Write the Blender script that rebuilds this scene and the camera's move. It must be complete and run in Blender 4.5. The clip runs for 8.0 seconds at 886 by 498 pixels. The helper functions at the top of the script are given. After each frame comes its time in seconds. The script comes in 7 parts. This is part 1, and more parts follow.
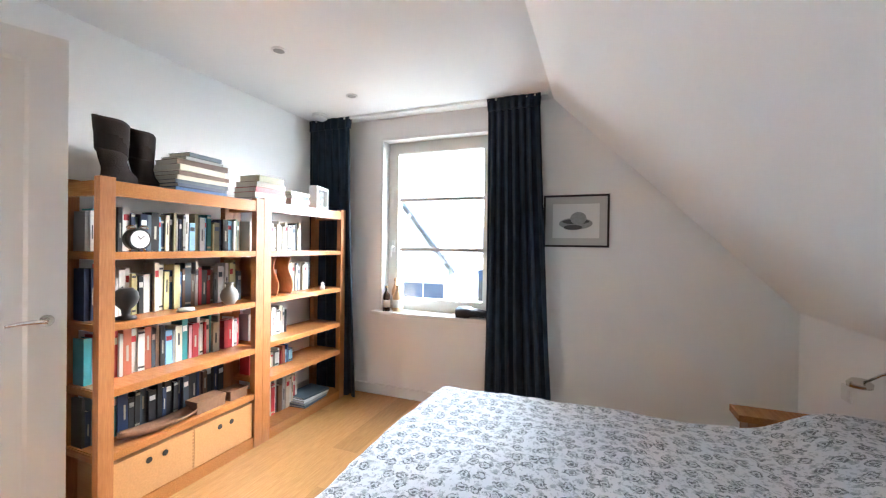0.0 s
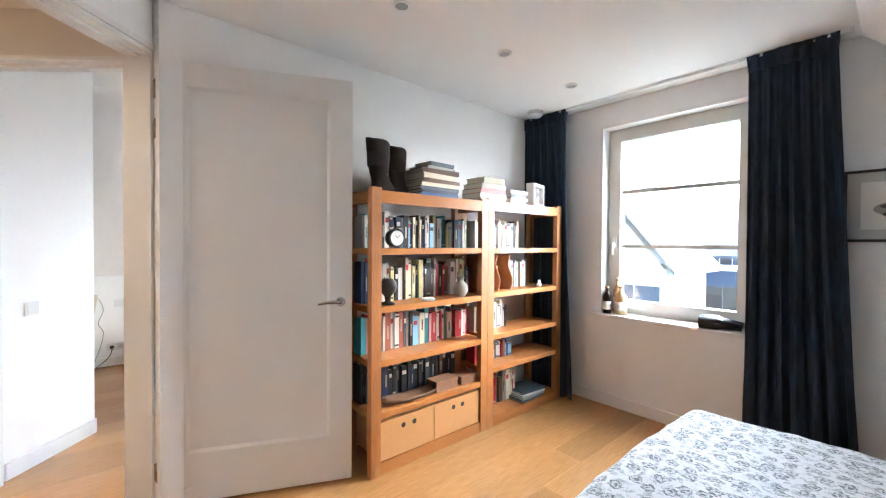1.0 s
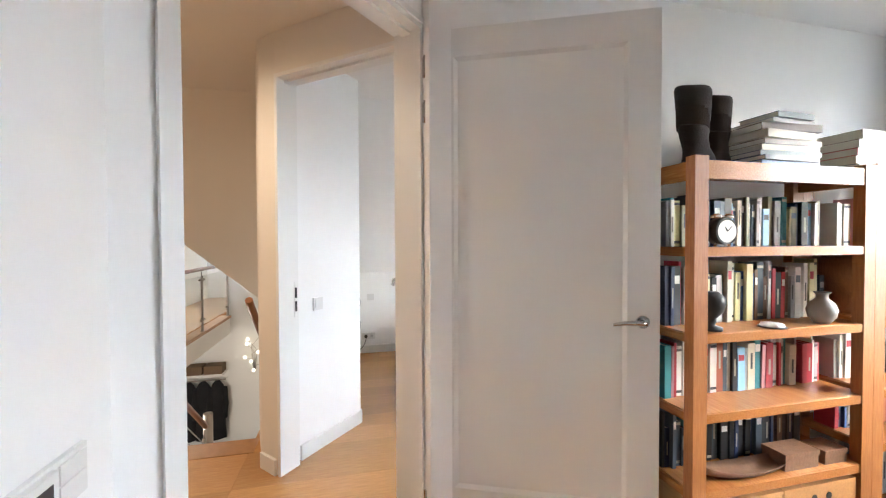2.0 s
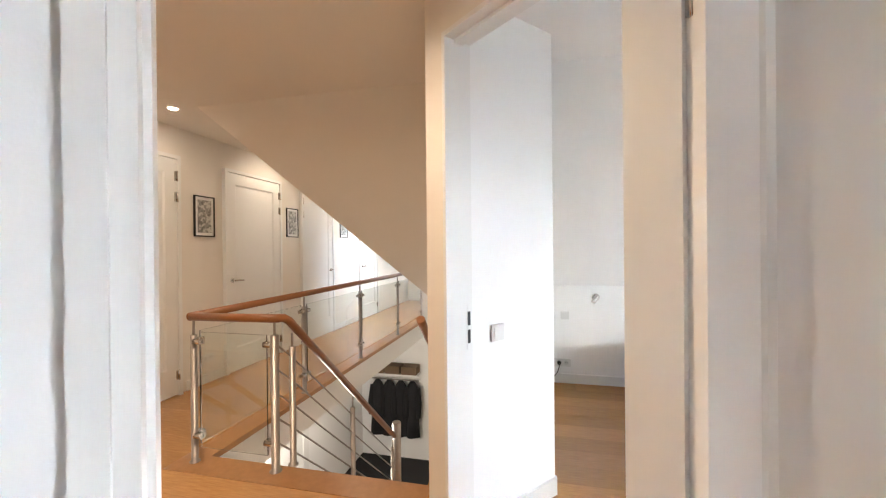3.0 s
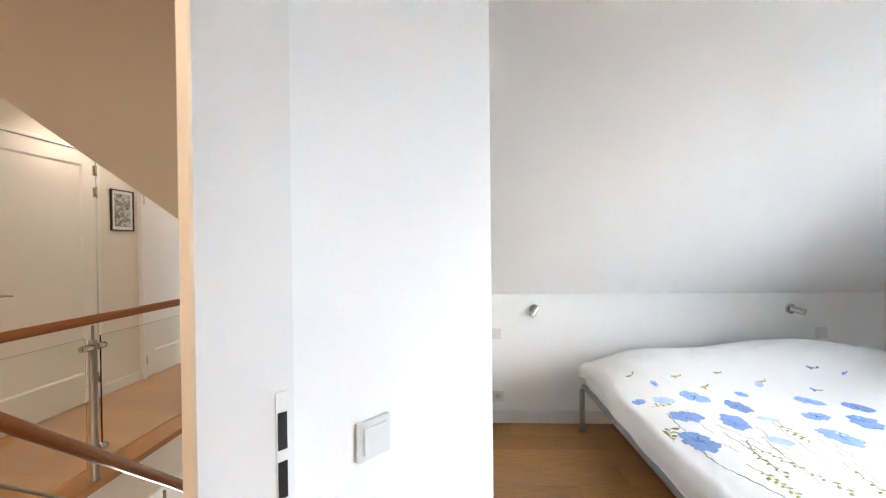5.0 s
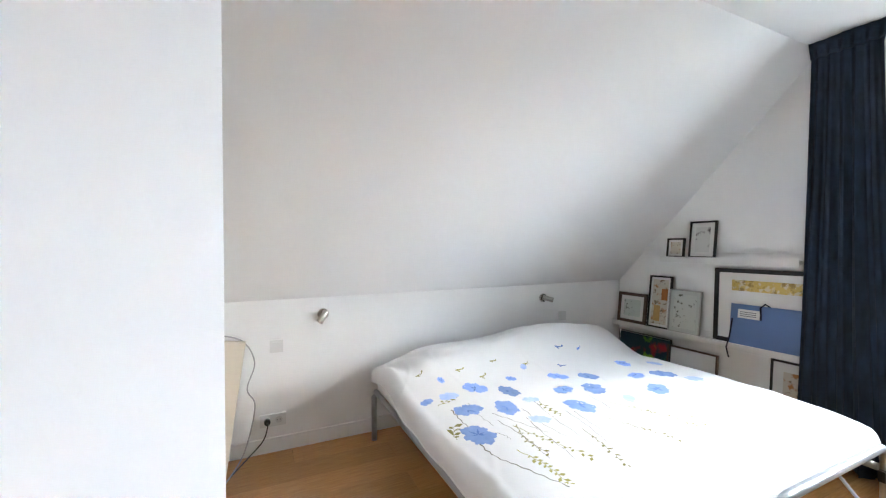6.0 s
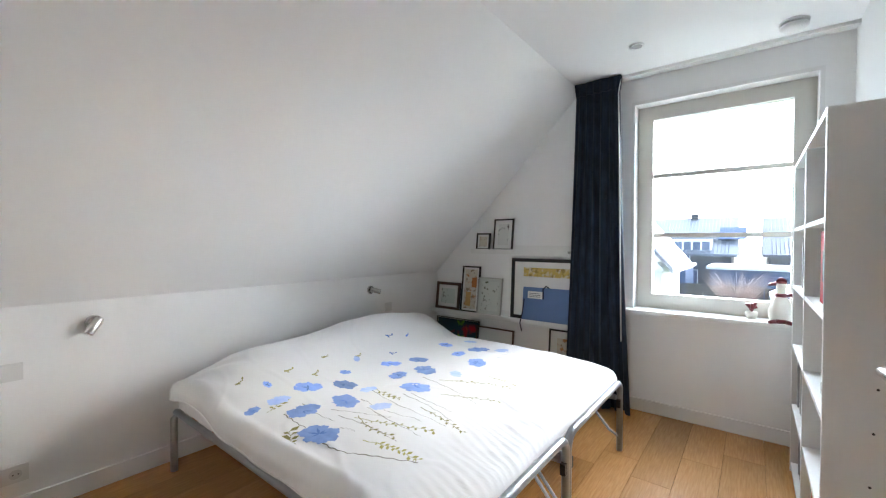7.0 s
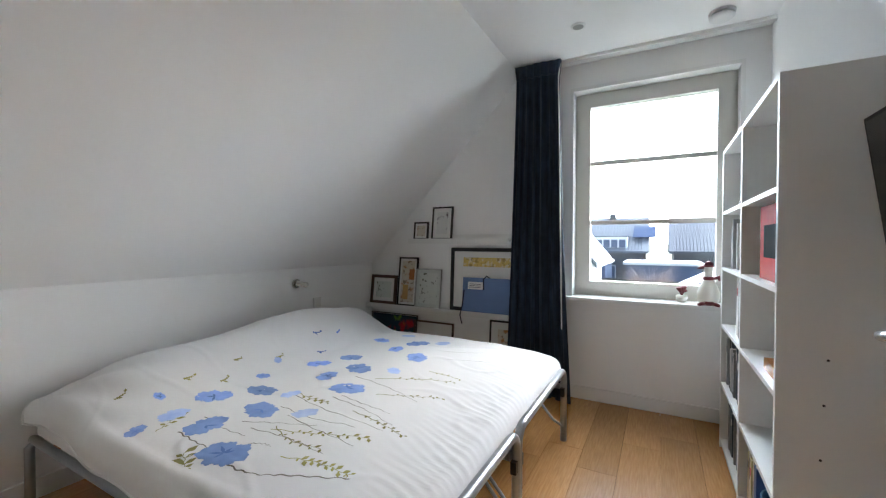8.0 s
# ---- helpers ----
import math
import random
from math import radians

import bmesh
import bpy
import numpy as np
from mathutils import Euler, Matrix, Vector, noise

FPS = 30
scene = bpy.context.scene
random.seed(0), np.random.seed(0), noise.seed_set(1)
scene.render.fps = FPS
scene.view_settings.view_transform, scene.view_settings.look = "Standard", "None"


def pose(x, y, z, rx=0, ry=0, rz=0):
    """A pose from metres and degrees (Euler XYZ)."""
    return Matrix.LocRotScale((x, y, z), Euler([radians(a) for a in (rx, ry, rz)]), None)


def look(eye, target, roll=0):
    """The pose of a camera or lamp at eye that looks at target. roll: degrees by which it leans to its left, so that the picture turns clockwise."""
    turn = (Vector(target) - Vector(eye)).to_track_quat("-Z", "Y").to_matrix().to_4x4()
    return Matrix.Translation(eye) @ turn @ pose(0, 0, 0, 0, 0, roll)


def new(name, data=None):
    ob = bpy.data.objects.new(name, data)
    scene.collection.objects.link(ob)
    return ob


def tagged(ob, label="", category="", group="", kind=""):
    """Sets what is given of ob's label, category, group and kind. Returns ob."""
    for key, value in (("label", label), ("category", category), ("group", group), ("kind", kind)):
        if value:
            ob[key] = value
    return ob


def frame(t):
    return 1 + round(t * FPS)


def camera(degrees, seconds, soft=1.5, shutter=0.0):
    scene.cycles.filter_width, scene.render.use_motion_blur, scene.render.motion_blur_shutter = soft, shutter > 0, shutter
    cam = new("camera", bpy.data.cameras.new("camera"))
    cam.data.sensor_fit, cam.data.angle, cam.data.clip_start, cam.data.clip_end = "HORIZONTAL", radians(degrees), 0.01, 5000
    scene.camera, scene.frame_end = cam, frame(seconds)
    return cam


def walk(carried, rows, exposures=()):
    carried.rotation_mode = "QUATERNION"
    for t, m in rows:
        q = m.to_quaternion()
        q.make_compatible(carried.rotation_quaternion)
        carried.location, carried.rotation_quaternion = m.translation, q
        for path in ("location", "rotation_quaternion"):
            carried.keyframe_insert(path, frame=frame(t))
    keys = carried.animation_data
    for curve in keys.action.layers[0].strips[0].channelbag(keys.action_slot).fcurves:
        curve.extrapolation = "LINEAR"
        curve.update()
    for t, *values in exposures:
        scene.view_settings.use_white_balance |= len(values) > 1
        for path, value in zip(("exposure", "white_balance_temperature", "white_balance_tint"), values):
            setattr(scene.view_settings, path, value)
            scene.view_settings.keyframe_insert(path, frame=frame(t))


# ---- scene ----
cam = camera(96.4, 8.0, soft=1.2)
PATH = [
    (0, (0.599, 0.321, 1.407), (-0.13, 2.183, 1.394), 0.8),
    (0.5, (0.531, 0.315, 1.402), (-0.596, 1.967, 1.377), 0.7),
    (1, (0.428, 0.285, 1.394), (-1.09, 1.586, 1.363), 0.4),
    (1.5, (0.086, 0.18, 1.415), (-1.702, 1.076, 1.386), 0.2),
    (2, (-0.305, 0.151, 1.385), (-2.25, 0.614, 1.346), -0.2),
    (2.2, (-0.492, 0.168, 1.407), (-2.472, 0.446, 1.376), 0.0),
    (3.3, (-1.283, 0.138, 1.388), (-3.185, -0.479, 1.39), -0.8),
    (3.5, (-1.452, 0.136, 1.364), (-3.345, -0.512, 1.369), -0.8),
    (4, (-1.747, 0.127, 1.381), (-3.64, -0.52, 1.386), -0.7),
    (4.5, (-1.983, 0.123, 1.37), (-3.925, -0.356, 1.367), -0.7),
    (4.7, (-2.074, 0.119, 1.383), (-4.047, -0.212, 1.376), -0.7),
    (5.8, (-2.451, 0.27, 1.369), (-4.341, 0.925, 1.347), -0.3),
    (6, (-2.468, 0.288, 1.354), (-4.275, 1.145, 1.337), -0.3),
    (6.5, (-2.505, 0.272, 1.343), (-4.005, 1.588, 1.314), -0.1),
    (7, (-2.573, 0.203, 1.31), (-3.805, 1.778, 1.279), 0.2),
    (7.5, (-2.629, 0.3, 1.266), (-3.701, 1.988, 1.23), 0.1),
    (8, (-2.717, 0.377, 1.218), (-3.675, 2.132, 1.184), 0.1),
]
EXPOSURES = [(0.0, 4.55, 5780, 10), (1.0, 4.3, 5860, 10), (1.5, 4.18, 5900, 10), (2.2, 4.19, 6000, 10), (3.3, 4.38, 5970, 10), (4.7, 4.34, 5950, 10),
             (5.8, 4.12, 5850, 10), (6.5, 4.02, 5850, 10), (7.0, 3.75, 5950, 10), (8.0, 3.2, 6000, 10)]
walk(cam, [(t, look(eye, target, roll)) for t, eye, target, roll in PATH], EXPOSURES)

# ---------------------------------------------------------------- light
world = bpy.data.worlds.new("sky")
scene.world = world
world.use_nodes = True
wn = world.node_tree
sky = wn.nodes.new("ShaderNodeTexSky")
sky.sky_type, sky.sun_disc = "NISHITA", False
sky.sun_elevation, sky.sun_rotation = radians(26), radians(30)
sky.air_density, sky.dust_density = 1.0, 3.0
wn.links.new(sky.outputs["Color"], wn.nodes["Background"].inputs["Color"])
wn.nodes["Background"].inputs["Strength"].default_value = 0.055


def lamp(name, kind, m, energy, colour, **more):
    data = bpy.data.lights.new(name, kind)
    data.energy, data.color = energy, colour
    if kind == "AREA":
        data.shape, data.size, data.size_y = "RECTANGLE", more["size"], more["size_y"]
        data.spread = more.get("spread", math.pi)
    if kind == "SUN":
        data.angle = more["angle"]
    if kind == "SPOT":
        data.spot_size, data.spot_blend, data.shadow_soft_size = more["cone"], 0.55, 0.03
    if kind == "POINT":
        data.shadow_soft_size = more["radius"]
    ob = new(name, data)
    ob.matrix_world = m
    return ob


# veiled winter sun: a very broad glow before both windows
lamp("sun", "SUN", look((0, 0, 0), (-0.449, -0.778, -0.438)), 4.25, (0.84, 0.94, 1.0), angle=radians(112))
# recessed lamps of the hall; x -2.25, -2.2 and -9.2 are unseen fill
for hx, hy, watt in ((-3.78, -2.83, 0.6), (-5.5, -2.83, 1.0), (-7.2, -2.83, 1.1), (-2.25, -1.3, 8.0), (-2.2, -4.4, 2.2), (-9.2, -2.83, 2)):
    lamp("hall_downlight_or_fill", "SPOT", look((hx, hy, 2.585), (hx, hy, 0)), watt * 0.87, (1.0, 0.73, 0.47), cone=radians(172))
# unseen fill lamp below the landing, added to brighten the stairwell slope
lamp("stairwell_fill", "POINT", pose(-5.3, -2.5, -0.9), 4.2, (1.0, 0.85, 0.68), radius=0.35)

# ---------------------------------------------------------------- materials


def material(name, colour, rough=0.6, metal=0.0, second=None, grain=0.0, grain_scale=40.0, stains=0.0, stain_scale=3.0,
             bump=0.0, bump_scale=200.0, spread=0.0, stretch=(1, 1, 1), coat=0.0, sheen=0.0, island=False):
    """A surface with fine grain, broad variation and relief; spread shifts the tone from piece to piece."""
    m = bpy.data.materials.new(name)
    m.use_nodes = True
    nt = m.node_tree
    b = nt.nodes["Principled BSDF"]
    b.inputs["Roughness"].default_value, b.inputs["Metallic"].default_value = rough, metal
    b.inputs["Coat Weight"].default_value = coat
    b.inputs["Sheen Weight"].default_value = sheen
    tc = nt.nodes.new("ShaderNodeTexCoord")
    mp = nt.nodes.new("ShaderNodeMapping")
    mp.inputs["Scale"].default_value = stretch
    nt.links.new(tc.outputs["Object"], mp.inputs["Vector"])
    out = None

    def mixed(a, c, factor, mode="MIX"):
        x = nt.nodes.new("ShaderNodeMix")
        x.data_type, x.blend_type = "RGBA", mode
        for sock, v in ((x.inputs[6], a), (x.inputs[7], c)):
            if isinstance(v, tuple):
                sock.default_value = (*v, 1)
            else:
                nt.links.new(v, sock)
        if isinstance(factor, float):
            x.inputs[0].default_value = factor
        else:
            nt.links.new(factor, x.inputs[0])
        return x.outputs[2]

    def noise_of(scale, detail, low, high):
        n = nt.nodes.new("ShaderNodeTexNoise")
        n.inputs["Scale"].default_value, n.inputs["Detail"].default_value = scale, detail
        nt.links.new(mp.outputs["Vector"], n.inputs["Vector"])
        r = nt.nodes.new("ShaderNodeMapRange")
        r.inputs["From Min"].default_value, r.inputs["From Max"].default_value = 0.3, 0.7
        r.inputs["To Min"].default_value, r.inputs["To Max"].default_value = low, high
        nt.links.new(n.outputs["Fac"], r.inputs["Value"])
        return r.outputs["Result"]

    dark = second or tuple(c * 0.75 for c in colour)
    out = mixed(colour, dark, noise_of(grain_scale, 6.0, 0.0, grain)) if grain else None
    if stains:
        out = mixed(out or colour, tuple(c * 0.7 for c in colour), noise_of(stain_scale, 3.0, 0.0, stains))
    if spread:
        info = nt.nodes.new("ShaderNodeNewGeometry" if island else "ShaderNodeObjectInfo")
        hsv = nt.nodes.new("ShaderNodeHueSaturation")
        rng = nt.nodes.new("ShaderNodeMapRange")
        rng.inputs["To Min"].default_value, rng.inputs["To Max"].default_value = 1 - spread, 1 + spread
        nt.links.new(info.outputs["Random Per Island" if island else "Random"], rng.inputs["Value"])
        nt.links.new(rng.outputs["Result"], hsv.inputs["Value"])
        if out is None:
            hsv.inputs["Color"].default_value = (*colour, 1)
        else:
            nt.links.new(out, hsv.inputs["Color"])
        out = hsv.outputs["Color"]
    if out is None:
        b.inputs["Base Color"].default_value = (*colour, 1)
    else:
        nt.links.new(out, b.inputs["Base Color"])
    if bump:
        n = nt.nodes.new("ShaderNodeTexNoise")
        n.inputs["Scale"].default_value, n.inputs["Detail"].default_value = bump_scale, 4
        nt.links.new(mp.outputs["Vector"], n.inputs["Vector"])
        bp = nt.nodes.new("ShaderNodeBump")
        bp.inputs["Strength"].default_value, bp.inputs["Distance"].default_value = bump, 0.004
        nt.links.new(n.outputs["Fac"], bp.inputs["Height"])
        nt.links.new(bp.outputs["Normal"], b.inputs["Normal"])
    return m


def glass(name, tint=(1, 1, 1), rough=0.0):
    m = bpy.data.materials.new(name)
    m.use_nodes = True
    b = m.node_tree.nodes["Principled BSDF"]
    b.inputs["Base Color"].default_value = (*tint, 1)
    b.inputs["Transmission Weight"].default_value = 1.0
    b.inputs["Roughness"].default_value, b.inputs["IOR"].default_value = rough, 1.45
    return m


def glow(name, colour, strength):
    m = bpy.data.materials.new(name)
    m.use_nodes = True
    b = m.node_tree.nodes["Principled BSDF"]
    b.inputs["Base Color"].default_value = (*colour, 1)
    b.inputs["Emission Color"].default_value = (*colour, 1)
    b.inputs["Emission Strength"].default_value = strength
    return m


PAINT = material("white_wall_paint", (0.87, 0.87, 0.86), 0.85, stains=0.05, stain_scale=1.2, bump=0.07, bump_scale=260)
CEIL = material("white_ceiling_paint", (0.87, 0.87, 0.86), 0.9, stains=0.04, stain_scale=0.8, bump=0.12, bump_scale=220)
HALLPAINT = material("cream_wall_paint", (0.78, 0.74, 0.68), 0.85, stains=0.05, stain_scale=1.2, bump=0.07, bump_scale=260)
LACQUER = material("white_lacquered_wood", (0.80, 0.80, 0.78), 0.38, stains=0.04, stain_scale=2.5, bump=0.05, bump_scale=90)
FRAMEWHITE = material("white_window_frame", (0.62, 0.60, 0.55), 0.35, stains=0.04, stain_scale=3)
OAK = material("oiled_oak_boards", (0.52, 0.275, 0.098), 0.27, second=(0.38, 0.185, 0.06), grain=0.8, grain_scale=9, stains=0.25, stain_scale=2.2,
               bump=0.12, bump_scale=60, spread=0.14, stretch=(14, 1.0, 14), coat=0.15)
NOSING = material("oak_stair_nosing", (0.43, 0.215, 0.078), 0.30, second=(0.33, 0.155, 0.052), grain=0.7, grain_scale=8, stains=0.2, bump=0.1, bump_scale=60, stretch=(3, 3, 12))
PINE = material("honey_pine", (0.43, 0.178, 0.056), 0.4, second=(0.28, 0.092, 0.022), grain=0.75, grain_scale=10, stains=0.2, stain_scale=4, bump=0.06, bump_scale=80, stretch=(14, 14, 1.2), spread=0.05)
PINE_LONG = material("honey_pine_shelf", (0.48, 0.21, 0.068), 0.27, second=(0.31, 0.108, 0.028), grain=0.75, grain_scale=10, stains=0.2, stain_scale=4, bump=0.06, bump_scale=80, stretch=(14, 1.2, 14), spread=0.05)
BIRCH = material("pale_birch_drawer", (0.56, 0.30, 0.12), 0.42, second=(0.44, 0.21, 0.075), grain=0.6, grain_scale=8, stains=0.15, stain_scale=4, stretch=(14, 1.2, 14))
RAILWOOD = material("varnished_cherry_handrail", (0.29, 0.115, 0.037), 0.33, second=(0.2, 0.07, 0.02), grain=0.6, grain_scale=12, stretch=(2, 9, 9), coat=0.4)
STEEL = material("brushed_steel", (0.40, 0.37, 0.34), 0.42, 1.0, grain=0.3, grain_scale=60, stretch=(1, 1, 0.1))
CHROME = material("satin_nickel", (0.60, 0.58, 0.55), 0.22, 1.0)
NAVY = material("navy_velvet", (0.005, 0.014, 0.030), 0.85, second=(0.016, 0.036, 0.075), grain=0.9, grain_scale=22, stains=0.3, stain_scale=9, bump=0.3, bump_scale=90, stretch=(1, 1, 0.35), sheen=0.02)
CLEAR = glass("clear_glass")
GREENGLASS = glass("balustrade_glass", (0.96, 0.99, 0.97))
BLACK = material("black_plastic", (0.012, 0.012, 0.013), 0.4)
PLASTIC = material("white_plastic", (0.73, 0.73, 0.71), 0.3)
MAT = material("dark_coir_mat", (0.02, 0.02, 0.022), 0.95, grain=0.6, grain_scale=90, bump=0.6, bump_scale=180)

# ---------------------------------------------------------------- mesh helpers


def box(bm, x0, x1, y0, y1, z0, z1, m=None):
    c = [Vector((x, y, z)) for z in (z0, z1) for y in (y0, y1) for x in (x0, x1)]
    v = [bm.verts.new(m @ p if m else p) for p in c]
    for f in ((0, 2, 3, 1), (4, 5, 7, 6), (0, 1, 5, 4), (2, 6, 7, 3), (0, 4, 6, 2), (1, 3, 7, 5)):
        bm.faces.new([v[i] for i in f])
    return v


def prism(bm, pts, z0, z1):
    """An upright prism over a plan outline."""
    lo, hi = [bm.verts.new((x, y, z0)) for x, y in pts], [bm.verts.new((x, y, z1)) for x, y in pts]
    bm.faces.new(lo[::-1]), bm.faces.new(hi)
    for i in range(len(pts)):
        j = (i + 1) % len(pts)
        bm.faces.new((lo[i], lo[j], hi[j], hi[i]))


def slab(bm, pts, up=0.12):
    """A slab with the given underside corners, thickened upwards."""
    lo, hi = [bm.verts.new(p) for p in pts], [bm.verts.new((p[0], p[1], p[2] + up)) for p in pts]
    bm.faces.new(lo), bm.faces.new(hi[::-1])
    for i in range(len(pts)):
        j = (i + 1) % len(pts)
        bm.faces.new((lo[j], lo[i], hi[i], hi[j]))


def tube(bm, points, r, seg=10, closed=True):
    """A round bar along a line of points."""
    rings = []
    pts = [Vector(p) for p in points]
    side = None
    for i, p in enumerate(pts):
        d = (pts[min(i + 1, len(pts) - 1)] - pts[max(i - 1, 0)]).normalized()
        if side is None:
            side = d.cross(Vector((0, 0, 1)))
            if side.length < 1e-3:
                side = Vector((1, 0, 0))
        side = (side - d * side.dot(d)).normalized()
        up = side.cross(d)
        rr = r[i] if isinstance(r, (list, tuple)) else r
        rings.append([bm.verts.new(p + (side * math.cos(a) + up * math.sin(a)) * rr) for a in (2 * math.pi * k / seg for k in range(seg))])
    for a, b in zip(rings, rings[1:]):
        for k in range(seg):
            f = bm.faces.new((a[k], a[(k + 1) % seg], b[(k + 1) % seg], b[k]))
            f.smooth = True
    if closed:
        bm.faces.new(rings[0][::-1]), bm.faces.new(rings[-1])


def lathe(bm, profile, seg=20, centre=(0, 0, 0)):
    """A turned body from (radius, height) pairs."""
    rings = []
    for r, z in profile:
        rings.append([bm.verts.new((centre[0] + r * math.cos(2 * math.pi * k / seg), centre[1] + r * math.sin(2 * math.pi * k / seg), centre[2] + z)) for k in range(seg)])
    for a, b in zip(rings, rings[1:]):
        for k in range(seg):
            bm.faces.new((a[k], a[(k + 1) % seg], b[(k + 1) % seg], b[k])).smooth = True
    bm.faces.new(rings[0][::-1]), bm.faces.new(rings[-1])


def flowing(points, steps=6):
    """A smooth line through the given points."""
    p = [Vector(q) for q in points]
    p = [p[0] * 2 - p[1]] + p + [p[-1] * 2 - p[-2]]
    line = []
    for a, b, c, d in zip(p, p[1:], p[2:], p[3:]):
        for k in range(steps):
            t = k / steps
            line.append(0.5 * (2 * b + (c - a) * t + (2 * a - 5 * b + 4 * c - d) * t * t + (3 * b - a - 3 * c + d) * t ** 3))
    return line + [p[-2]]


def soften(bm, width, seg=2):
    edges = [e for e in bm.edges if len(e.link_faces) == 2 and e.calc_face_angle(0) > 0.6]
    bmesh.ops.bevel(bm, geom=edges, offset=width, segments=seg, affect="EDGES", profile=0.5, clamp_overlap=True)


def part(name, bm, mat, parent=None, label=""):
    """One mesh object under a thing or under a part."""
    bmesh.ops.recalc_face_normals(bm, faces=bm.faces)
    me = bpy.data.meshes.new(name)
    bm.to_mesh(me)
    bm.free()
    for one in (mat if isinstance(mat, (list, tuple)) else [mat]):
        me.materials.append(one)
    ob = new(name, me)
    if parent:
        ob.parent = parent
    if label:
        ob["label"] = label
    return ob


def thing(name, m, label, category, group=""):
    ob = new(name)
    ob.empty_display_size = 0.1
    ob.matrix_world = m
    return tagged(ob, label, category, group)


def boxpart(name, x0, x1, y0, y1, z0, z1, mat, parent=None, bevel=0.0, label="", m=None):
    bm = bmesh.new()
    box(bm, x0, x1, y0, y1, z0, z1, m)
    if bevel:
        soften(bm, bevel)
    return part(name, bm, mat, parent, label)


def structure(ob, label, category):
    return tagged(ob, label, category, kind="structure")


# ---------------------------------------------------------------- the plan
CEILING = 2.60
WIN = 3.60                       # inner face of the window wall
KNEE1, CREASE1 = 1.84, 0.25      # sloped ceiling of the front bedroom
KNEE2, CREASE2 = -5.31, -3.74    # sloped ceiling of the second bedroom and the stairwell
KNEE_Z = 1.0
LEFT1, RIGHT2 = -2.02, -2.10     # the two faces of the wall between the bedrooms
BACK1 = -0.335
HALL_CREASE, VALLEY_Y, STAIR_END = -3.82, -2.62, -8.5
HALLWALL, HALLX = -3.27, -3.11   # corridor wall with the doors, and its corner
L2 = Vector((-2.784, -0.262))     # latch jamb of the second bedroom, hall side
R2 = Vector((-2.215, 0.411))
H1 = Vector((-2.080, 0.480))     # hinge jamb of the front bedroom, room side
J1 = Vector((-1.352, -0.248))      # its latch jamb
D1 = Vector((-1.265, -0.335))    # where the slanting wall meets the rear wall
DOOR_TOP = 2.335
STAIR_X, STAIR_Y0, STAIR_Y1 = -3.30, -2.07, -0.47
WINDOWS = ((-1.31, -0.22), (-3.325, -2.245))
W_LOW, W_HIGH = 0.80, 2.405
n1 = Vector((-0.7071, -0.7071))
u2 = (R2 - L2).normalized()
n2 = Vector((-u2.y, u2.x))
C2 = Vector((-2.913, -0.377))     # corner beside the stairs
GROUND = -2.75


def xy(v):
    return (v.x, v.y)


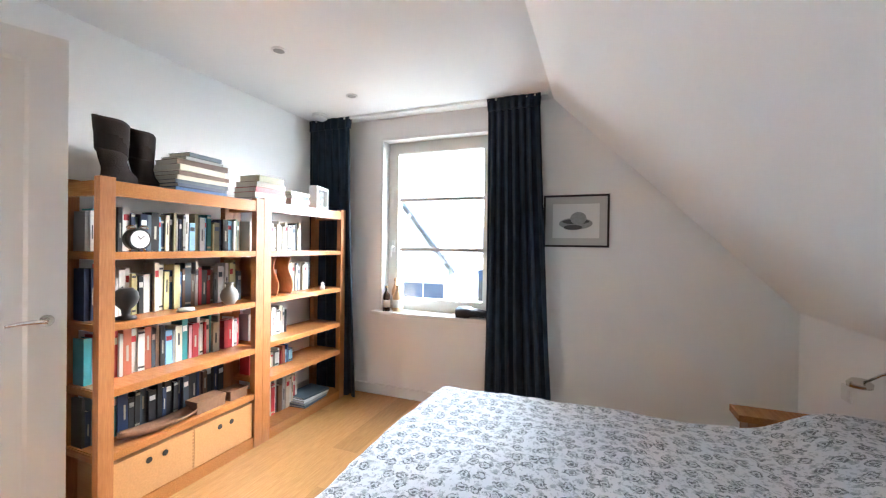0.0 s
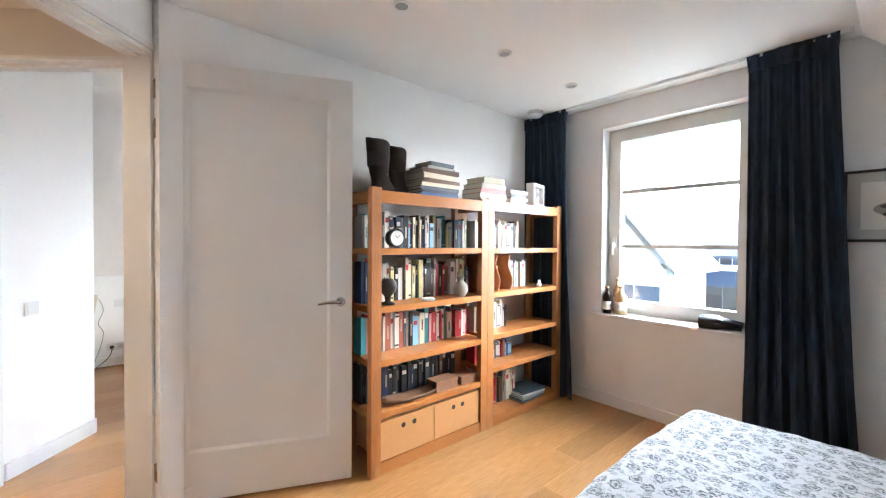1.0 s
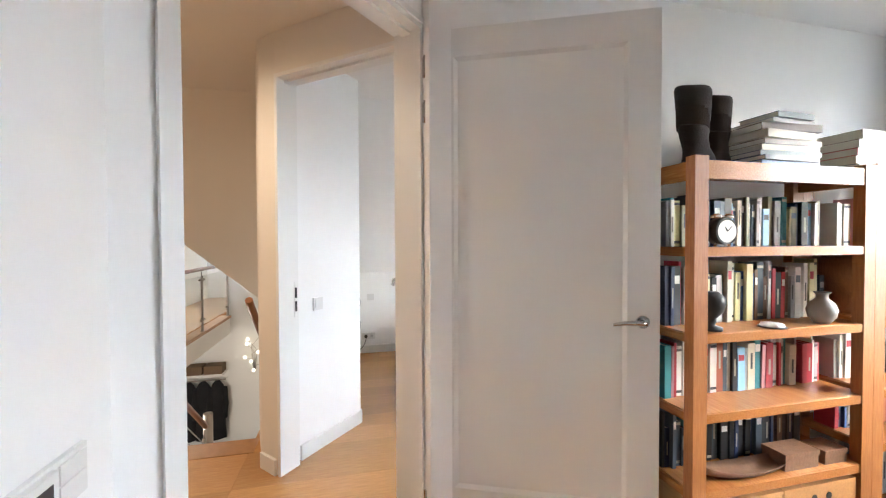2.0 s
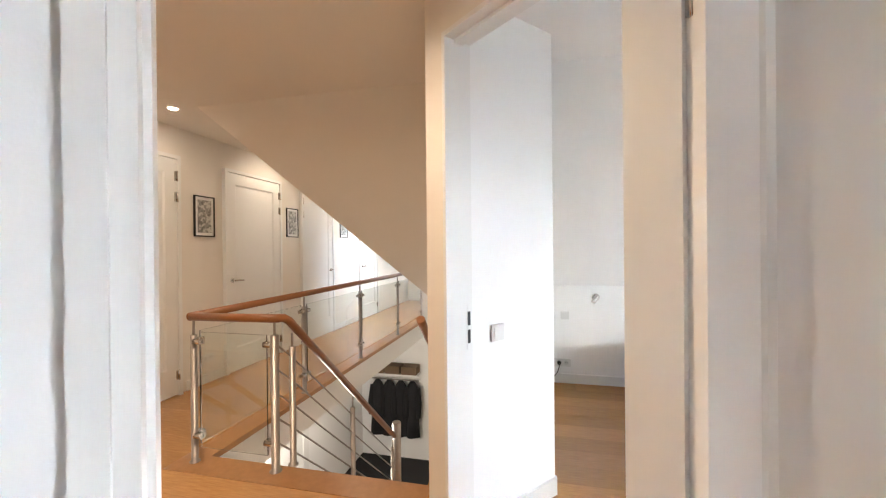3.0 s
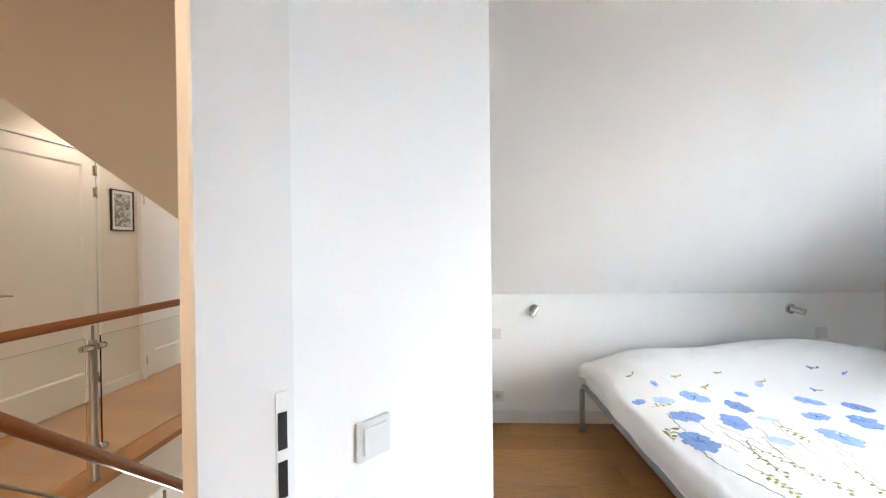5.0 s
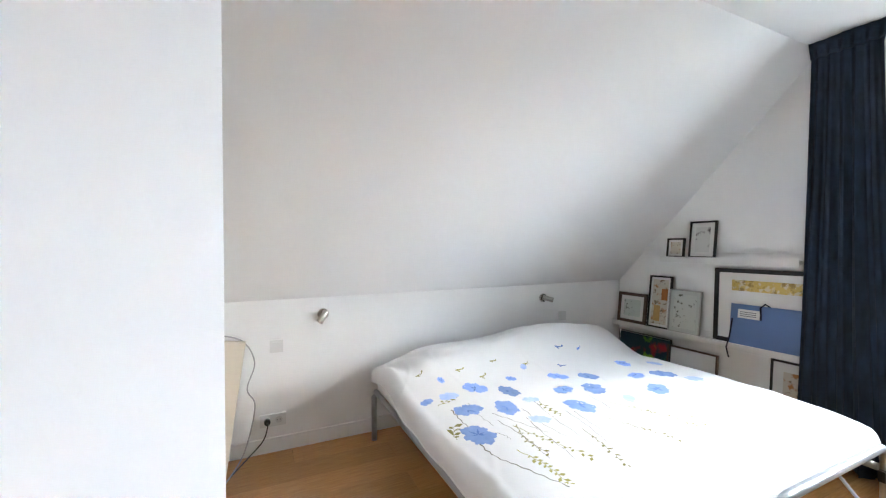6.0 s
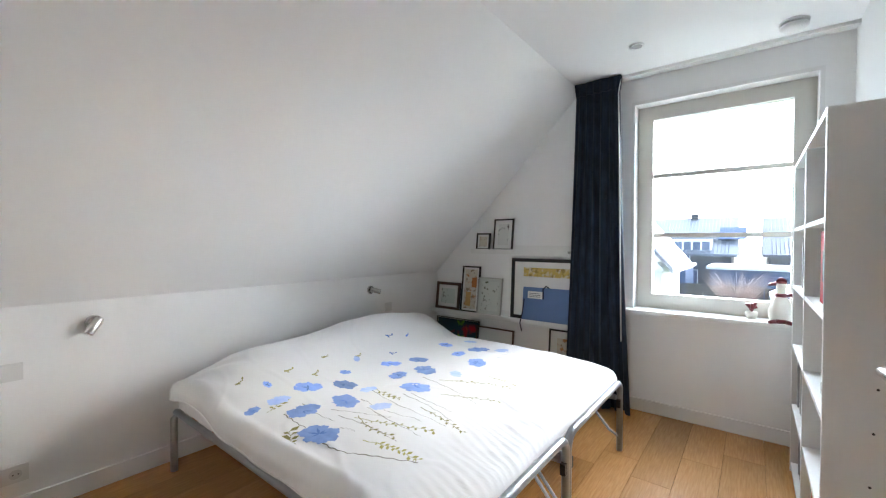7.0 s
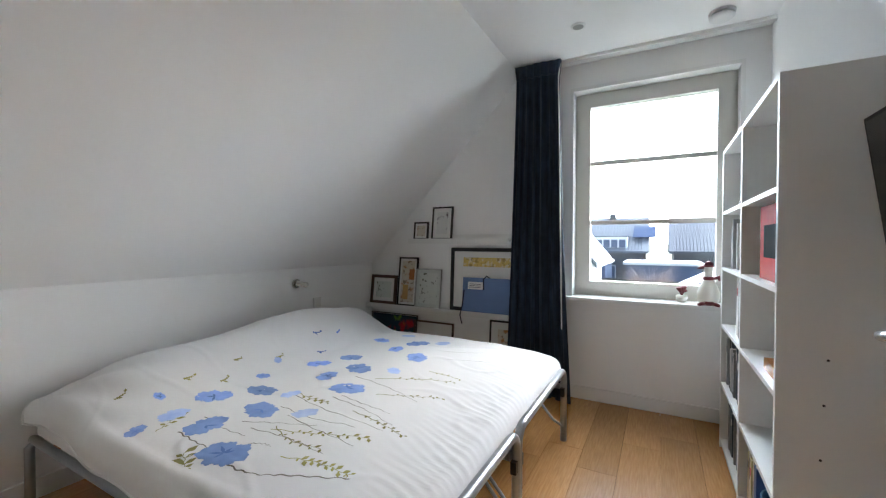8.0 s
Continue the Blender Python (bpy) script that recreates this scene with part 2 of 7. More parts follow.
def walls():
    # window wall with its two openings
    bm = bmesh.new()
    y0, y1 = WIN, WIN + 0.32
    xs = [-5.5, WINDOWS[1][0], WINDOWS[1][1], WINDOWS[0][0], WINDOWS[0][1], 2.2]
    for a, b in ((xs[0], xs[1]), (xs[2], xs[3]), (xs[4], xs[5])):
        box(bm, a, b, y0, y1, -0.2, 2.95)
    for a, b in WINDOWS:
        box(bm, a, b, y0, y1, -0.2, W_LOW - 0.03)
        box(bm, a, b, y0, y1, W_HIGH, 2.95)
    structure(part("wall_north", bm, PAINT), "white plastered gable wall with two windows", "wall")
    # the wall between the bedrooms
    bm = bmesh.new()
    prism(bm, [(LEFT1, WIN), (RIGHT2, WIN), (RIGHT2, 0.55), xy(R2 + n2 * 0.14), xy(R2), xy(H1 + n1 * 0.14), xy(H1), (LEFT1, 0.50)], -0.1, 2.75)
    structure(part("wall_middle", bm, PAINT), "white plastered partition between the two bedrooms", "wall")
    # over both doorways
    bm = bmesh.new()
    prism(bm, [xy(H1), xy(H1 + n1 * 0.14), xy(J1 + n1 * 0.14), xy(J1)], DOOR_TOP + 0.02, 2.75)
    structure(part("wall_over_door_1", bm, PAINT), "white plaster above the bedroom doorway", "wall")
    bm = bmesh.new()
    prism(bm, [xy(R2), xy(R2 + n2 * 0.14), xy(L2 + n2 * 0.14), xy(L2)], DOOR_TOP + 0.02, 2.75)
    structure(part("wall_over_door_2", bm, HALLPAINT), "cream plaster above the second bedroom doorway", "wall")
    # rear wall of the front bedroom, hall behind it
    bm = bmesh.new()
    prism(bm, [xy(J1), xy(D1), (2.1, BACK1), (2.1, BACK1 - 0.14), (D1.x - 0.06, BACK1 - 0.14), xy(J1 + n1 * 0.14)], -0.1, 2.75)
    structure(part("wall_south_1", bm, PAINT), "white plastered rear wall of the bedroom", "wall")
    # slanting return wall with the light switch
    corner = Vector((-3.386, 0.23))
    bm = bmesh.new()
    a = L2 + n2 * 0.14 + Vector((-0.012, -0.012))
    prism(bm, [xy(a), xy(corner), (-3.50, 0.115), (-3.50, -0.38), xy(a + Vector((-0.12, -0.12)))], -0.1, 2.75)
    structure(part("wall_return", bm, PAINT), "white slanting return wall beside the doorway", "wall")
    # hall face beside that doorway and the wall between stairwell and second bedroom
    bm = bmesh.new()
    prism(bm, [xy(L2), xy(L2 + n2 * 0.14), (-3.45, -0.36), (STAIR_END, -0.36), (STAIR_END, STAIR_Y1), (-3.30, STAIR_Y1), xy(C2)], -3.2, 2.75)
    structure(part("wall_stair", bm, HALLPAINT), "cream wall between stairwell and bedroom", "wall")
    # knee walls
    bm = bmesh.new()
    box(bm, KNEE1, KNEE1 + 0.15, BACK1, WIN, -0.1, KNEE_Z + 0.05)
    structure(part("wall_knee_east", bm, PAINT), "low white knee wall under the sloped ceiling", "wall")
    bm = bmesh.new()
    box(bm, KNEE2 - 0.15, KNEE2, -0.36, WIN, -0.1, KNEE_Z + 0.05)
    structure(part("wall_knee_west", bm, PAINT), "low white knee wall under the sloped ceiling", "wall")
    bm = bmesh.new()
    box(bm, STAIR_END - 0.15, STAIR_END, STAIR_Y0, STAIR_Y1, GROUND, 2.2)
    box(bm, STAIR_END - 0.15, STAIR_END, -3.35, STAIR_Y0, GROUND, -0.36)
    structure(part("wall_stair_west", bm, PAINT), "white end wall of the stairwell", "wall")
    # corridor walls
    bm = bmesh.new()
    box(bm, -11.2, HALLX, HALLWALL - 0.15, HALLWALL, -0.1, 2.75)
    box(bm, HALLX - 0.15, HALLX, -6.0, HALLWALL - 0.15, -0.1, 2.75)
    structure(part("wall_corridor", bm, HALLPAINT), "cream corridor wall with a corner", "wall")
    bm = bmesh.new()
    box(bm, -11.35, -11.2, -3.4, -1.1, GROUND, 2.75)
    structure(part("wall_corridor_end", bm, PAINT), "white wall at the corridor's end", "wall")
    bm = bmesh.new()
    box(bm, HALLX - 0.15, -0.6, -6.15, -6.0, -0.1, 2.75)
    box(bm, -0.75, -0.6, -6.0, BACK1 - 0.14, -0.1, 2.75)
    structure(part("wall_hall_far", bm, HALLPAINT), "cream walls closing the hall", "wall")
    # ground floor below the stairs
    bm = bmesh.new()
    box(bm, -11.2, -3.0, -3.45, -3.35, GROUND, -0.3)
    box(bm, -3.15, -3.0, -3.35, STAIR_Y1, GROUND, -0.3)
    structure(part("wall_entrance", bm, PAINT), "white walls of the entrance below", "wall")


def ceilings():
    c, t = CEILING, 0.1
    m1a, m1b = J1 + n1 * 0.07, H1 + n1 * 0.07
    m2a, m2b = L2 + n2 * 0.07, R2 + n2 * 0.07
    mid = (LEFT1 + RIGHT2) / 2
    bm = bmesh.new()
    slab(bm, [(mid, WIN, c), (mid, 0.47, c), (*xy(m1b), c), (*xy(m1a), c), (D1.x - .03, BACK1 - .07, c), (CREASE1, BACK1 - .07, c), (CREASE1, WIN, c)], t)
    slab(bm, [(CREASE1, BACK1 - .07, c), (KNEE1 + .05, BACK1 - .07, KNEE_Z - .05), (KNEE1 + .05, WIN, KNEE_Z - .05), (CREASE1, WIN, c)], t)
    structure(part("ceiling_1", bm, CEIL), "white ceiling sloping down over the bed", "ceiling")
    bm = bmesh.new()
    slab(bm, [(CREASE2, WIN, c), (CREASE2, -0.41, c), (-3.08, -0.41, c), (*xy(m2a), c), (*xy(m2b), c), (mid - .01, 0.5, c), (mid - .01, WIN, c)], t)
    slab(bm, [(KNEE2 - .05, -0.41, KNEE_Z - .05), (CREASE2, -0.41, c), (CREASE2, WIN, c), (KNEE2 - .05, WIN, KNEE_Z - .05)], t)
    structure(part("ceiling_2", bm, CEIL), "white ceiling sloping down to the knee wall", "ceiling")
    bm = bmesh.new()
    hx, vy = HALL_CREASE, VALLEY_Y
    slab(bm, [(hx, vy, c), (hx, -6.1, c), (-0.6, -6.1, c), (-0.6, BACK1 - .08, c), (D1.x - .04, BACK1 - .08, c), (m1a.x, m1a.y - .01, c), (m1b.x - .01, m1b.y, c),
              (m2b.x + .01, m2b.y - .01, c), (m2a.x, m2a.y - .01, c), (-3.08, -0.42, c), (hx, -0.42, c)], t)
    slab(bm, [(-11.3, -3.4, c), (hx, -3.4, c), (hx, vy, c), (-11.3, vy, c)], t)
    run = -0.42 - vy
    low = (hx - run, -0.42, c - 1.12 * run)
    slab(bm, [(hx, vy, c), (hx, -0.42, c), low], t)
    # the wing's slope, opened for an unseen roof window assumed from the daylight
    def roof(y):
        return c - 1.12 * (y - vy)
    xa, xb, ya, yb = -8.1, -7.5, -2.35, -1.8
    slab(bm, [(hx, vy, c), low, (xb, -0.42, low[2]), (xb, vy, c)], t)
    slab(bm, [(xa, -0.42, low[2]), (-11.3, -0.42, low[2]), (-11.3, vy, c), (xa, vy, c)], t)
    slab(bm, [(xb, yb, roof(yb)), (xb, -0.42, low[2]), (xa, -0.42, low[2]), (xa, yb, roof(yb))], t)
    slab(bm, [(xb, vy, c), (xb, ya, roof(ya)), (xa, ya, roof(ya)), (xa, vy, c)], t)
    rw = structure(new("window_3"), "unseen white roof window lighting the corridor", "window")
    for nm, q in (("window_frame", (xa, xa + .05, ya, yb)), ("window_frame", (xb - .05, xb, ya, yb)), ("window_frame", (xa + .05, xb - .05, ya, ya + .05)), ("window_frame", (xa + .05, xb - .05, yb - .05, yb))):
        fb = bmesh.new()
        slab(fb, [(q[0], q[2], roof(q[2]) + .02), (q[1], q[2], roof(q[2]) + .02), (q[1], q[3], roof(q[3]) + .02), (q[0], q[3], roof(q[3]) + .02)], 0.06)
        part(nm, fb, FRAMEWHITE, rw)
    fb = bmesh.new()
    slab(fb, [(xa + .05, ya + .05, roof(ya + .05) + .05), (xb - .05, ya + .05, roof(ya + .05) + .05), (xb - .05, yb - .05, roof(yb - .05) + .05), (xa + .05, yb - .05, roof(yb - .05) + .05)], 0.006)
    part("pane", fb, CLEAR, rw).visible_shadow = False
    structure(part("ceiling_hall", bm, HALLPAINT), "cream hall ceiling with a slope over the stairs", "ceiling")


def floors():
    fl = structure(boxpart("floor", -5.4, 2.1, -0.47, WIN + 0.1, -0.25, -0.022, OAK), "wide oiled oak floorboards", "floor")
    hall = structure(boxpart("floor_hall", STAIR_X + 0.012, -0.6, -6.1, -0.47, -0.25, -0.022, OAK), "wide oiled oak floorboards in the hall", "floor")
    land = structure(boxpart("floor_corridor", -11.3, STAIR_X + 0.012, -3.4, STAIR_Y0, -0.25, -0.022, OAK), "wide oiled oak floorboards of the corridor", "floor")
    rnd = random.Random(4)
    meshes = {}

    def plank(parent, x, y0, y1, w):
        length = round(y1 - y0, 1)
        key = (w, length)
        if key not in meshes:
            bm = bmesh.new()
            box(bm, 0.0008, w - 0.0008, 0.0008, length - 0.0008, -0.02, 0)
            soften(bm, 0.0012, 1)
            me = bpy.data.meshes.new("floorboard")
            bm.to_mesh(me)
            bm.free()
            me.materials.append(OAK)
            meshes[key] = me
        ob = new("floorboard", meshes[key])
        ob.parent = parent
        ob.location = (x, y0, 0)

    def field(parent, x0, x1, y0, y1, w):
        x = x0
        while x < x1 - 0.02:
            y = y0
            first = rnd.choice([0.7, 1.0, 1.3, 1.6, 1.9])
            while y < y1 - 0.05:
                l = min(first if y == y0 else rnd.choice([1.8, 2.0, 2.2]), round(y1 - y, 1))
                if y1 - y - l < 0.35:
                    l = round(y1 - y, 1)
                plank(parent, x, y, y + l, w)
                y += l
            x += w
    field(fl, -5.3, 2.02, -0.5, WIN, 0.2)
    field(hall, STAIR_X + 0.2, -0.7, -6.0, -0.5, 0.2)
    field(land, -11.3, STAIR_X + 0.15, -3.3, STAIR_Y0 - 0.13, 0.2)
    # dark stained boards round the stair opening
    bm = bmesh.new()
    box(bm, STAIR_X, STAIR_X + 0.2, STAIR_Y0 - 0.13, STAIR_Y1, -0.04, 0.003)
    soften(bm, 0.004)
    structure(part("trim_stair_top", bm, NOSING), "darker oak nosing at the stair head", "trim")
    bm = bmesh.new()
    box(bm, -8.5, STAIR_X, STAIR_Y0 - 0.13, STAIR_Y0 + 0.05, -0.04, 0.003)
    soften(bm, 0.004)
    structure(part("trim_landing", bm, NOSING), "darker oak edge board along the landing", "trim")
    bm = bmesh.new()
    box(bm, -8.5, STAIR_X, STAIR_Y0, STAIR_Y0 + 0.03, -0.34, -0.045)
    box(bm, STAIR_X, STAIR_X + 0.03, STAIR_Y0, STAIR_Y1, -0.34, -0.045)
    structure(part("trim_fascia", bm, PAINT), "white fascia below the landing edge", "trim")
    structure(boxpart("ceiling_entrance", -8.5, -3.0, -3.4, STAIR_Y0, -0.36, -0.26, PAINT), "white ceiling below the landing", "ceiling")
    structure(boxpart("floor_entrance", -11.3, -3.0, -3.45, STAIR_Y1, GROUND - 0.1, GROUND, MAT), "dark entrance mat floor", "floor")


def baseboards():
    h, d = 0.095, 0.016

    def run(name, a, b, inward):
        a, b, n = Vector(a), Vector(b), Vector(inward).normalized()
        bm = bmesh.new()
        prism(bm, [xy(a), xy(b), xy(b + n * d), xy(a + n * d)], 0.001, h)
        structure(part(name, bm, LACQUER), "white painted baseboard", "baseboard")
    run("baseboard_1", (LEFT1, WIN), (KNEE1, WIN), (0, -1))
    run("baseboard_2", (LEFT1, 0.6), (LEFT1, WIN), (1, 0))
    run("baseboard_3", (KNEE1, WIN), (KNEE1, BACK1), (-1, 0))
    run("baseboard_4", xy(D1), (KNEE1, BACK1), (0, 1))
    run("baseboard_5", (RIGHT2, WIN), (KNEE2, WIN), (0, -1))
    run("baseboard_6", (KNEE2, WIN), (KNEE2, -0.36), (1, 0))
    run("baseboard_7", (RIGHT2, 0.6), (RIGHT2, WIN), (-1, 0))
    a, b = L2 + n2 * 0.15 + Vector((-0.012, -0.012)), Vector((-3.386, 0.23))
    run("baseboard_8", b, (-3.50, 0.115), (-1, 1))
    run("baseboard_14", a + (b - a).normalized() * 0.03, b, (b.y - a.y, a.x - b.x))
    run("baseboard_9", xy(C2), (L2.x - .012, L2.y - .012), (1, -1))
    run("baseboard_10", (HALLX, -6), (HALLX, HALLWALL), (1, 0))
    for i, (p, q) in enumerate(((-4.84, -4.30), (-6.33, -5.80), (-8.2, -7.2))):
        run("baseboard_%d" % (11 + i), (p, HALLWALL), (q, HALLWALL), (0, 1))


def window(index, x0, x1):
    win = structure(new("window_%d" % index), "white-framed window with two slim bars and bright daylight", "window")
    win.location = ((x0 + x1) / 2, WIN, W_LOW)
    w, h = (x1 - x0) / 2, W_HIGH - W_LOW
    bm = bmesh.new()   # thin white lining proud of the plaster
    for a in ((-w - 0.012, -w + 0.012, -0.006, 0.14, 0, h + 0.012), (w - 0.012, w + 0.012, -0.006, 0.14, 0, h + 0.012), (-w, w, -0.006, 0.14, h - 0.012, h + 0.012)):
        box(bm, *a)
    part("reveal_lining", bm, LACQUER, win)
    bm = bmesh.new()   # fixed frame
    f = 0.05
    for a in ((-w + .012, -w + f, .11, .20, 0, h - .012), (w - f, w - .012, .11, .20, 0, h - .012), (-w + f, w - f, .11, .20, h - f, h - .012), (-w + f, w - f, .11, .20, 0, f * .8)):
        box(bm, *a)
    part("window_frame", bm, FRAMEWHITE, win)
    bm = bmesh.new()   # opening sash
    s, e = 0.074, f
    top, low = h - f, f * .8
    for a in ((-w + e, -w + e + s, .095, .175, low, top), (w - e - s, w - e, .095, .175, low, top), (-w + e + s, w - e - s, .095, .175, top - s, top), (-w + e + s, w - e - s, .095, .175, low, low + s)):
        box(bm, *a)
    soften(bm, 0.004)
    part("sash", bm, FRAMEWHITE, win)
    gx, g0, g1 = w - e - s, low + s, top - s
    for z in (1.845 - W_LOW, 1.375 - W_LOW):
        boxpart("glazing_bar", -gx, gx, .125, .155, z - .016, z + .016, FRAMEWHITE, win, 0.003)
    edges = [g0, 1.375 - W_LOW, 1.845 - W_LOW, g1]
    for a, b in zip(edges, edges[1:]):
        p = boxpart("pane", -gx - .01, gx + .01, .138, .142, a + .002, b - .002, CLEAR, win)
        p.visible_shadow = False
    boxpart("window_sill", -w - .05, w + .05, -0.10, 0.12, -.03, 0, LACQUER, win, 0.004)
    if index == 2:
        return
    bm = bmesh.new()
    box(bm, -w + e + .015, -w + e + .045, .083, .095, .55, .66)
    tube(bm, [(-w + e + .03, .09, .60), (-w + e + .03, .05, .60), (-w + e + .03, .045, .59), (-w + e + .03, .045, .50)], .008, 8)
    part("window_handle", bm, PLASTIC, win)


walls()
ceilings()
floors()
baseboards()
for i, (a, b) in enumerate(WINDOWS):
    window(i + 1, a, b)


# ---------------------------------------------------------------- doors
def lever(bm, side, m=None):
    """A lever handle on a round rose, at the origin, on the face towards -y (side 1) or +y (-1); the lever points to -x."""
    q = m or Matrix()
    s = -side
    pts = [(0, 0, 0), (0, s * 0.008, 0)]
    tube(bm, [q @ Vector(p) for p in pts], 0.026, 18)
    tube(bm, [q @ Vector(p) for p in ((0, 0, 0), (0, s * 0.045, 0))], 0.009, 10)
    tube(bm, [q @ Vector(p) for p in ((0.004, s * 0.045, 0), (-0.03, s * 0.05, 0.004), (-0.08, s * 0.052, 0.002), (-0.125, s * 0.05, -0.006))], [0.0105, 0.011, 0.009, 0.006], 10)


def door_leaf(name, m, width, height, label, handle_x=None, both=True, cylinder=False, hinges=True, flip=1, hinge_x=0.0):
    """A white door with one sunk panel; hinge line at the origin, leaf along +x, faces towards -y and +y."""
    d = thing(name, m, label, "door")
    t = 0.04
    bm = bmesh.new()
    x0, x1, z0, z1 = 0.003, width, 0.012, height
    st, top, low = 0.125, 0.125, 0.26
    for a in ((x0, x0 + st, 0, t, z0, z1), (x1 - st, x1, 0, t, z0, z1), (x0 + st, x1 - st, 0, t, z1 - top, z1), (x0 + st, x1 - st, 0, t, z0, z0 + low)):
        box(bm, *a)
    part("leaf", bm, LACQUER, d)
    bm = bmesh.new()
    box(bm, x0 + st, x1 - st, 0.012, t - 0.012, z0 + low, z1 - top)
    part("panel", bm, LACQUER, d)
    for s in ((0, 1) if both else (0,)):   # sloping bead round the panel
        bm = bmesh.new()
        ya, yb = (0.001, 0.012) if s == 0 else (t - 0.001, t - 0.012)
        o = [(x0 + st, z0 + low), (x1 - st, z0 + low), (x1 - st, z1 - top), (x0 + st, z1 - top)]
        i = [(x0 + st + .016, z0 + low + .016), (x1 - st - .016, z0 + low + .016), (x1 - st - .016, z1 - top - .016), (x0 + st + .016, z1 - top - .016)]
        vo, vi = [bm.verts.new((x, ya, z)) for x, z in o], [bm.verts.new((x, yb, z)) for x, z in i]
        for k in range(4):
            bm.faces.new((vo[k], vo[(k + 1) % 4], vi[(k + 1) % 4], vi[k]))
        part("bead", bm, LACQUER, d)
    hx = width - 0.065 if handle_x is None else handle_x
    for s in ((1, -1) if both else (1,)):
        bm = bmesh.new()
        y = 0 if s == 1 else t
        lever(bm, s, Matrix.Translation((hx, y, 1.05)) @ (Matrix.Diagonal((flip, 1, 1, 1))))
        part("door_handle", bm, CHROME, d, "satin nickel lever handle")
        if cylinder:
            bm = bmesh.new()
            tube(bm, [(hx, y, 0.985), (hx, y - s * 0.008, 0.985)], 0.026, 16)
            part("lock_rose", bm, CHROME, d)
    if hinges:
        for z in (0.2, height - 0.36, height - 0.16):
            bm = bmesh.new()
            tube(bm, [(hinge_x, -0.006, z - 0.05), (hinge_x, -0.006, z + 0.05)], 0.008, 10)
            box(bm, hinge_x - 0.03, hinge_x, -0.002, 0.003, z - 0.045, z + 0.045)
            part("hinge", bm, CHROME, d, "steel door hinge")
    return d


def door_frame(name, a, b, normal, depth, face=0.05, plain_hinge=False, stops=(True, True)):
    """Jambs and head lining of a doorway between plan points a and b, with a narrow architrave on both faces."""
    a, b, n = Vector(a), Vector(b), Vector(normal).normalized()
    u = (b - a).normalized()
    w = (b - a).length
    fr = structure(new(name), "white painted door frame with a rebate", "door frame")
    m = Matrix(((u.x, n.x, 0, a.x), (u.y, n.y, 0, a.y), (0, 0, 1, 0), (0, 0, 0, 1)))
    fr.matrix_world = m
    th, top = 0.022, DOOR_TOP
    for nm, q in (("jamb", (0, th, -0.004, depth + 0.004, 0, top)), ("jamb", (w - th, w, -0.004, depth + 0.004, 0, top)), ("head", (0, w, -0.004, depth + 0.004, top, top + 0.022))):
        boxpart(nm, *q, LACQUER, fr)
    rows = [(th, w - th, 0.05, depth - 0.04, top - 0.014, top)]
    if stops[0]:
        rows.append((th, th + 0.008, 0.04, depth - 0.04, 0, top - 0.014))
    if stops[1]:
        rows.append((w - th - 0.008, w - th, 0.04, depth - 0.04, 0, top - 0.014))
    for q in rows:
        boxpart("door_stop", *q, LACQUER, fr)
    for y0, y1 in ((-0.014, 0.0), (depth, depth + 0.014)):
        if not face:
            break
        for q in ((-face, 0, y0, y1, 0, top + face + .02), (w, w + face, y0, y1, 0, top + face + .02), (0, w, y0, y1, top + .022, top + face + .02)):
            if not (plain_hinge and q[0] == w):
                boxpart("architrave", *q, LACQUER, fr)
    return fr


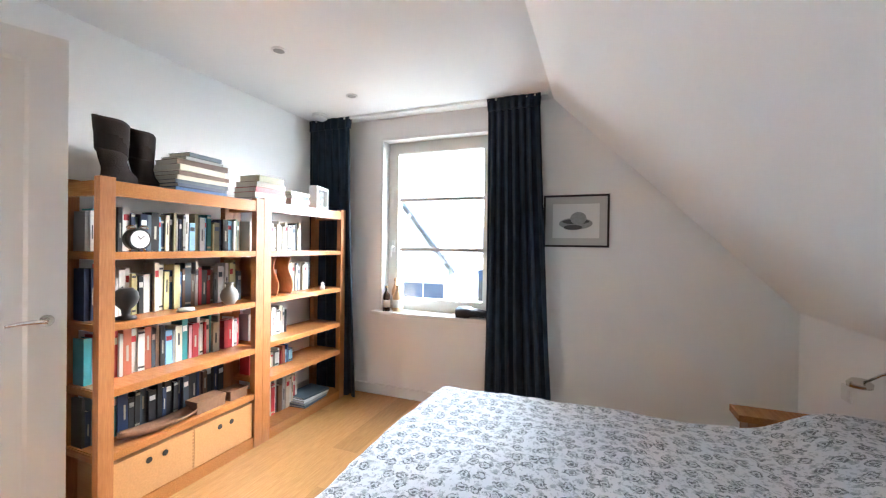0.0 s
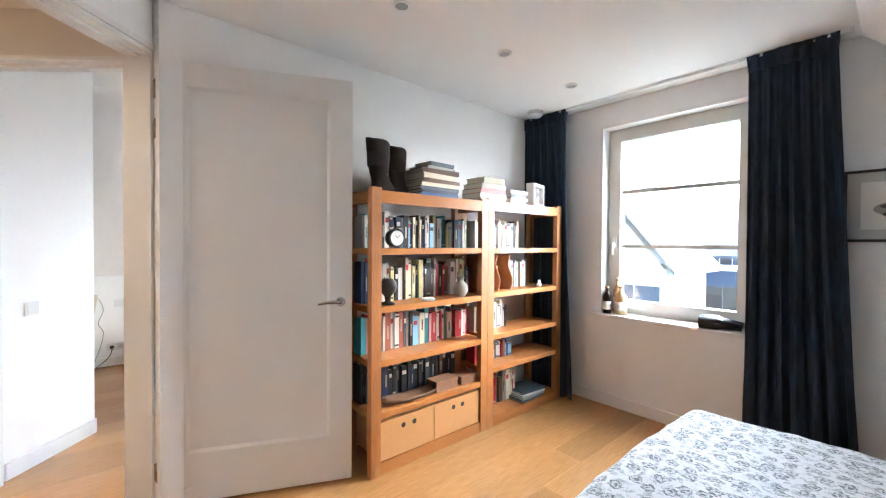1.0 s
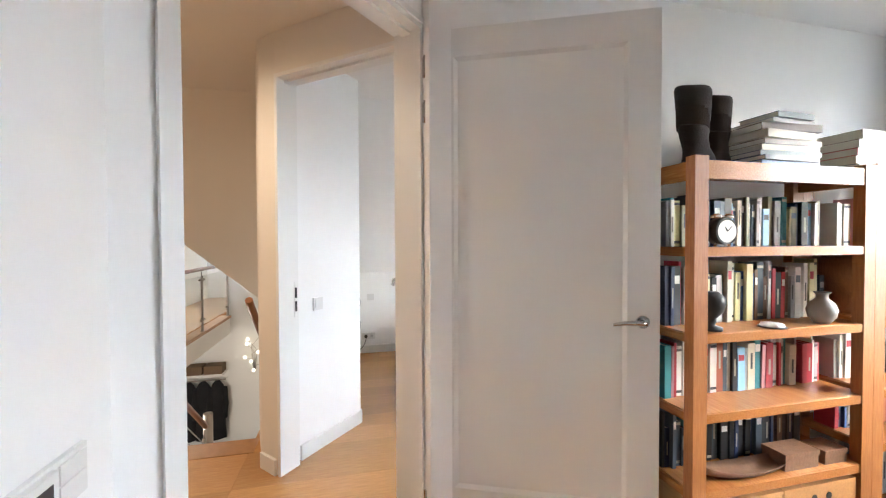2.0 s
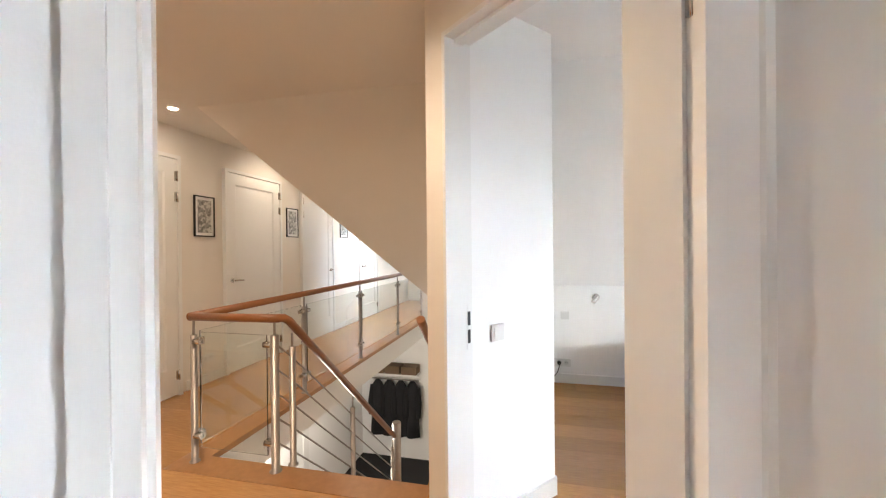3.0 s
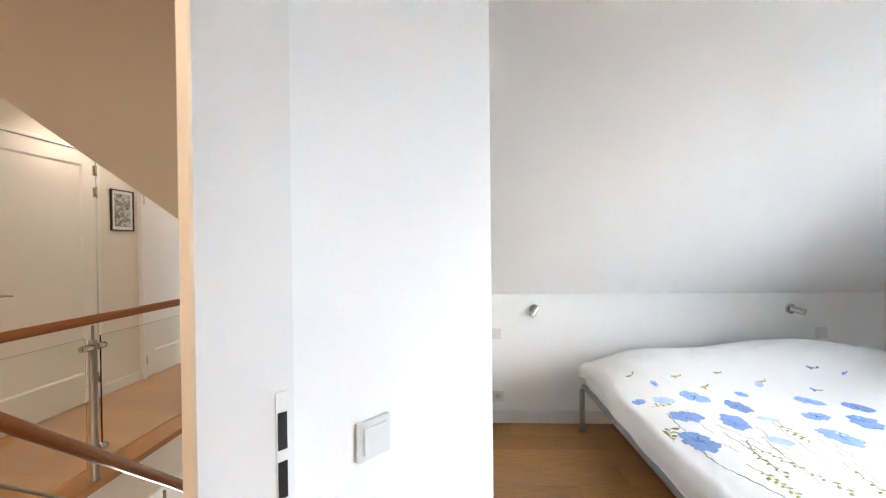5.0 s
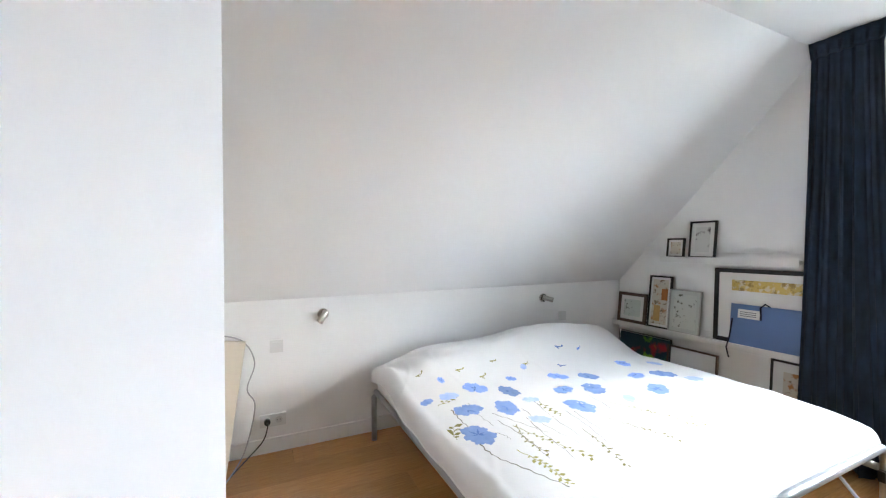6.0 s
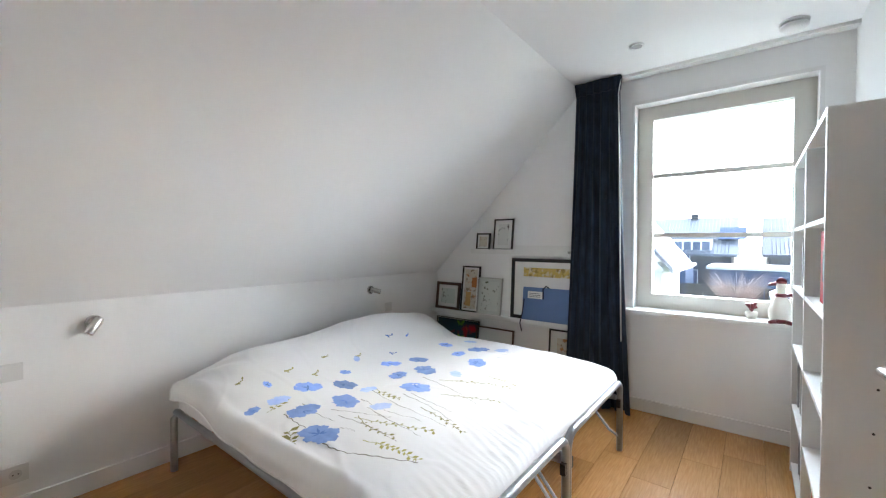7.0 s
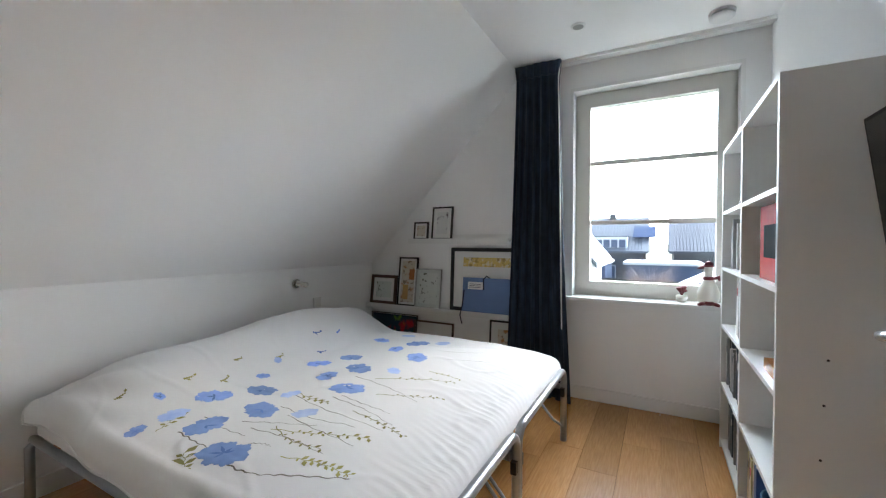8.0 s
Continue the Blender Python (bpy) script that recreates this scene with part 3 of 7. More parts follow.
def doors():
    # front bedroom: frame and the leaf standing open towards the bookcase
    door_frame("door_frame_1", xy(J1), xy(H1), n1, 0.14, 0.03, True, (True, False))
    d = Vector((-1.668, 1.385)) - Vector((-2.068, 0.492))
    ang = math.degrees(math.atan2(d.y, d.x))
    door_leaf("bedroom_door", pose(-2.068, 0.492, 0, 0, 0, ang), d.length, 2.325, "white panelled door standing open against the bookcase")
    # second bedroom
    door_frame("door_frame_2", xy(L2), xy(R2), n2, 0.14, 0, False, (False, True))
    m = pose(-2.205, 0.53, 0, 0, 0, 97.4)
    door_leaf("bedroom_door", m @ Matrix.Translation((0, -0.04, 0)), 0.93, 2.325, "white panelled door standing open into the second bedroom")
    # strike plate in the latch jamb
    sp = thing("strike_plate", Matrix(((n2.x, u2.x, 0, L2.x + n2.x * 0.122 + u2.x * 0.0224), (n2.y, u2.y, 0, L2.y + n2.y * 0.122 + u2.y * 0.0224), (0, 0, 1, 1.03), (0, 0, 0, 1))), "steel strike plate let into the door jamb", "strike plate")
    boxpart("plate", -0.011, 0.011, 0, 0.002, -0.10, 0.11, LACQUER, sp)
    boxpart("latch_hole", -0.008, 0.008, 0.002, 0.003, 0.012, 0.075, BLACK, sp)
    boxpart("latch_hole", -0.008, 0.008, 0.002, 0.003, -0.07, -0.008, BLACK, sp)
    u1 = Vector((-0.7071, 0.7071))
    sp = thing("strike_plate", Matrix(((-n1.x, u1.x, 0, J1.x + n1.x * 0.018 + u1.x * 0.0225), (-n1.y, u1.y, 0, J1.y + n1.y * 0.018 + u1.y * 0.0225), (0, 0, 1, 1.0), (0, 0, 0, 1))), "steel strike plate on the door jamb", "strike plate")
    boxpart("plate", -0.011, 0.011, 0, 0.002, -0.13, 0.09, CHROME, sp)
    # corridor doors
    rows = ((-3.285, 0.90, True, "white panelled corridor door with lever and lock rose"), (-4.82, 0.93, False, "white panelled closed corridor door"),
            (-6.30, 0.86, False, "white panelled closed corridor door"), (-8.25, 0.80, False, "white panelled closed corridor door"))
    for i, (x, w, cyl, label) in enumerate(rows):
        fr = structure(new("door_frame_%d" % (i + 3)), "white painted door architrave", "door frame")
        fr.location = (x, HALLWALL, 0)
        for q in ((0.0, 0.036, 0, 0.045, 0, 2.315), (-w - 0.036, -w, 0, 0.045, 0, 2.315), (-w, 0, 0, 0.045, 2.279, 2.315)):
            boxpart("architrave", *q, LACQUER, fr, 0.004)
        # hinge line on the far side, handle near the corner
        door_leaf("corridor_door", pose(x, HALLWALL + 0.034, 0, 0, 0, 180), w - 0.004, 2.274, label, handle_x=w - 0.07 if i == 2 else 0.065, both=False, cylinder=cyl, flip=1 if i == 2 else -1, hinge_x=0.0 if i == 2 else w)


def picture(name, m, w, h, label, frame_mat, mat_w, art, depth=0.02, bar=0.012, mount=None, parent_group=""):
    """A framed picture: local x to the right, z up, facing -y, its lower middle at the origin."""
    p = thing(name, m, label, "picture", parent_group)
    bm = bmesh.new()
    for a in ((-w / 2, -w / 2 + bar, -depth, 0, 0, h), (w / 2 - bar, w / 2, -depth, 0, 0, h), (-w / 2 + bar, w / 2 - bar, -depth, 0, 0, bar), (-w / 2 + bar, w / 2 - bar, -depth, 0, h - bar, h)):
        box(bm, *a)
    part("frame", bm, frame_mat, p)
    boxpart("mount", -w / 2 + bar, w / 2 - bar, -depth * 0.55, -depth * 0.3, bar, h - bar, mount or MOUNT, p)
    aw, ah = w / 2 - bar - mat_w, h / 2 - bar - mat_w
    boxpart("print", -aw, aw, -depth * 0.62, -depth * 0.55 - 0.0005, h / 2 - ah, h / 2 + ah, art, p)
    return p


def art_material(name, paper, inks, scale, threshold=0.5):
    """Printed paper: paper colour with soft blots of ink."""
    m = bpy.data.materials.new(name)
    m.use_nodes = True
    nt = m.node_tree
    tc = nt.nodes.new("ShaderNodeTexCoord")
    col = None
    for i, ink in enumerate(inks):
        n = nt.nodes.new("ShaderNodeTexNoise")
        mp = nt.nodes.new("ShaderNodeMapping")
        mp.inputs["Location"].default_value = (i * 3.7, i * 1.3, i * 2.1)
        nt.links.new(tc.outputs["Object"], mp.inputs["Vector"])
        nt.links.new(mp.outputs["Vector"], n.inputs["Vector"])
        n.inputs["Scale"].default_value, n.inputs["Detail"].default_value = scale * (1 + 0.6 * i), 5
        r = nt.nodes.new("ShaderNodeMapRange")
        r.inputs["From Min"].default_value, r.inputs["From Max"].default_value = threshold, threshold + 0.08
        nt.links.new(n.outputs["Fac"], r.inputs["Value"])
        x = nt.nodes.new("ShaderNodeMix")
        x.data_type = "RGBA"
        nt.links.new(r.outputs["Result"], x.inputs[0])
        if col is None:
            x.inputs[6].default_value = (*paper, 1)
        else:
            nt.links.new(col, x.inputs[6])
        x.inputs[7].default_value = (*ink, 1)
        col = x.outputs[2]
    b = nt.nodes["Principled BSDF"]
    nt.links.new(col, b.inputs["Base Color"])
    b.inputs["Roughness"].default_value = 0.35
    return m


MOUNT = material("white_mount_card", (0.74, 0.73, 0.70), 0.6)
ART_GREY = art_material("grey_engraving", (0.55, 0.53, 0.49), ((0.18, 0.17, 0.16), (0.3, 0.29, 0.27)), 22, 0.48)
ART_BLUE = art_material("blue_blossom_print", (0.07, 0.085, 0.11), ((0.12, 0.14, 0.15), (0.5, 0.5, 0.42)), 14, 0.58)
ART_BROWN = art_material("sepia_print", (0.62, 0.56, 0.47), ((0.45, 0.2, 0.07), (0.25, 0.17, 0.1)), 16, 0.56)
ART_TWIG = art_material("twig_drawing", (0.60, 0.63, 0.58), ((0.13, 0.14, 0.1),), 24, 0.59)
ART_YELLOW = art_material("yellow_map_print", (0.62, 0.45, 0.12), ((0.35, 0.24, 0.06), (0.68, 0.6, 0.4)), 22, 0.52)
ART_RED = art_material("red_green_painting", (0.012, 0.05, 0.075), ((0.42, 0.02, 0.04), (0.2, 0.42, 0.03)), 6, 0.56)
FRAMEBLACK = material("black_picture_frame", (0.012, 0.011, 0.011), 0.35)
FRAMEBROWN = material("brown_picture_frame", (0.09, 0.05, 0.035), 0.4, grain=0.4)
FRAMESILVER = material("silver_picture_frame", (0.45, 0.44, 0.42), 0.35, 0.7)


def hall():
    # framed prints between the corridor doors
    for x0, x1, z0, z1 in ((-4.66, -4.40, 1.54, 1.965), (-6.20, -5.93, 1.57, 1.98), (-7.75, -7.47, 1.6, 1.94)):
        picture("framed_print", pose((x0 + x1) / 2, HALLWALL + 0.002, z0, 0, 0, 180), x1 - x0, z1 - z0, "black-framed engraving on the corridor wall", FRAMEBLACK, 0.03, ART_GREY, 0.018)
    for y0, y1 in ((-3.75, -3.305), (-4.225, -3.78)):
        picture("framed_print", pose(HALLX + 0.002, (y0 + y1) / 2, 1.22, 0, 0, 90), y1 - y0, 0.72, "dark blue blossom print in a white frame", LACQUER, 0.055, ART_BLUE)
    # sockets
    socket(pose(-4.56, HALLWALL + 0.001, 0.22, 0, 0, 180), 2)
    # loft hatch
    h = thing("loft_hatch", pose(-3.1, -3.0, CEILING), "cream loft hatch panel flush in the ceiling", "hatch")
    boxpart("panel", -0.28, 0.28, -0.30, 0.33, -0.012, -0.002, HALLPAINT, h, 0.003)
    bm = bmesh.new()
    tube(bm, [(-0.22, 0.0, -0.012), (-0.22, 0.0, -0.03)], 0.008, 10)
    part("catch", bm, CHROME, h)
    # lit recessed lamps; those at x -2.25, -2.2 and -9.2 are added, unseen
    for x, y in ((-3.78, -2.83), (-5.5, -2.83), (-7.2, -2.83), (-2.25, -1.3), (-2.2, -4.4), (-9.2, -2.83)):
        downlight(x, y, BULB, "lit recessed downlight, real or added fill, in the hall ceiling")
    # door stop
    st = thing("door_stop", pose(-3.04, -3.66, 0), "round steel door stop on the floor", "door stop")
    bm = bmesh.new()
    lathe(bm, [(0.045, 0), (0.045, 0.03), (0.04, 0.036)], 20)
    part("cap", bm, STEEL, st)
    bm = bmesh.new()
    lathe(bm, [(0.048, 0.008), (0.048, 0.02)], 20)
    part("rubber_ring", bm, BLACK, st)


BULB = glow("lamp_glow", (1.0, 0.86, 0.66), 14.0)


SPOTGREY = material("satin_grey_lens", (0.34, 0.34, 0.33), 0.4)


def downlight(x, y, face, label):
    d = thing("downlight", pose(x, y, CEILING), label, "ceiling lamp", "recessed downlights")
    bm = bmesh.new()
    lathe(bm, [(0.045, 0), (0.045, -0.006), (0.033, -0.008)], 24)
    part("ring", bm, LACQUER, d)
    bm = bmesh.new()
    lathe(bm, [(0.033, -0.008), (0.03, -0.0085)], 24)
    part("lens", bm, face, d)


def socket(m, n=1):
    s = thing("wall_socket", m, "white double wall socket above the baseboard" if n == 2 else "white wall socket", "socket")
    boxpart("plate", -0.04 * n, 0.04 * n, -0.01, 0, 0, 0.08, PLASTIC, s, 0.004)
    for k in range(n):
        bm = bmesh.new()
        x = (k - (n - 1) / 2) * 0.072
        tube(bm, [(x, -0.0115, 0.04), (x, -0.0105, 0.04)], 0.022, 18)
        part("well", bm, material_socket, s)
        for dx in (-0.009, 0.009):
            bm = bmesh.new()
            tube(bm, [(x + dx, -0.0125, 0.04), (x + dx, -0.0118, 0.04)], 0.003, 8)
            part("hole", bm, BLACK, s)


material_socket = material("socket_well", (0.6, 0.6, 0.58), 0.4)


def switch(m, label="white rocker light switch on the wall", n=1):
    s = thing("light_switch", m, label, "switch")
    boxpart("plate", -0.041, 0.041, -0.010, 0, -0.041, 0.041, PLASTIC, s, 0.004)
    boxpart("rocker", -0.028, 0.028, -0.0145, -0.0105, -0.028, 0.028, PLASTIC, s, 0.002)


# ---------------------------------------------------------------- stairs and balustrade
def stairs():
    # flight going down
    st = thing("staircase", pose(STAIR_X, -0.96, 0), "oak staircase with white risers going down", "staircase")
    rise, go = 0.19, 0.225
    for i in range(1, 13):
        boxpart("tread", -i * go - 0.02, -(i - 1) * go + 0.01, -0.48, 0.47, -i * rise - 0.04, -i * rise, NOSING, st, 0.006)
        boxpart("riser", -(i - 1) * go - 0.015, -(i - 1) * go + 0.004, -0.47, 0.46, -i * rise, -(i - 1) * rise - 0.04, LACQUER, st)
    # balustrade on the landing
    br = thing("balustrade", pose(-3.2, STAIR_Y0, 0), "glass balustrade with steel posts and cherry handrail", "balustrade")
    ox, oy = -3.2, STAIR_Y0
    top = 0.965

    def post(x, y, z0, z1, r=0.021):
        bm = bmesh.new()
        lathe(bm, [(r + 0.012, 0.0), (r + 0.012, 0.008), (r, 0.01), (r, z1 - z0)], 18, (x - ox, y - oy, z0))
        part("post", bm, STEEL, br)
        bm = bmesh.new()
        lathe(bm, [(0.008, z1), (0.008, z1 + 0.09)], 10, (x - ox, y - oy, 0))
        part("post_pin", bm, STEEL, br)

    def clamp(x, y, z, along):
        bm = bmesh.new()
        d = Vector(along) * 0.045
        c = Vector((x - ox, y - oy, z))
        for s in (-1, 1):
            tube(bm, [c + d * 0.35 + Vector((0, 0.012 * s, 0)) if along[0] else c + d * 0.35 + Vector((0.012 * s, 0, 0)), c + d * 1.5 + (Vector((0, 0.012 * s, 0)) if along[0] else Vector((0.012 * s, 0, 0)))], 0.019, 12)
        part("glass_clamp", bm, CHROME, br)

    xs = [-3.22, -4.49, -5.74, -7.13, -8.45]
    for i, x in enumerate(xs):
        post(x, STAIR_Y0, 0, 0.84)
        for z in (0.18, 0.80):
            if i < len(xs) - 1:
                clamp(x, STAIR_Y0, z, (-1, 0, 0))
            if i:
                clamp(x, STAIR_Y0, z, (1, 0, 0))
    for a, b in zip(xs, xs[1:]):
        p = boxpart("glass_panel", b - ox + 0.05, a - ox - 0.05, -0.005, 0.005, 0.10, 0.86, GREENGLASS, br)
        p.visible_shadow = False
    yb = -1.47
    post(-3.235, yb, 0, 0.86, 0.026)
    for z in (0.18, 0.80):
        clamp(-3.22, STAIR_Y0, z, (0, 1, 0))
        clamp(-3.235, yb, z, (0, -1, 0))
    p = boxpart("glass_panel", -3.228 - ox - 0.005, -3.228 - ox + 0.005, 0.05, yb - oy - 0.05, 0.10, 0.86, GREENGLASS, br)
    p.visible_shadow = False
    # sloping run beside the flight
    slope = -0.86
    post(-3.36, -1.43, -0.02, 0.76, 0.021)
    post(-4.22, -1.43, -1.0, 0.02, 0.021)
    bm = bmesh.new()
    lathe(bm, [(0.05, -1.95), (0.05, -0.58), (0.045, -0.57)], 20, (-5.30 - ox, -1.43 - oy, 0))
    part("newel_post", bm, STEEL, br)
    post(-5.17, -1.43, -1.7, -0.80, 0.021)
    for k in range(5):
        z = 0.69 - 0.155 * k
        bm = bmesh.new()
        tube(bm, [(-3.235 - ox, yb - oy, z + 0.12), (-3.36 - ox, -1.43 - oy, z), (-4.22 - ox, -1.43 - oy, z + slope * 0.86), (-5.26 - ox, -1.43 - oy, z + slope * 1.90)], 0.006, 8)
        part("rod", bm, STEEL, br)
    # handrail pieces
    bm = bmesh.new()
    r = 0.027
    tube(bm, [(xs[-1] - 0.05 - ox, 0, top), (xs[0] + 0.03 - ox, 0, top)], r, 14)
    tube(bm, [(xs[0] + 0.02 - ox, 0, top), (-3.235 - ox, yb - oy - 0.0, top), (-3.29 - ox, yb - oy + 0.03, top - 0.005), (-3.33 - ox, yb - oy + 0.04, top - 0.03), (-5.22 - ox, yb - oy + 0.04, top - 0.03 + slope * 1.89)], r, 14)
    part("handrail", bm, RAILWOOD, br, "varnished cherry wood handrail")
    # rail on the stair wall
    wr = thing("wall_handrail", pose(-3.33, STAIR_Y1 - 0.06, 0.93), "dark cherry handrail on the stair wall", "handrail")
    bm = bmesh.new()
    tube(bm, [(0.03, 0, 0.05), (0, 0, 0.02), (-2.0, 0, -1.6)], 0.026, 12)
    part("rail", bm, RAILWOOD, wr)
    for x in (-0.5, -1.6):
        bm = bmesh.new()
        tube(bm, [(x, 0, x * 0.81), (x, 0, x * 0.81 - 0.05), (x, 0.06, x * 0.81 - 0.06)], 0.007, 8)
        part("bracket", bm, STEEL, wr)
    # coats and hat shelf in the entrance
    rack = thing("coat_rack", pose(STAIR_END, -2.6, -1.25), "white coat rail under a basket shelf", "coat rack")
    boxpart("shelf", 0, 0.28, -0.5, 0.5, 0.20, 0.23, LACQUER, rack)
    boxpart("back_board", 0, 0.02, -0.5, 0.5, 0.0, 0.1, LACQUER, rack)
    bm = bmesh.new()
    tube(bm, [(0.12, -0.5, 0.08), (0.12, 0.5, 0.08)], 0.012, 10)
    part("rail", bm, STEEL, rack)
    wick = material("wicker", (0.17, 0.11, 0.065), 0.8, grain=0.8, grain_scale=60, bump=0.8, bump_scale=90)
    for k in range(3):
        b = thing("basket", pose(STAIR_END + 0.14, -2.93 + k * 0.33, -1.02), "brown wicker basket on the hat shelf", "basket", "baskets on the hat shelf")
        bm = bmesh.new()
        box(bm, -0.13, 0.13, -0.15, 0.15, 0, 0.15)
        soften(bm, 0.02)
        part("body", bm, wick, b)
    wool = material("black_wool", (0.012, 0.012, 0.014), 0.9, grain=0.5, grain_scale=30, bump=0.4, bump_scale=60)
    rnd = random.Random(8)
    for k in range(4):
        c = thing("coat", pose(STAIR_END + 0.13, -2.95 + k * 0.24, -1.2), "black coat hanging from the rail", "coat", "coats on the rail")
        bm = bmesh.new()
        n = 20
        rings = []
        for j, (z, rx, ry) in enumerate(((0.02, 0.03, 0.03), (-0.04, 0.05, 0.08), (-0.12, 0.07, 0.12), (-0.4, 0.08, 0.115), (-0.8, 0.085, 0.125), (-1.05, 0.09, 0.14))):
            rings.append([bm.verts.new(((rx + 0.012 * math.sin(3 * a + k + j)) * math.cos(a), (ry + 0.015 * math.sin(4 * a + k)) * math.sin(a), z + 0.01 * math.sin(2 * a))) for a in (2 * math.pi * i / n for i in range(n))])
        for a, b in zip(rings, rings[1:]):
            for i in range(n):
                bm.faces.new((a[i], a[(i + 1) % n], b[(i + 1) % n], b[i])).smooth = True
        bm.faces.new(rings[0]), bm.faces.new(rings[-1][::-1])
        part("body", bm, wool, c)
        for s in (-1, 1):
            bm = bmesh.new()
            tube(bm, [(0, s * 0.11, -0.1), (0.04, s * 0.14, -0.4), (0.06, s * 0.13, -0.66)], [0.05, 0.05, 0.042], 10)
            part("sleeve", bm, wool, c)
    # entrance wall: control panel and a door
    th = thing("wall_thermostat", pose(-5.25, -3.348, -1.35, 0, 0, 180), "grey control panel on the entrance wall", "thermostat")
    boxpart("body", -0.07, 0.07, -0.025, 0, -0.07, 0.07, PLASTIC, th, 0.005)
    boxpart("display", -0.045, 0.045, -0.028, -0.0255, -0.03, 0.045, BLACK, th)
    door_leaf("entrance_door", pose(-5.6, -3.31, GROUND, 0, 0, 180), 0.9, 2.2, "white door of the entrance below", handle_x=0.065, both=False, hinges=False, flip=-1)
    lightc = thing("light_branch", pose(STAIR_END, -1.62, -0.80), "cluster of small warm lamps on the stairwell wall", "wall lamp")
    bm = bmesh.new()
    for k in range(9):
        tube(bm, [(0.0, 0, -0.3), (0.06, 0.05 * math.sin(k * 2.1), -0.2 + 0.05 * k), (0.1, 0.16 * math.sin(k * 1.7), -0.25 + 0.085 * k)], 0.004, 6)
    part("stems", bm, STEEL, lightc)
    for k in range(9):
        bm = bmesh.new()
        lathe(bm, [(0.012, -0.03), (0.03, -0.01), (0.03, 0.02), (0.012, 0.035)], 10, (0.1, 0.16 * math.sin(k * 1.7), -0.25 + 0.085 * k))
        part("bulb", bm, BULB2, lightc)


BULB2 = glow("small_lamp_glow", (1.0, 0.85, 0.6), 0.14)

doors()
hall()
stairs()


# ---------------------------------------------------------------- front bedroom
def bookcase(m, width, shelves, top, label, drawers=0):
    """Pine bookcase: local x along the front, y to the back; posts, side rails, shelves with a front lip."""
    b = thing("bookcase", m, label, "bookcase", "pine bookcases")
    depth, pw, pd = 0.34, 0.066, 0.045
    for x in (0, width - pw):
        for y in (0, depth - pd):
            boxpart("post", x, x + pw, y, y + pd, 0, top + 0.015, PINE, b, 0.006)
    for z in shelves + [top]:
        thick = 0.075 if z == top else 0.038
        for x in (0.012, width - pw + 0.03):
            boxpart("side_rail", x, x + 0.03, pd, depth - pd, z - thick, z - 0.004, PINE_LONG, b, 0.003)
        boxpart("shelf", 0.02, width - 0.02, 0.012, depth - 0.006, z - 0.024, z, PINE_LONG, b, 0.002)
        boxpart("front_lip", pw, width - pw, 0.004, 0.024, z - thick, z - 0.002, PINE_LONG, b, 0.003)
    boxpart("plinth", pw, width - pw, 0.006, 0.024, 0.0, 0.075, PINE_LONG, b, 0.003)
    for k in range(drawers):
        w = (width - 2 * pw - 0.012) / drawers
        x0 = pw + 0.004 + k * (w + 0.002)
        d = boxpart("drawer", x0, x0 + w - 0.004, 0.012, depth - 0.03, 0.08, 0.312, BIRCH, b, 0.003, "pale pine drawer with two finger holes")
        for cx in (0.40, 0.60):
            bm = bmesh.new()
            tube(bm, [(x0 + w * cx, 0.0105, 0.255), (x0 + w * cx, 0.0145, 0.255)], 0.016, 18)
            part("finger_hole", bm, BLACK, d)
        if k == 0:
            for j in range(11):
                boxpart("finger_joint", x0 + w - 0.012, x0 + w - 0.003, 0.0105, 0.0135, 0.09 + j * 0.02, 0.10 + j * 0.02, NOSING, d)
    return b


BOOK = {}


def cover(key):
    """Cloth or paper cover; colours by plain names."""
    table = dict(white=(0.72, 0.71, 0.67), cream=(0.62, 0.55, 0.42), grey=(0.30, 0.30, 0.29), black=(0.015, 0.015, 0.017), navy=(0.015, 0.03, 0.085), blue=(0.03, 0.095, 0.29),
                 sky=(0.22, 0.42, 0.62), teal=(0.03, 0.20, 0.22), red=(0.42, 0.02, 0.03), rust=(0.36, 0.10, 0.05), yellow=(0.60, 0.55, 0.27), green=(0.05, 0.10, 0.06),
                 brown=(0.13, 0.07, 0.04), pink=(0.55, 0.26, 0.28), olive=(0.20, 0.18, 0.09), slate=(0.06, 0.085, 0.11))
    if key not in BOOK:
        c = table[key]
        BOOK[key] = material("book_cover_" + key, c, 0.45, stains=0.25, stain_scale=14, spread=0.22)
    return BOOK[key]


PAGES = material("book_pages", (0.66, 0.62, 0.53), 0.8, grain=0.5, grain_scale=200, stretch=(1, 1, 6))
GILT = material("spine_print_light", (0.38, 0.35, 0.28), 0.5)
INK = material("spine_print_dark", (0.04, 0.04, 0.045), 0.5)
DARKS = {"black", "navy", "blue", "teal", "red", "rust", "green", "brown", "slate"}


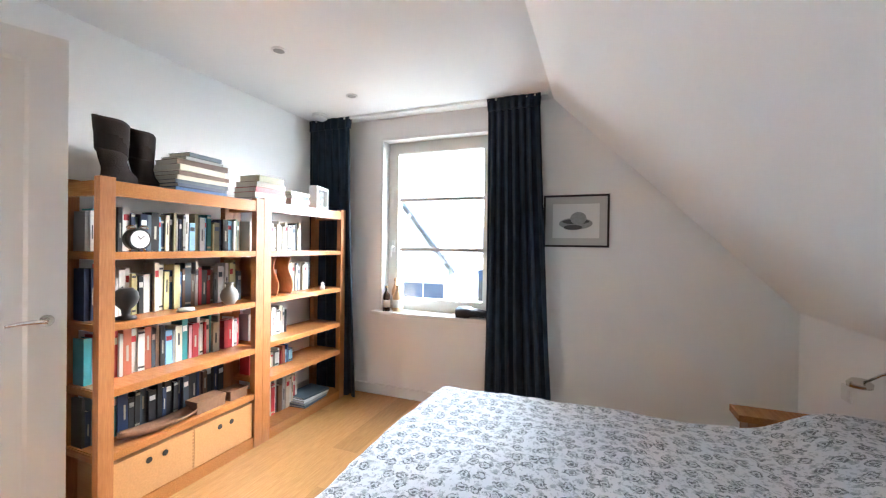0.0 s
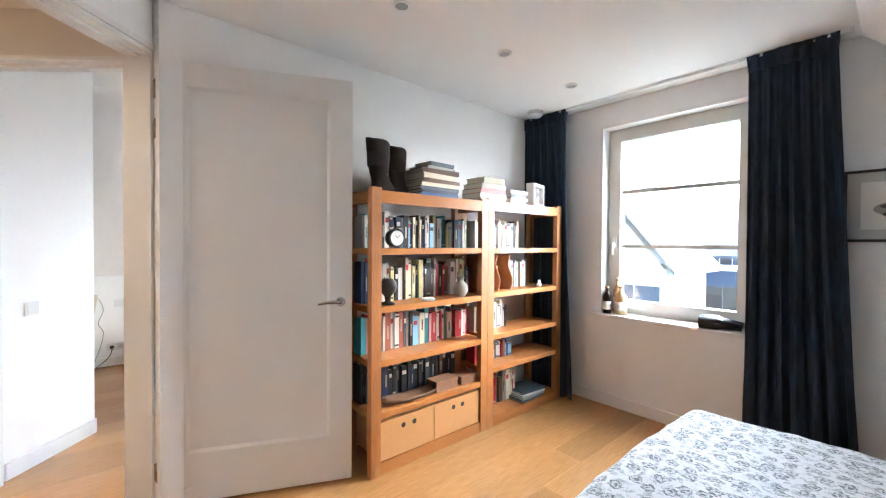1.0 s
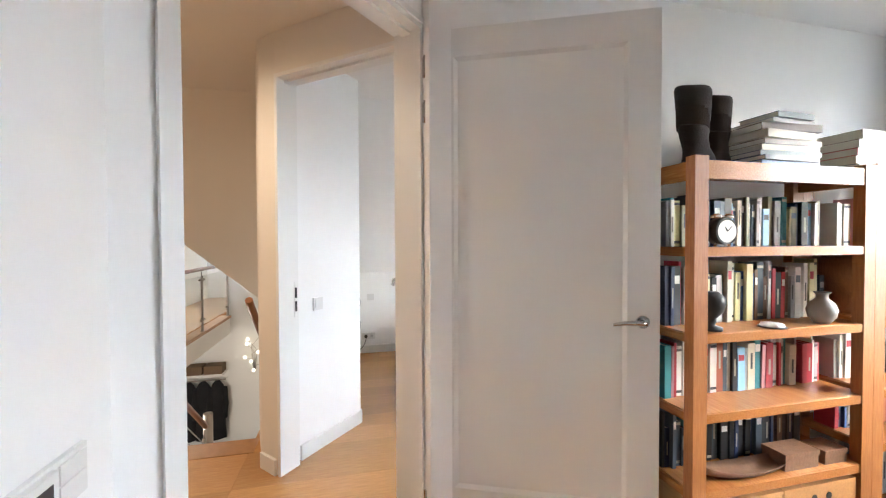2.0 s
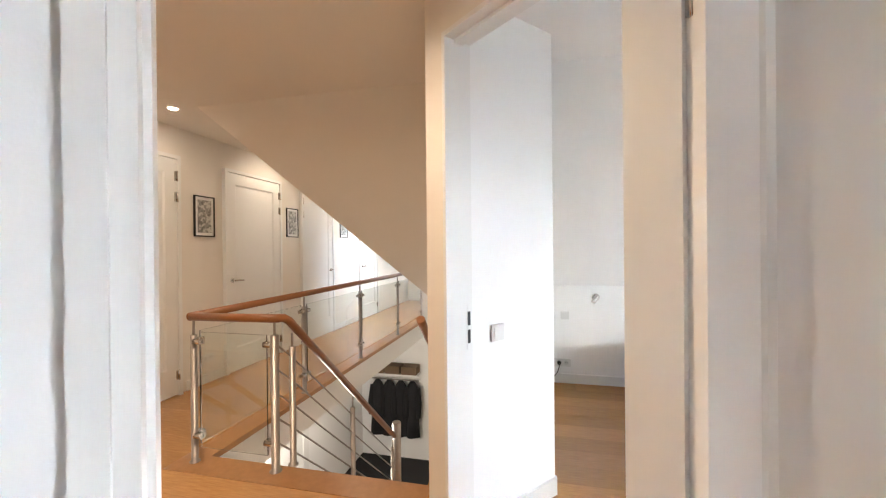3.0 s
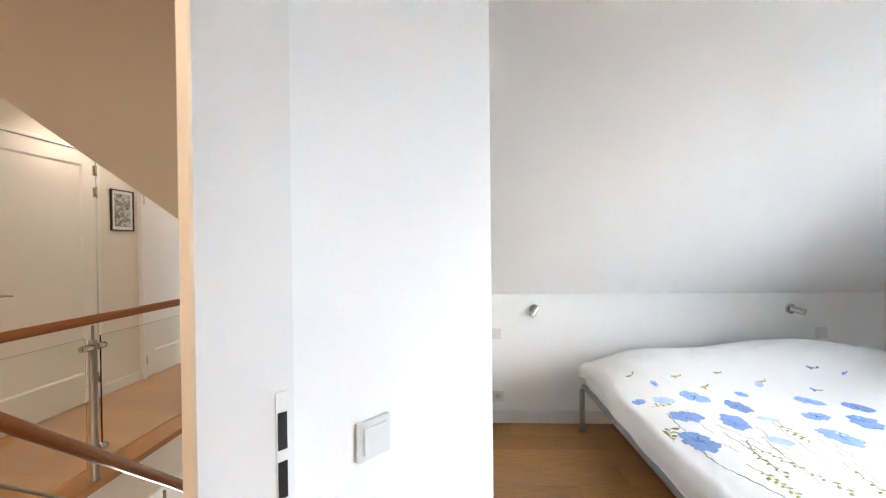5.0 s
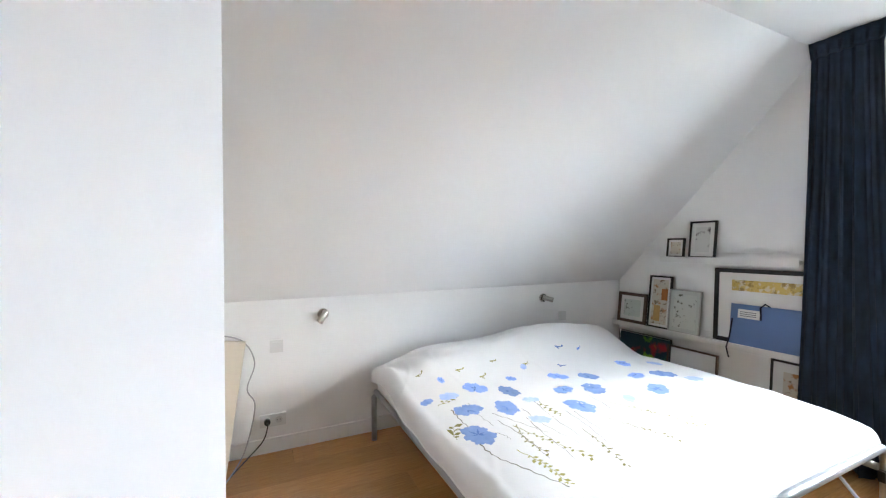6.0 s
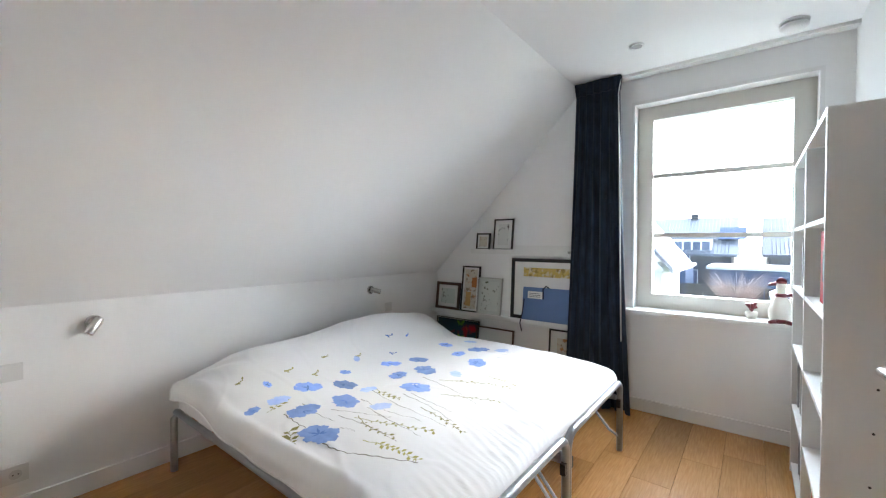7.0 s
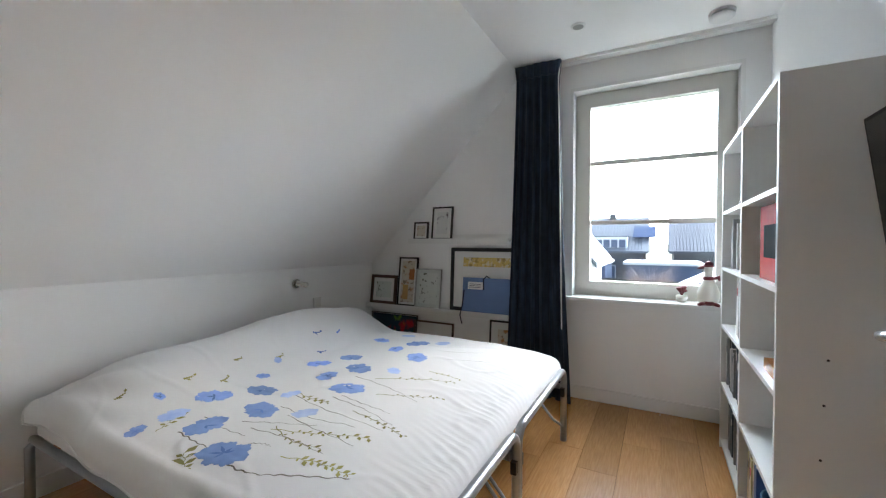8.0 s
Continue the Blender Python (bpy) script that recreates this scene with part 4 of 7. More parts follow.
def book(m, t, h, d, key, group, detail=0):
    """An upright book: local x thickness, y depth with the spine at 0, z height."""
    b = thing("book", m, {"white": "white", "sky": "light blue"}.get(key, key) + (" paperback book standing on the shelf" if detail % 2 else " hardback book standing on the shelf"), "book", group)
    bm = bmesh.new()
    c = 0.0025
    box(bm, 0, t, 0, c, 0, h), box(bm, 0, c, c, d, 0, h), box(bm, t - c, t, c, d, 0, h)
    part("cover", bm, cover(key), b)
    boxpart("page_block", c, t - c, c, d - 0.004, 0.004, h - 0.005, PAGES, b)
    if t > 0.016 and detail % 3 == 1:
        z0 = h * (0.30 if detail % 2 else 0.45)
        boxpart("spine_title", t * 0.36, t * 0.64, -0.0006, 0, z0, z0 + h * 0.34, GILT if key in DARKS else INK, b)
    elif t > 0.016 and detail % 3 == 2:
        boxpart("spine_label", t * 0.12, t * 0.88, -0.0006, 0, h * 0.70, h * 0.84, MOUNT if key in DARKS else cover("slate" if detail % 2 else "red"), b)
    elif t > 0.016 and detail % 2:
        for z0 in (0.06, 0.90):
            boxpart("spine_band", 0.0005, t - 0.0005, -0.0006, 0, h * z0, h * z0 + 0.012, GILT if key in DARKS else INK, b)
    return b


def row_of_books(rnd, x0, x1, y_front, z, keys, hmin, hmax, group, place, lean=False):
    """Books side by side from x0 to x1 in the shelf's own axes; place maps them into the room."""
    x, i = x0, 0
    while x < x1 - 0.012:
        t = min(rnd.choice([0.014, 0.018, 0.022, 0.026, 0.03, 0.036, 0.042]), x1 - x)
        h = rnd.uniform(hmin, hmax)
        d = rnd.uniform(0.085, 0.10)
        book(place @ pose(x, y_front + rnd.uniform(-0.012, 0.012), z, 0, rnd.uniform(-0.6, 0.6), rnd.uniform(-1.5, 1.5)), t - 0.001, h, d, keys[i % len(keys)] if rnd.random() < 0.75 else rnd.choice(keys), group, i)
        x += t + rnd.choice([0.0005, 0.001, 0.002])
        i += 1


def flat_book(m, w, d, t, key, label, group):
    """A book lying flat, spine towards -y."""
    b = thing("book", m, label, "book", group)
    bm = bmesh.new()
    c = 0.0025
    box(bm, -w / 2, w / 2, 0, d, 0, c), box(bm, -w / 2, w / 2, 0, d, t - c, t), box(bm, -w / 2, w / 2, 0, c, c, t - c)
    part("cover", bm, cover(key), b)
    boxpart("page_block", -w / 2 + .004, w / 2 - .004, c, d - .004, c, t - c, PAGES, b)


def boot(m, label):
    b = thing("boot", m, label, "boot", "pair of boots")
    leather = LEATHER
    bm = bmesh.new()
    n = 20
    # shaft and foot as rings bent forwards
    spec = [(0.315, -0.012, 0.093, 0.066), (0.25, -0.008, 0.090, 0.062), (0.18, -0.002, 0.082, 0.055), (0.12, 0.0, 0.074, 0.05), (0.08, 0.02, 0.082, 0.044), (0.045, 0.05, 0.115, 0.046), (0.018, 0.055, 0.128, 0.048), (0.012, 0.055, 0.126, 0.046)]
    fine = []
    for p, q in zip(spec, spec[1:]):
        fine += [tuple(a + (c - a) * k / 4 for a, c in zip(p, q)) for k in range(4)]
    rings = []
    for z, cx, rx, ry in fine + [spec[-1]]:
        wrinkle = 0.0010 * math.sin(z * 95) if 0.09 < z < 0.24 else 0.0
        rx, ry = rx + wrinkle, ry + wrinkle
        rings.append([bm.verts.new((cx + rx * math.cos(a), ry * math.sin(a) * (0.85 if math.cos(a) > 0.6 else 1), z + (-0.012 * math.cos(a) + 0.005 * math.sin(3 * a)) * min(1, max(0, (z - 0.15) / 0.15)))) for a in (2 * math.pi * k / n for k in range(n))])
    for a, c in zip(rings, rings[1:]):
        for k in range(n):
            bm.faces.new((a[k], c[k], c[(k + 1) % n], a[(k + 1) % n])).smooth = True
    bm.faces.new(rings[-1])
    inner = [bm.verts.new((v.co.x * 0.93, v.co.y * 0.93, v.co.z)) for v in rings[0]]
    deep = [bm.verts.new((v.co.x * 0.88, v.co.y * 0.88, v.co.z - 0.16)) for v in rings[0]]
    for a, c in ((inner, rings[0]), (deep, inner)):
        for k in range(n):
            bm.faces.new((a[k], c[k], c[(k + 1) % n], a[(k + 1) % n])).smooth = True
    bm.faces.new(deep)
    part("upper", bm, leather, b)
    bm = bmesh.new()
    ring = [(0.055 + 0.132 * math.cos(a), 0.05 * math.sin(a)) for a in (2 * math.pi * k / 24 for k in range(24))]
    prism(bm, ring, 0.0, 0.013)
    part("sole", bm, BLACK, b)


LEATHER = material("dark_brown_leather", (0.022, 0.013, 0.010), 0.95, grain=0.6, grain_scale=30, stains=0.4, stain_scale=8, bump=0.35, bump_scale=120)


def curtain(m, top_w, low_w, height, folds, label, seed, drift=0.0):
    """A hanging curtain with a pleated heading: local x across, y to the room, hangs from z = 0."""
    c = thing("curtain", m, label, "curtain", "navy curtains")
    rnd = random.Random(seed)
    bm = bmesh.new()
    nx, nz = folds * 10, 26
    phase = [rnd.uniform(-0.7, 0.7) for _ in range(folds + 2)]
    grid = []
    for j in range(nz + 1):
        f = j / nz
        w = top_w + (low_w - top_w) * f ** 1.3
        row = []
        for i in range(nx + 1):
            u = i / nx
            a = u * folds * 2 * math.pi + 0.8 * math.sin(f * 2.2 + 3 * u) * f + phase[int(u * folds)] * 0.35
            amp = (0.012 + 0.026 * min(1, f * 3)) * (0.75 + 0.35 * phase[int(u * folds)])
            x = (u - 0.5) * w + 0.012 * math.sin(2.3 * a) * f + drift * f
            y = amp * math.sin(a) + 0.012 * math.sin(a * 0.5 + phase[0]) * f
            row.append(bm.verts.new((x, y, -0.012 - f * (height - 0.012) + 0.004 * math.sin(a) * (j == nz))))
        grid.append(row)
    for a, b in zip(grid, grid[1:]):
        for i in range(nx):
            bm.faces.new((a[i], a[i + 1], b[i + 1], b[i])).smooth = True
    geom = bmesh.ops.extrude_face_region(bm, geom=list(bm.faces))
    for v in (g for g in geom["geom"] if isinstance(g, bmesh.types.BMVert)):
        v.co.y += 0.004
    part("drape", bm, NAVY, c)
    # gathered heading band, slightly proud of the drape and flaring at both ends
    bm = bmesh.new()
    n = folds * 12
    rows = []
    for z, grow, amp in ((0.0, 0.008, 0.004), (-0.03, 0.005, 0.007), (-0.075, 0.0, 0.013), (-0.10, -0.002, 0.016)):
        front, back = [], []
        for i in range(n + 1):
            u = i / n
            wob = math.sin(u * folds * 2 * math.pi + phase[int(u * folds)] * 0.35)
            x = (u - 0.5) * (top_w + 2 * grow)
            y = -0.018 + amp * wob + 0.006 * math.sin(u * 9 + phase[1])
            front.append(bm.verts.new((x, y, z)))
            back.append(bm.verts.new((x, y + 0.05, z)))
        rows.append(front + back[::-1])
    m2 = len(rows[0])
    for a, b in zip(rows, rows[1:]):
        for i in range(m2):
            bm.faces.new((a[i], a[(i + 1) % m2], b[(i + 1) % m2], b[i])).smooth = True
    bm.faces.new(rows[0]), bm.faces.new(rows[-1][::-1])
    part("heading", bm, NAVY, c)


def curtain_rail(x0, x1, off):
    r = thing("curtain_rail", pose((x0 + x1) / 2, WIN - off, CEILING), "white curtain rail along the ceiling", "curtain rail")
    w = (x1 - x0) / 2
    boxpart("track", -w, w, -0.014, 0.014, -0.022, 0, LACQUER, r, 0.003)
    for s in (-1, 1):
        boxpart("end_stop", s * w - 0.006, s * w + 0.006, -0.016, 0.016, -0.026, 0, PLASTIC, r)


def smoke_detector(x, y):
    s = thing("smoke_detector", pose(x, y, CEILING), "round white smoke detector on the ceiling", "smoke detector")
    bm = bmesh.new()
    lathe(bm, [(0.07, 0), (0.07, -0.012), (0.066, -0.014)], 28)
    part("base", bm, PLASTIC, s)
    bm = bmesh.new()
    lathe(bm, [(0.057, -0.014), (0.057, -0.022)], 28)
    part("vent", bm, material_socket, s)
    bm = bmesh.new()
    lathe(bm, [(0.066, -0.022), (0.066, -0.034), (0.05, -0.046), (0.012, -0.048)], 28)
    part("cap", bm, PLASTIC, s)


def floral():
    """White cotton printed with small grey-green blossoms and leaves."""
    m = bpy.data.materials.new("floral_cotton")
    m.use_nodes = True
    nt = m.node_tree
    b = nt.nodes["Principled BSDF"]
    b.inputs["Roughness"].default_value = 0.9
    b.inputs["Sheen Weight"].default_value = 0.2
    tc = nt.nodes.new("ShaderNodeTexCoord")
    mp = nt.nodes.new("ShaderNodeMapping")
    mp.inputs["Scale"].default_value = (1, 1, 0.0)
    nt.links.new(tc.outputs["Object"], mp.inputs["Vector"])
    wob = nt.nodes.new("ShaderNodeTexNoise")
    wob.inputs["Scale"].default_value = 62
    nt.links.new(mp.outputs["Vector"], wob.inputs["Vector"])
    warp = nt.nodes.new("ShaderNodeMix")
    warp.data_type = "VECTOR"
    warp.inputs[0].default_value = 0.034
    nt.links.new(mp.outputs["Vector"], warp.inputs[4])
    nt.links.new(wob.outputs["Color"], warp.inputs[5])

    def band(dist, lo, hi):
        a = nt.nodes.new("ShaderNodeMath")
        a.operation = "GREATER_THAN"
        a.inputs[1].default_value = lo
        c = nt.nodes.new("ShaderNodeMath")
        c.operation = "LESS_THAN"
        c.inputs[1].default_value = hi
        nt.links.new(dist, a.inputs[0]), nt.links.new(dist, c.inputs[0])
        x = nt.nodes.new("ShaderNodeMath")
        x.operation = "MULTIPLY"
        nt.links.new(a.outputs[0], x.inputs[0]), nt.links.new(c.outputs[0], x.inputs[1])
        return x.outputs[0]

    def cells(scale, offset, rand):
        mv = nt.nodes.new("ShaderNodeMapping")
        mv.inputs["Location"].default_value = offset
        nt.links.new(warp.outputs[1], mv.inputs["Vector"])
        v = nt.nodes.new("ShaderNodeTexVoronoi")
        v.voronoi_dimensions = "2D"
        v.inputs["Scale"].default_value, v.inputs["Randomness"].default_value = scale, rand
        nt.links.new(mv.outputs["Vector"], v.inputs["Vector"])
        return v

    def layer(below, fac, colour):
        x = nt.nodes.new("ShaderNodeMix")
        x.data_type = "RGBA"
        nt.links.new(fac, x.inputs[0])
        if isinstance(below, tuple):
            x.inputs[6].default_value = (*below, 1)
        else:
            nt.links.new(below, x.inputs[6])
        x.inputs[7].default_value = (*colour, 1)
        return x.outputs[2]

    def broken(fac, scale, low, high):
        """Ink that takes unevenly."""
        n = nt.nodes.new("ShaderNodeTexNoise")
        n.inputs["Scale"].default_value, n.inputs["Detail"].default_value = scale, 3
        nt.links.new(mp.outputs["Vector"], n.inputs["Vector"])
        r = nt.nodes.new("ShaderNodeMapRange")
        r.inputs["From Min"].default_value, r.inputs["From Max"].default_value = low, high
        nt.links.new(n.outputs["Fac"], r.inputs["Value"])
        x = nt.nodes.new("ShaderNodeMath")
        x.operation = "MULTIPLY"
        nt.links.new(fac, x.inputs[0]), nt.links.new(r.outputs["Result"], x.inputs[1])
        return x.outputs[0]

    flowers = cells(15.5, (0, 0, 0), 0.6)
    leaves = cells(27, (0.37, 0.21, 0), 1.0)
    dots = cells(55, (0.1, 0.4, 0), 1.0)
    col = layer((0.68, 0.69, 0.71), broken(band(dots.outputs["Distance"], 0.0, 0.26), 35, 0.4, 0.55), (0.44, 0.46, 0.48))
    col = layer(col, broken(band(leaves.outputs["Distance"], 0.0, 0.32), 45, 0.42, 0.58), (0.36, 0.39, 0.40))
    col = layer(col, broken(band(leaves.outputs["Distance"], 0.08, 0.2), 60, 0.48, 0.6), (0.24, 0.265, 0.275))
    col = layer(col, band(flowers.outputs["Distance"], 0.0, 0.31), (0.56, 0.585, 0.61))
    col = layer(col, broken(band(flowers.outputs["Distance"], 0.20, 0.32), 70, 0.34, 0.56), (0.12, 0.13, 0.14))
    col = layer(col, broken(band(flowers.outputs["Distance"], 0.0, 0.11), 70, 0.3, 0.5), (0.12, 0.13, 0.14))
    nt.links.new(col, b.inputs["Base Color"])
    n = nt.nodes.new("ShaderNodeTexNoise")
    n.inputs["Scale"].default_value, n.inputs["Detail"].default_value = 9, 5
    bp = nt.nodes.new("ShaderNodeBump")
    bp.inputs["Strength"].default_value, bp.inputs["Distance"].default_value = 0.25, 0.03
    nt.links.new(tc.outputs["Object"], n.inputs["Vector"])
    nt.links.new(n.outputs["Fac"], bp.inputs["Height"])
    nt.links.new(bp.outputs["Normal"], b.inputs["Normal"])
    return m


def crumple(s, t):
    """Soft heaves and thin creases of a spread quilt."""
    n = noise.noise(Vector((s * 2.6, t * 2.6, 0.3))) * 0.016 + noise.noise(Vector((s * 7, t * 7, 1.7))) * 0.006
    ridge = 1 - abs(noise.noise(Vector((s * 3.1 + 0.6 * t, t * 5.2, 4.1)))) * 6
    fine = 1 - abs(noise.noise(Vector((s * 9, t * 14 + 3 * s, 7.7)))) * 5
    crease = 1 - abs(noise.noise(Vector((s * 4.2 + 1.1 * t, t * 4.8 - 0.5 * s, 11.3)))) * 13
    thin = 1 - abs(noise.noise(Vector((s * 2.2 - 3.0 * t, t * 8 + s, 15.9)))) * 15
    return n + 0.003 * max(0, ridge) + 0.002 * max(0, fine) + 0.0045 * max(0, crease) + 0.004 * max(0, thin)


def smooth_quilt(s, t):
    """A taut thin quilt: broad soft heaves, folds fanning out from one pillow corner, fine pleats along the foot edge."""
    n = noise.noise(Vector((s * 2.1, t * 2.1, 0.3))) * 0.010 + noise.noise(Vector((s * 5.5, t * 5.5, 1.7))) * 0.003
    dx, dy = s + 1.05, t + 1.05
    d = math.hypot(dx, dy)
    fan = max(0.0, 1 - abs(d - 0.48) / 0.42)
    n += 0.0085 * fan * math.sin(math.atan2(dy, dx) * 17 + 3 * noise.noise(Vector((s * 2.5, t * 2.5, 5.0))) + d * 2)
    foot = min(1.0, max(0.0, (s - 0.60) / 0.25))
    n += 0.0022 * foot * math.sin(t * 165 + s * 40 + 5 * noise.noise(Vector((s * 4, t * 7, 9.0)))) * (0.5 + abs(noise.noise(Vector((s * 3, t * 5, 2.0)))))
    crease = 1 - abs(noise.noise(Vector((s * 2.4 + 1.3 * t, t * 3.6 - 0.6 * s, 11.3)))) * 16
    return n + 0.0035 * max(0, crease)


def duvet_mesh(x0, x1, y0, y1, height, drop, nx=70, ny=60, hang=(1, 1, 1, 1), wavy=0.014, relief=crumple):
    """A quilt over a mattress: height(x, y) on top, rounded over the edges, hanging by drop at the sides x0, x1, y0, y1."""
    bm = bmesh.new()
    r = 0.07

    def fold(s, lo, hi, d):
        """Arc length past an edge becomes a rounded drop."""
        over = max(lo - s, s - hi, 0)
        if not over:
            return s, 0.0
        a = min(over / r, math.pi / 2)
        out, down = r * math.sin(a), r * (1 - math.cos(a))
        down += max(0, over - r * math.pi / 2)
        return (lo - out if s < lo else hi + out), down
    ax = [x0 - drop * hang[0], x1 + drop * hang[1]]
    ay = [y0 - drop * hang[2], y1 + drop * hang[3]]
    rows = []
    for j in range(ny + 1):
        row = []
        for i in range(nx + 1):
            s, t = ax[0] + (ax[1] - ax[0]) * i / nx, ay[0] + (ay[1] - ay[0]) * j / ny
            px, dx = fold(s, x0, x1, drop)
            py, dy = fold(t, y0, y1, drop)
            down = max(dx, dy) + 0.35 * min(dx, dy)
            cx, cy = min(max(px, x0), x1), min(max(py, y0), y1)
            wave = wavy * math.sin(s * 17 + t * 5) * min(1, down * 6) if dy > dx else wavy * math.sin(t * 19 + s * 4) * min(1, down * 6)
            sx = -1 if px < x0 else (1 if px > x1 else 0)
            sy = -1 if py < y0 else (1 if py > y1 else 0)
            n = relief(s, t)
            row.append(bm.verts.new((px + sx * wave, py + sy * wave, height(cx, cy) - down + n * (1 - min(1, down * 4)))))
        rows.append(row)
    for a, b in zip(rows, rows[1:]):
        for i in range(nx):
            bm.faces.new((a[i], a[i + 1], b[i + 1], b[i])).smooth = True
    rim = [v.co.copy() for v in rows[0]] + [r[-1].co.copy() for r in rows[1:]] + [v.co.copy() for v in rows[-1][-2::-1]] + [r[0].co.copy() for r in rows[-2::-1]]
    hem = bmesh.new()
    tube(hem, rim, 0.0045, 6, False)
    return bm, hem


def front_bedroom():
    rnd = random.Random(21)
    # bookcases; local x runs along +y of the room
    turn = Matrix(((0, -1, 0, -1.583), (1, 0, 0, 1.466), (0, 0, 1, 0), (0, 0, 0, 1)))
    a_shelves = [0.375, 0.688, 1.010, 1.358]
    bookcase(turn, 0.984, a_shelves, 1.704, "honey pine bookcase full of books with two drawers", 2)
    turn2 = Matrix(((0, -1, 0, -1.583), (1, 0, 0, 2.452), (0, 0, 1, 0), (0, 0, 0, 1)))
    bookcase(turn2, 0.957, [0.075, 0.450, 0.700, 1.020, 1.356], 1.712, "honey pine bookcase with half-full shelves")
    sets = ((1.358, 0.17, 0.235, ["grey", "white", "teal", "yellow", "olive", "black", "black", "white", "white", "olive", "green", "navy", "slate", "black", "sky", "navy", "cream", "black", "black", "white", "navy", "navy", "sky", "sky", "white"], 0.03, 0.955),
            (1.010, 0.20, 0.285, ["navy", "navy", "black", "red", "white", "grey", "white", "white", "white", "yellow", "yellow", "black", "slate", "cream", "cream", "cream", "yellow", "pink", "blue", "blue", "brown", "black", "brown"], 0.03, 0.955),
            (0.688, 0.19, 0.255, ["teal", "pink", "red", "white", "white", "red", "white", "white", "cream", "grey", "rust", "slate", "white", "black", "sky", "white", "slate"], 0.03, 0.80),
            (0.688, 0.18, 0.22, ["red", "red", "white", "grey"], 0.82, 0.95),
            (0.375, 0.17, 0.25, ["black", "navy", "black", "slate", "navy", "teal", "black", "navy", "black", "brown", "slate", "black"], 0.03, 0.84),
            )
    for z, h0, h1, keys, xa, xb in sets:
        row_of_books(rnd, xa, xb, 0.182, z + 0.001, keys, h0, h1, "books in the tall bookcase", turn)
    sets2 = ((1.356, 0.18, 0.235, ["white", "white", "white", "cream", "white", "white", "grey", "black", "cream", "pink", "cream"], 0.03, 0.56),
             (1.020, 0.19, 0.25, ["white", "cream", "white", "white", "slate", "grey"], 0.40, 0.66),
             (1.020, 0.17, 0.21, ["white", "sky", "white"], 0.20, 0.31),
             (0.700, 0.18, 0.225, ["black", "white", "grey", "white", "cream", "white"], 0.03, 0.40),
             (0.450, 0.10, 0.15, ["white", "sky", "blue", "white", "red", "rust", "white"], 0.03, 0.46),
             (0.075, 0.20, 0.27, ["grey", "red", "white", "slate", "brown", "grey", "cream", "white"], 0.05, 0.55))
    for z, h0, h1, keys, xa, xb in sets2:
        row_of_books(rnd, xa, xb, 0.165, z + 0.001, keys, h0, h1, "books in the second bookcase", turn2)
    # curved plywood dividers
    for k, x in enumerate((0.075, 0.17, 0.32)):
        d = thing("book_divider", turn2 @ pose(x, 0.06, 1.021), "curved pine plywood book divider", "divider", "book dividers")
        bm = bmesh.new()
        n = 14
        lo = []
        for s in (0, 1):
            for y in (0, 0.26):
                lo.append([bm.verts.new((0.03 * math.sin(2 * math.pi * i / n) * (0.9 - y) + s * 0.012, y, 0.285 * i / n)) for i in range(n + 1)])
        for i in range(n):
            for a, b in ((0, 1), (1, 3), (3, 2), (2, 0)):
                bm.faces.new((lo[a][i], lo[b][i], lo[b][i + 1], lo[a][i + 1])).smooth = True
        bm.faces.new([lo[k2][0] for k2 in (0, 1, 3, 2)]), bm.faces.new([lo[k2][n] for k2 in (2, 3, 1, 0)])
        part("panel", bm, PINE, d)
    # alarm clock
    c = thing("alarm_clock", turn @ pose(0.20, 0.06, 1.360), "round black alarm clock with a white dial", "clock")
    bm = bmesh.new()
    tube(bm, [(0, 0.03, 0.062), (0, -0.022, 0.062)], 0.055, 28)
    part("case", bm, BLACK, c)
    bm = bmesh.new()
    tube(bm, [(0, -0.0225, 0.062), (0, -0.024, 0.062)], 0.046, 28)
    dial = part("dial", bm, MOUNT, c)
    for dx, dz in ((0.022, 0.02), (-0.012, 0.018)):
        bm = bmesh.new()
        tube(bm, [(0, -0.0252, 0.062), (dx, -0.0252, 0.062 + dz)], 0.0018, 6)
        part("hand_bar", bm, BLACK, dial)
    for x in (-0.03, 0.03):
        bm = bmesh.new()
        tube(bm, [(x, 0, 0.02), (x * 1.25, 0, 0.0)], 0.005, 8)
        part("foot", bm, CHROME, c)
        bm = bmesh.new()
        lathe(bm, [(0.022, 0.116), (0.02, 0.128), (0.008, 0.136)], 14, (x, 0, 0))
        part("bell", bm, CHROME, c)
    # dark head sculpture
    s = bmesh.new()
    lathe(s, [(0.045, 0), (0.045, 0.012), (0.018, 0.02), (0.022, 0.05), (0.048, 0.08), (0.056, 0.11), (0.05, 0.14), (0.028, 0.16)], 18)
    st = part("sculpture", s, BLACK)
    st.matrix_world = turn @ pose(0.155, 0.07, 1.011)
    tagged(st, "small black rounded sculpture on the shelf", "sculpture")
    # white dish and stone vase
    v = thing("vase", turn @ pose(0.76, 0.06, 1.011), "bulbous grey ceramic vase with a narrow neck", "vase")
    bm = bmesh.new()
    lathe(bm, [(0.028, 0), (0.05, 0.03), (0.056, 0.06), (0.045, 0.09), (0.022, 0.112), (0.022, 0.128), (0.032, 0.14)], 22)
    part("body", bm, material("grey_ceramic", (0.36, 0.35, 0.33), 0.4, grain=0.6, grain_scale=20), v)
    bm = bmesh.new()
    lathe(bm, [(0.0325, 0.14), (0.026, 0.141)], 22)
    part("mouth", bm, BLACK, v)
    p = thing("paperweight", turn @ pose(0.46, 0.05, 1.011), "round white glass paperweight dish", "paperweight")
    bm = bmesh.new()
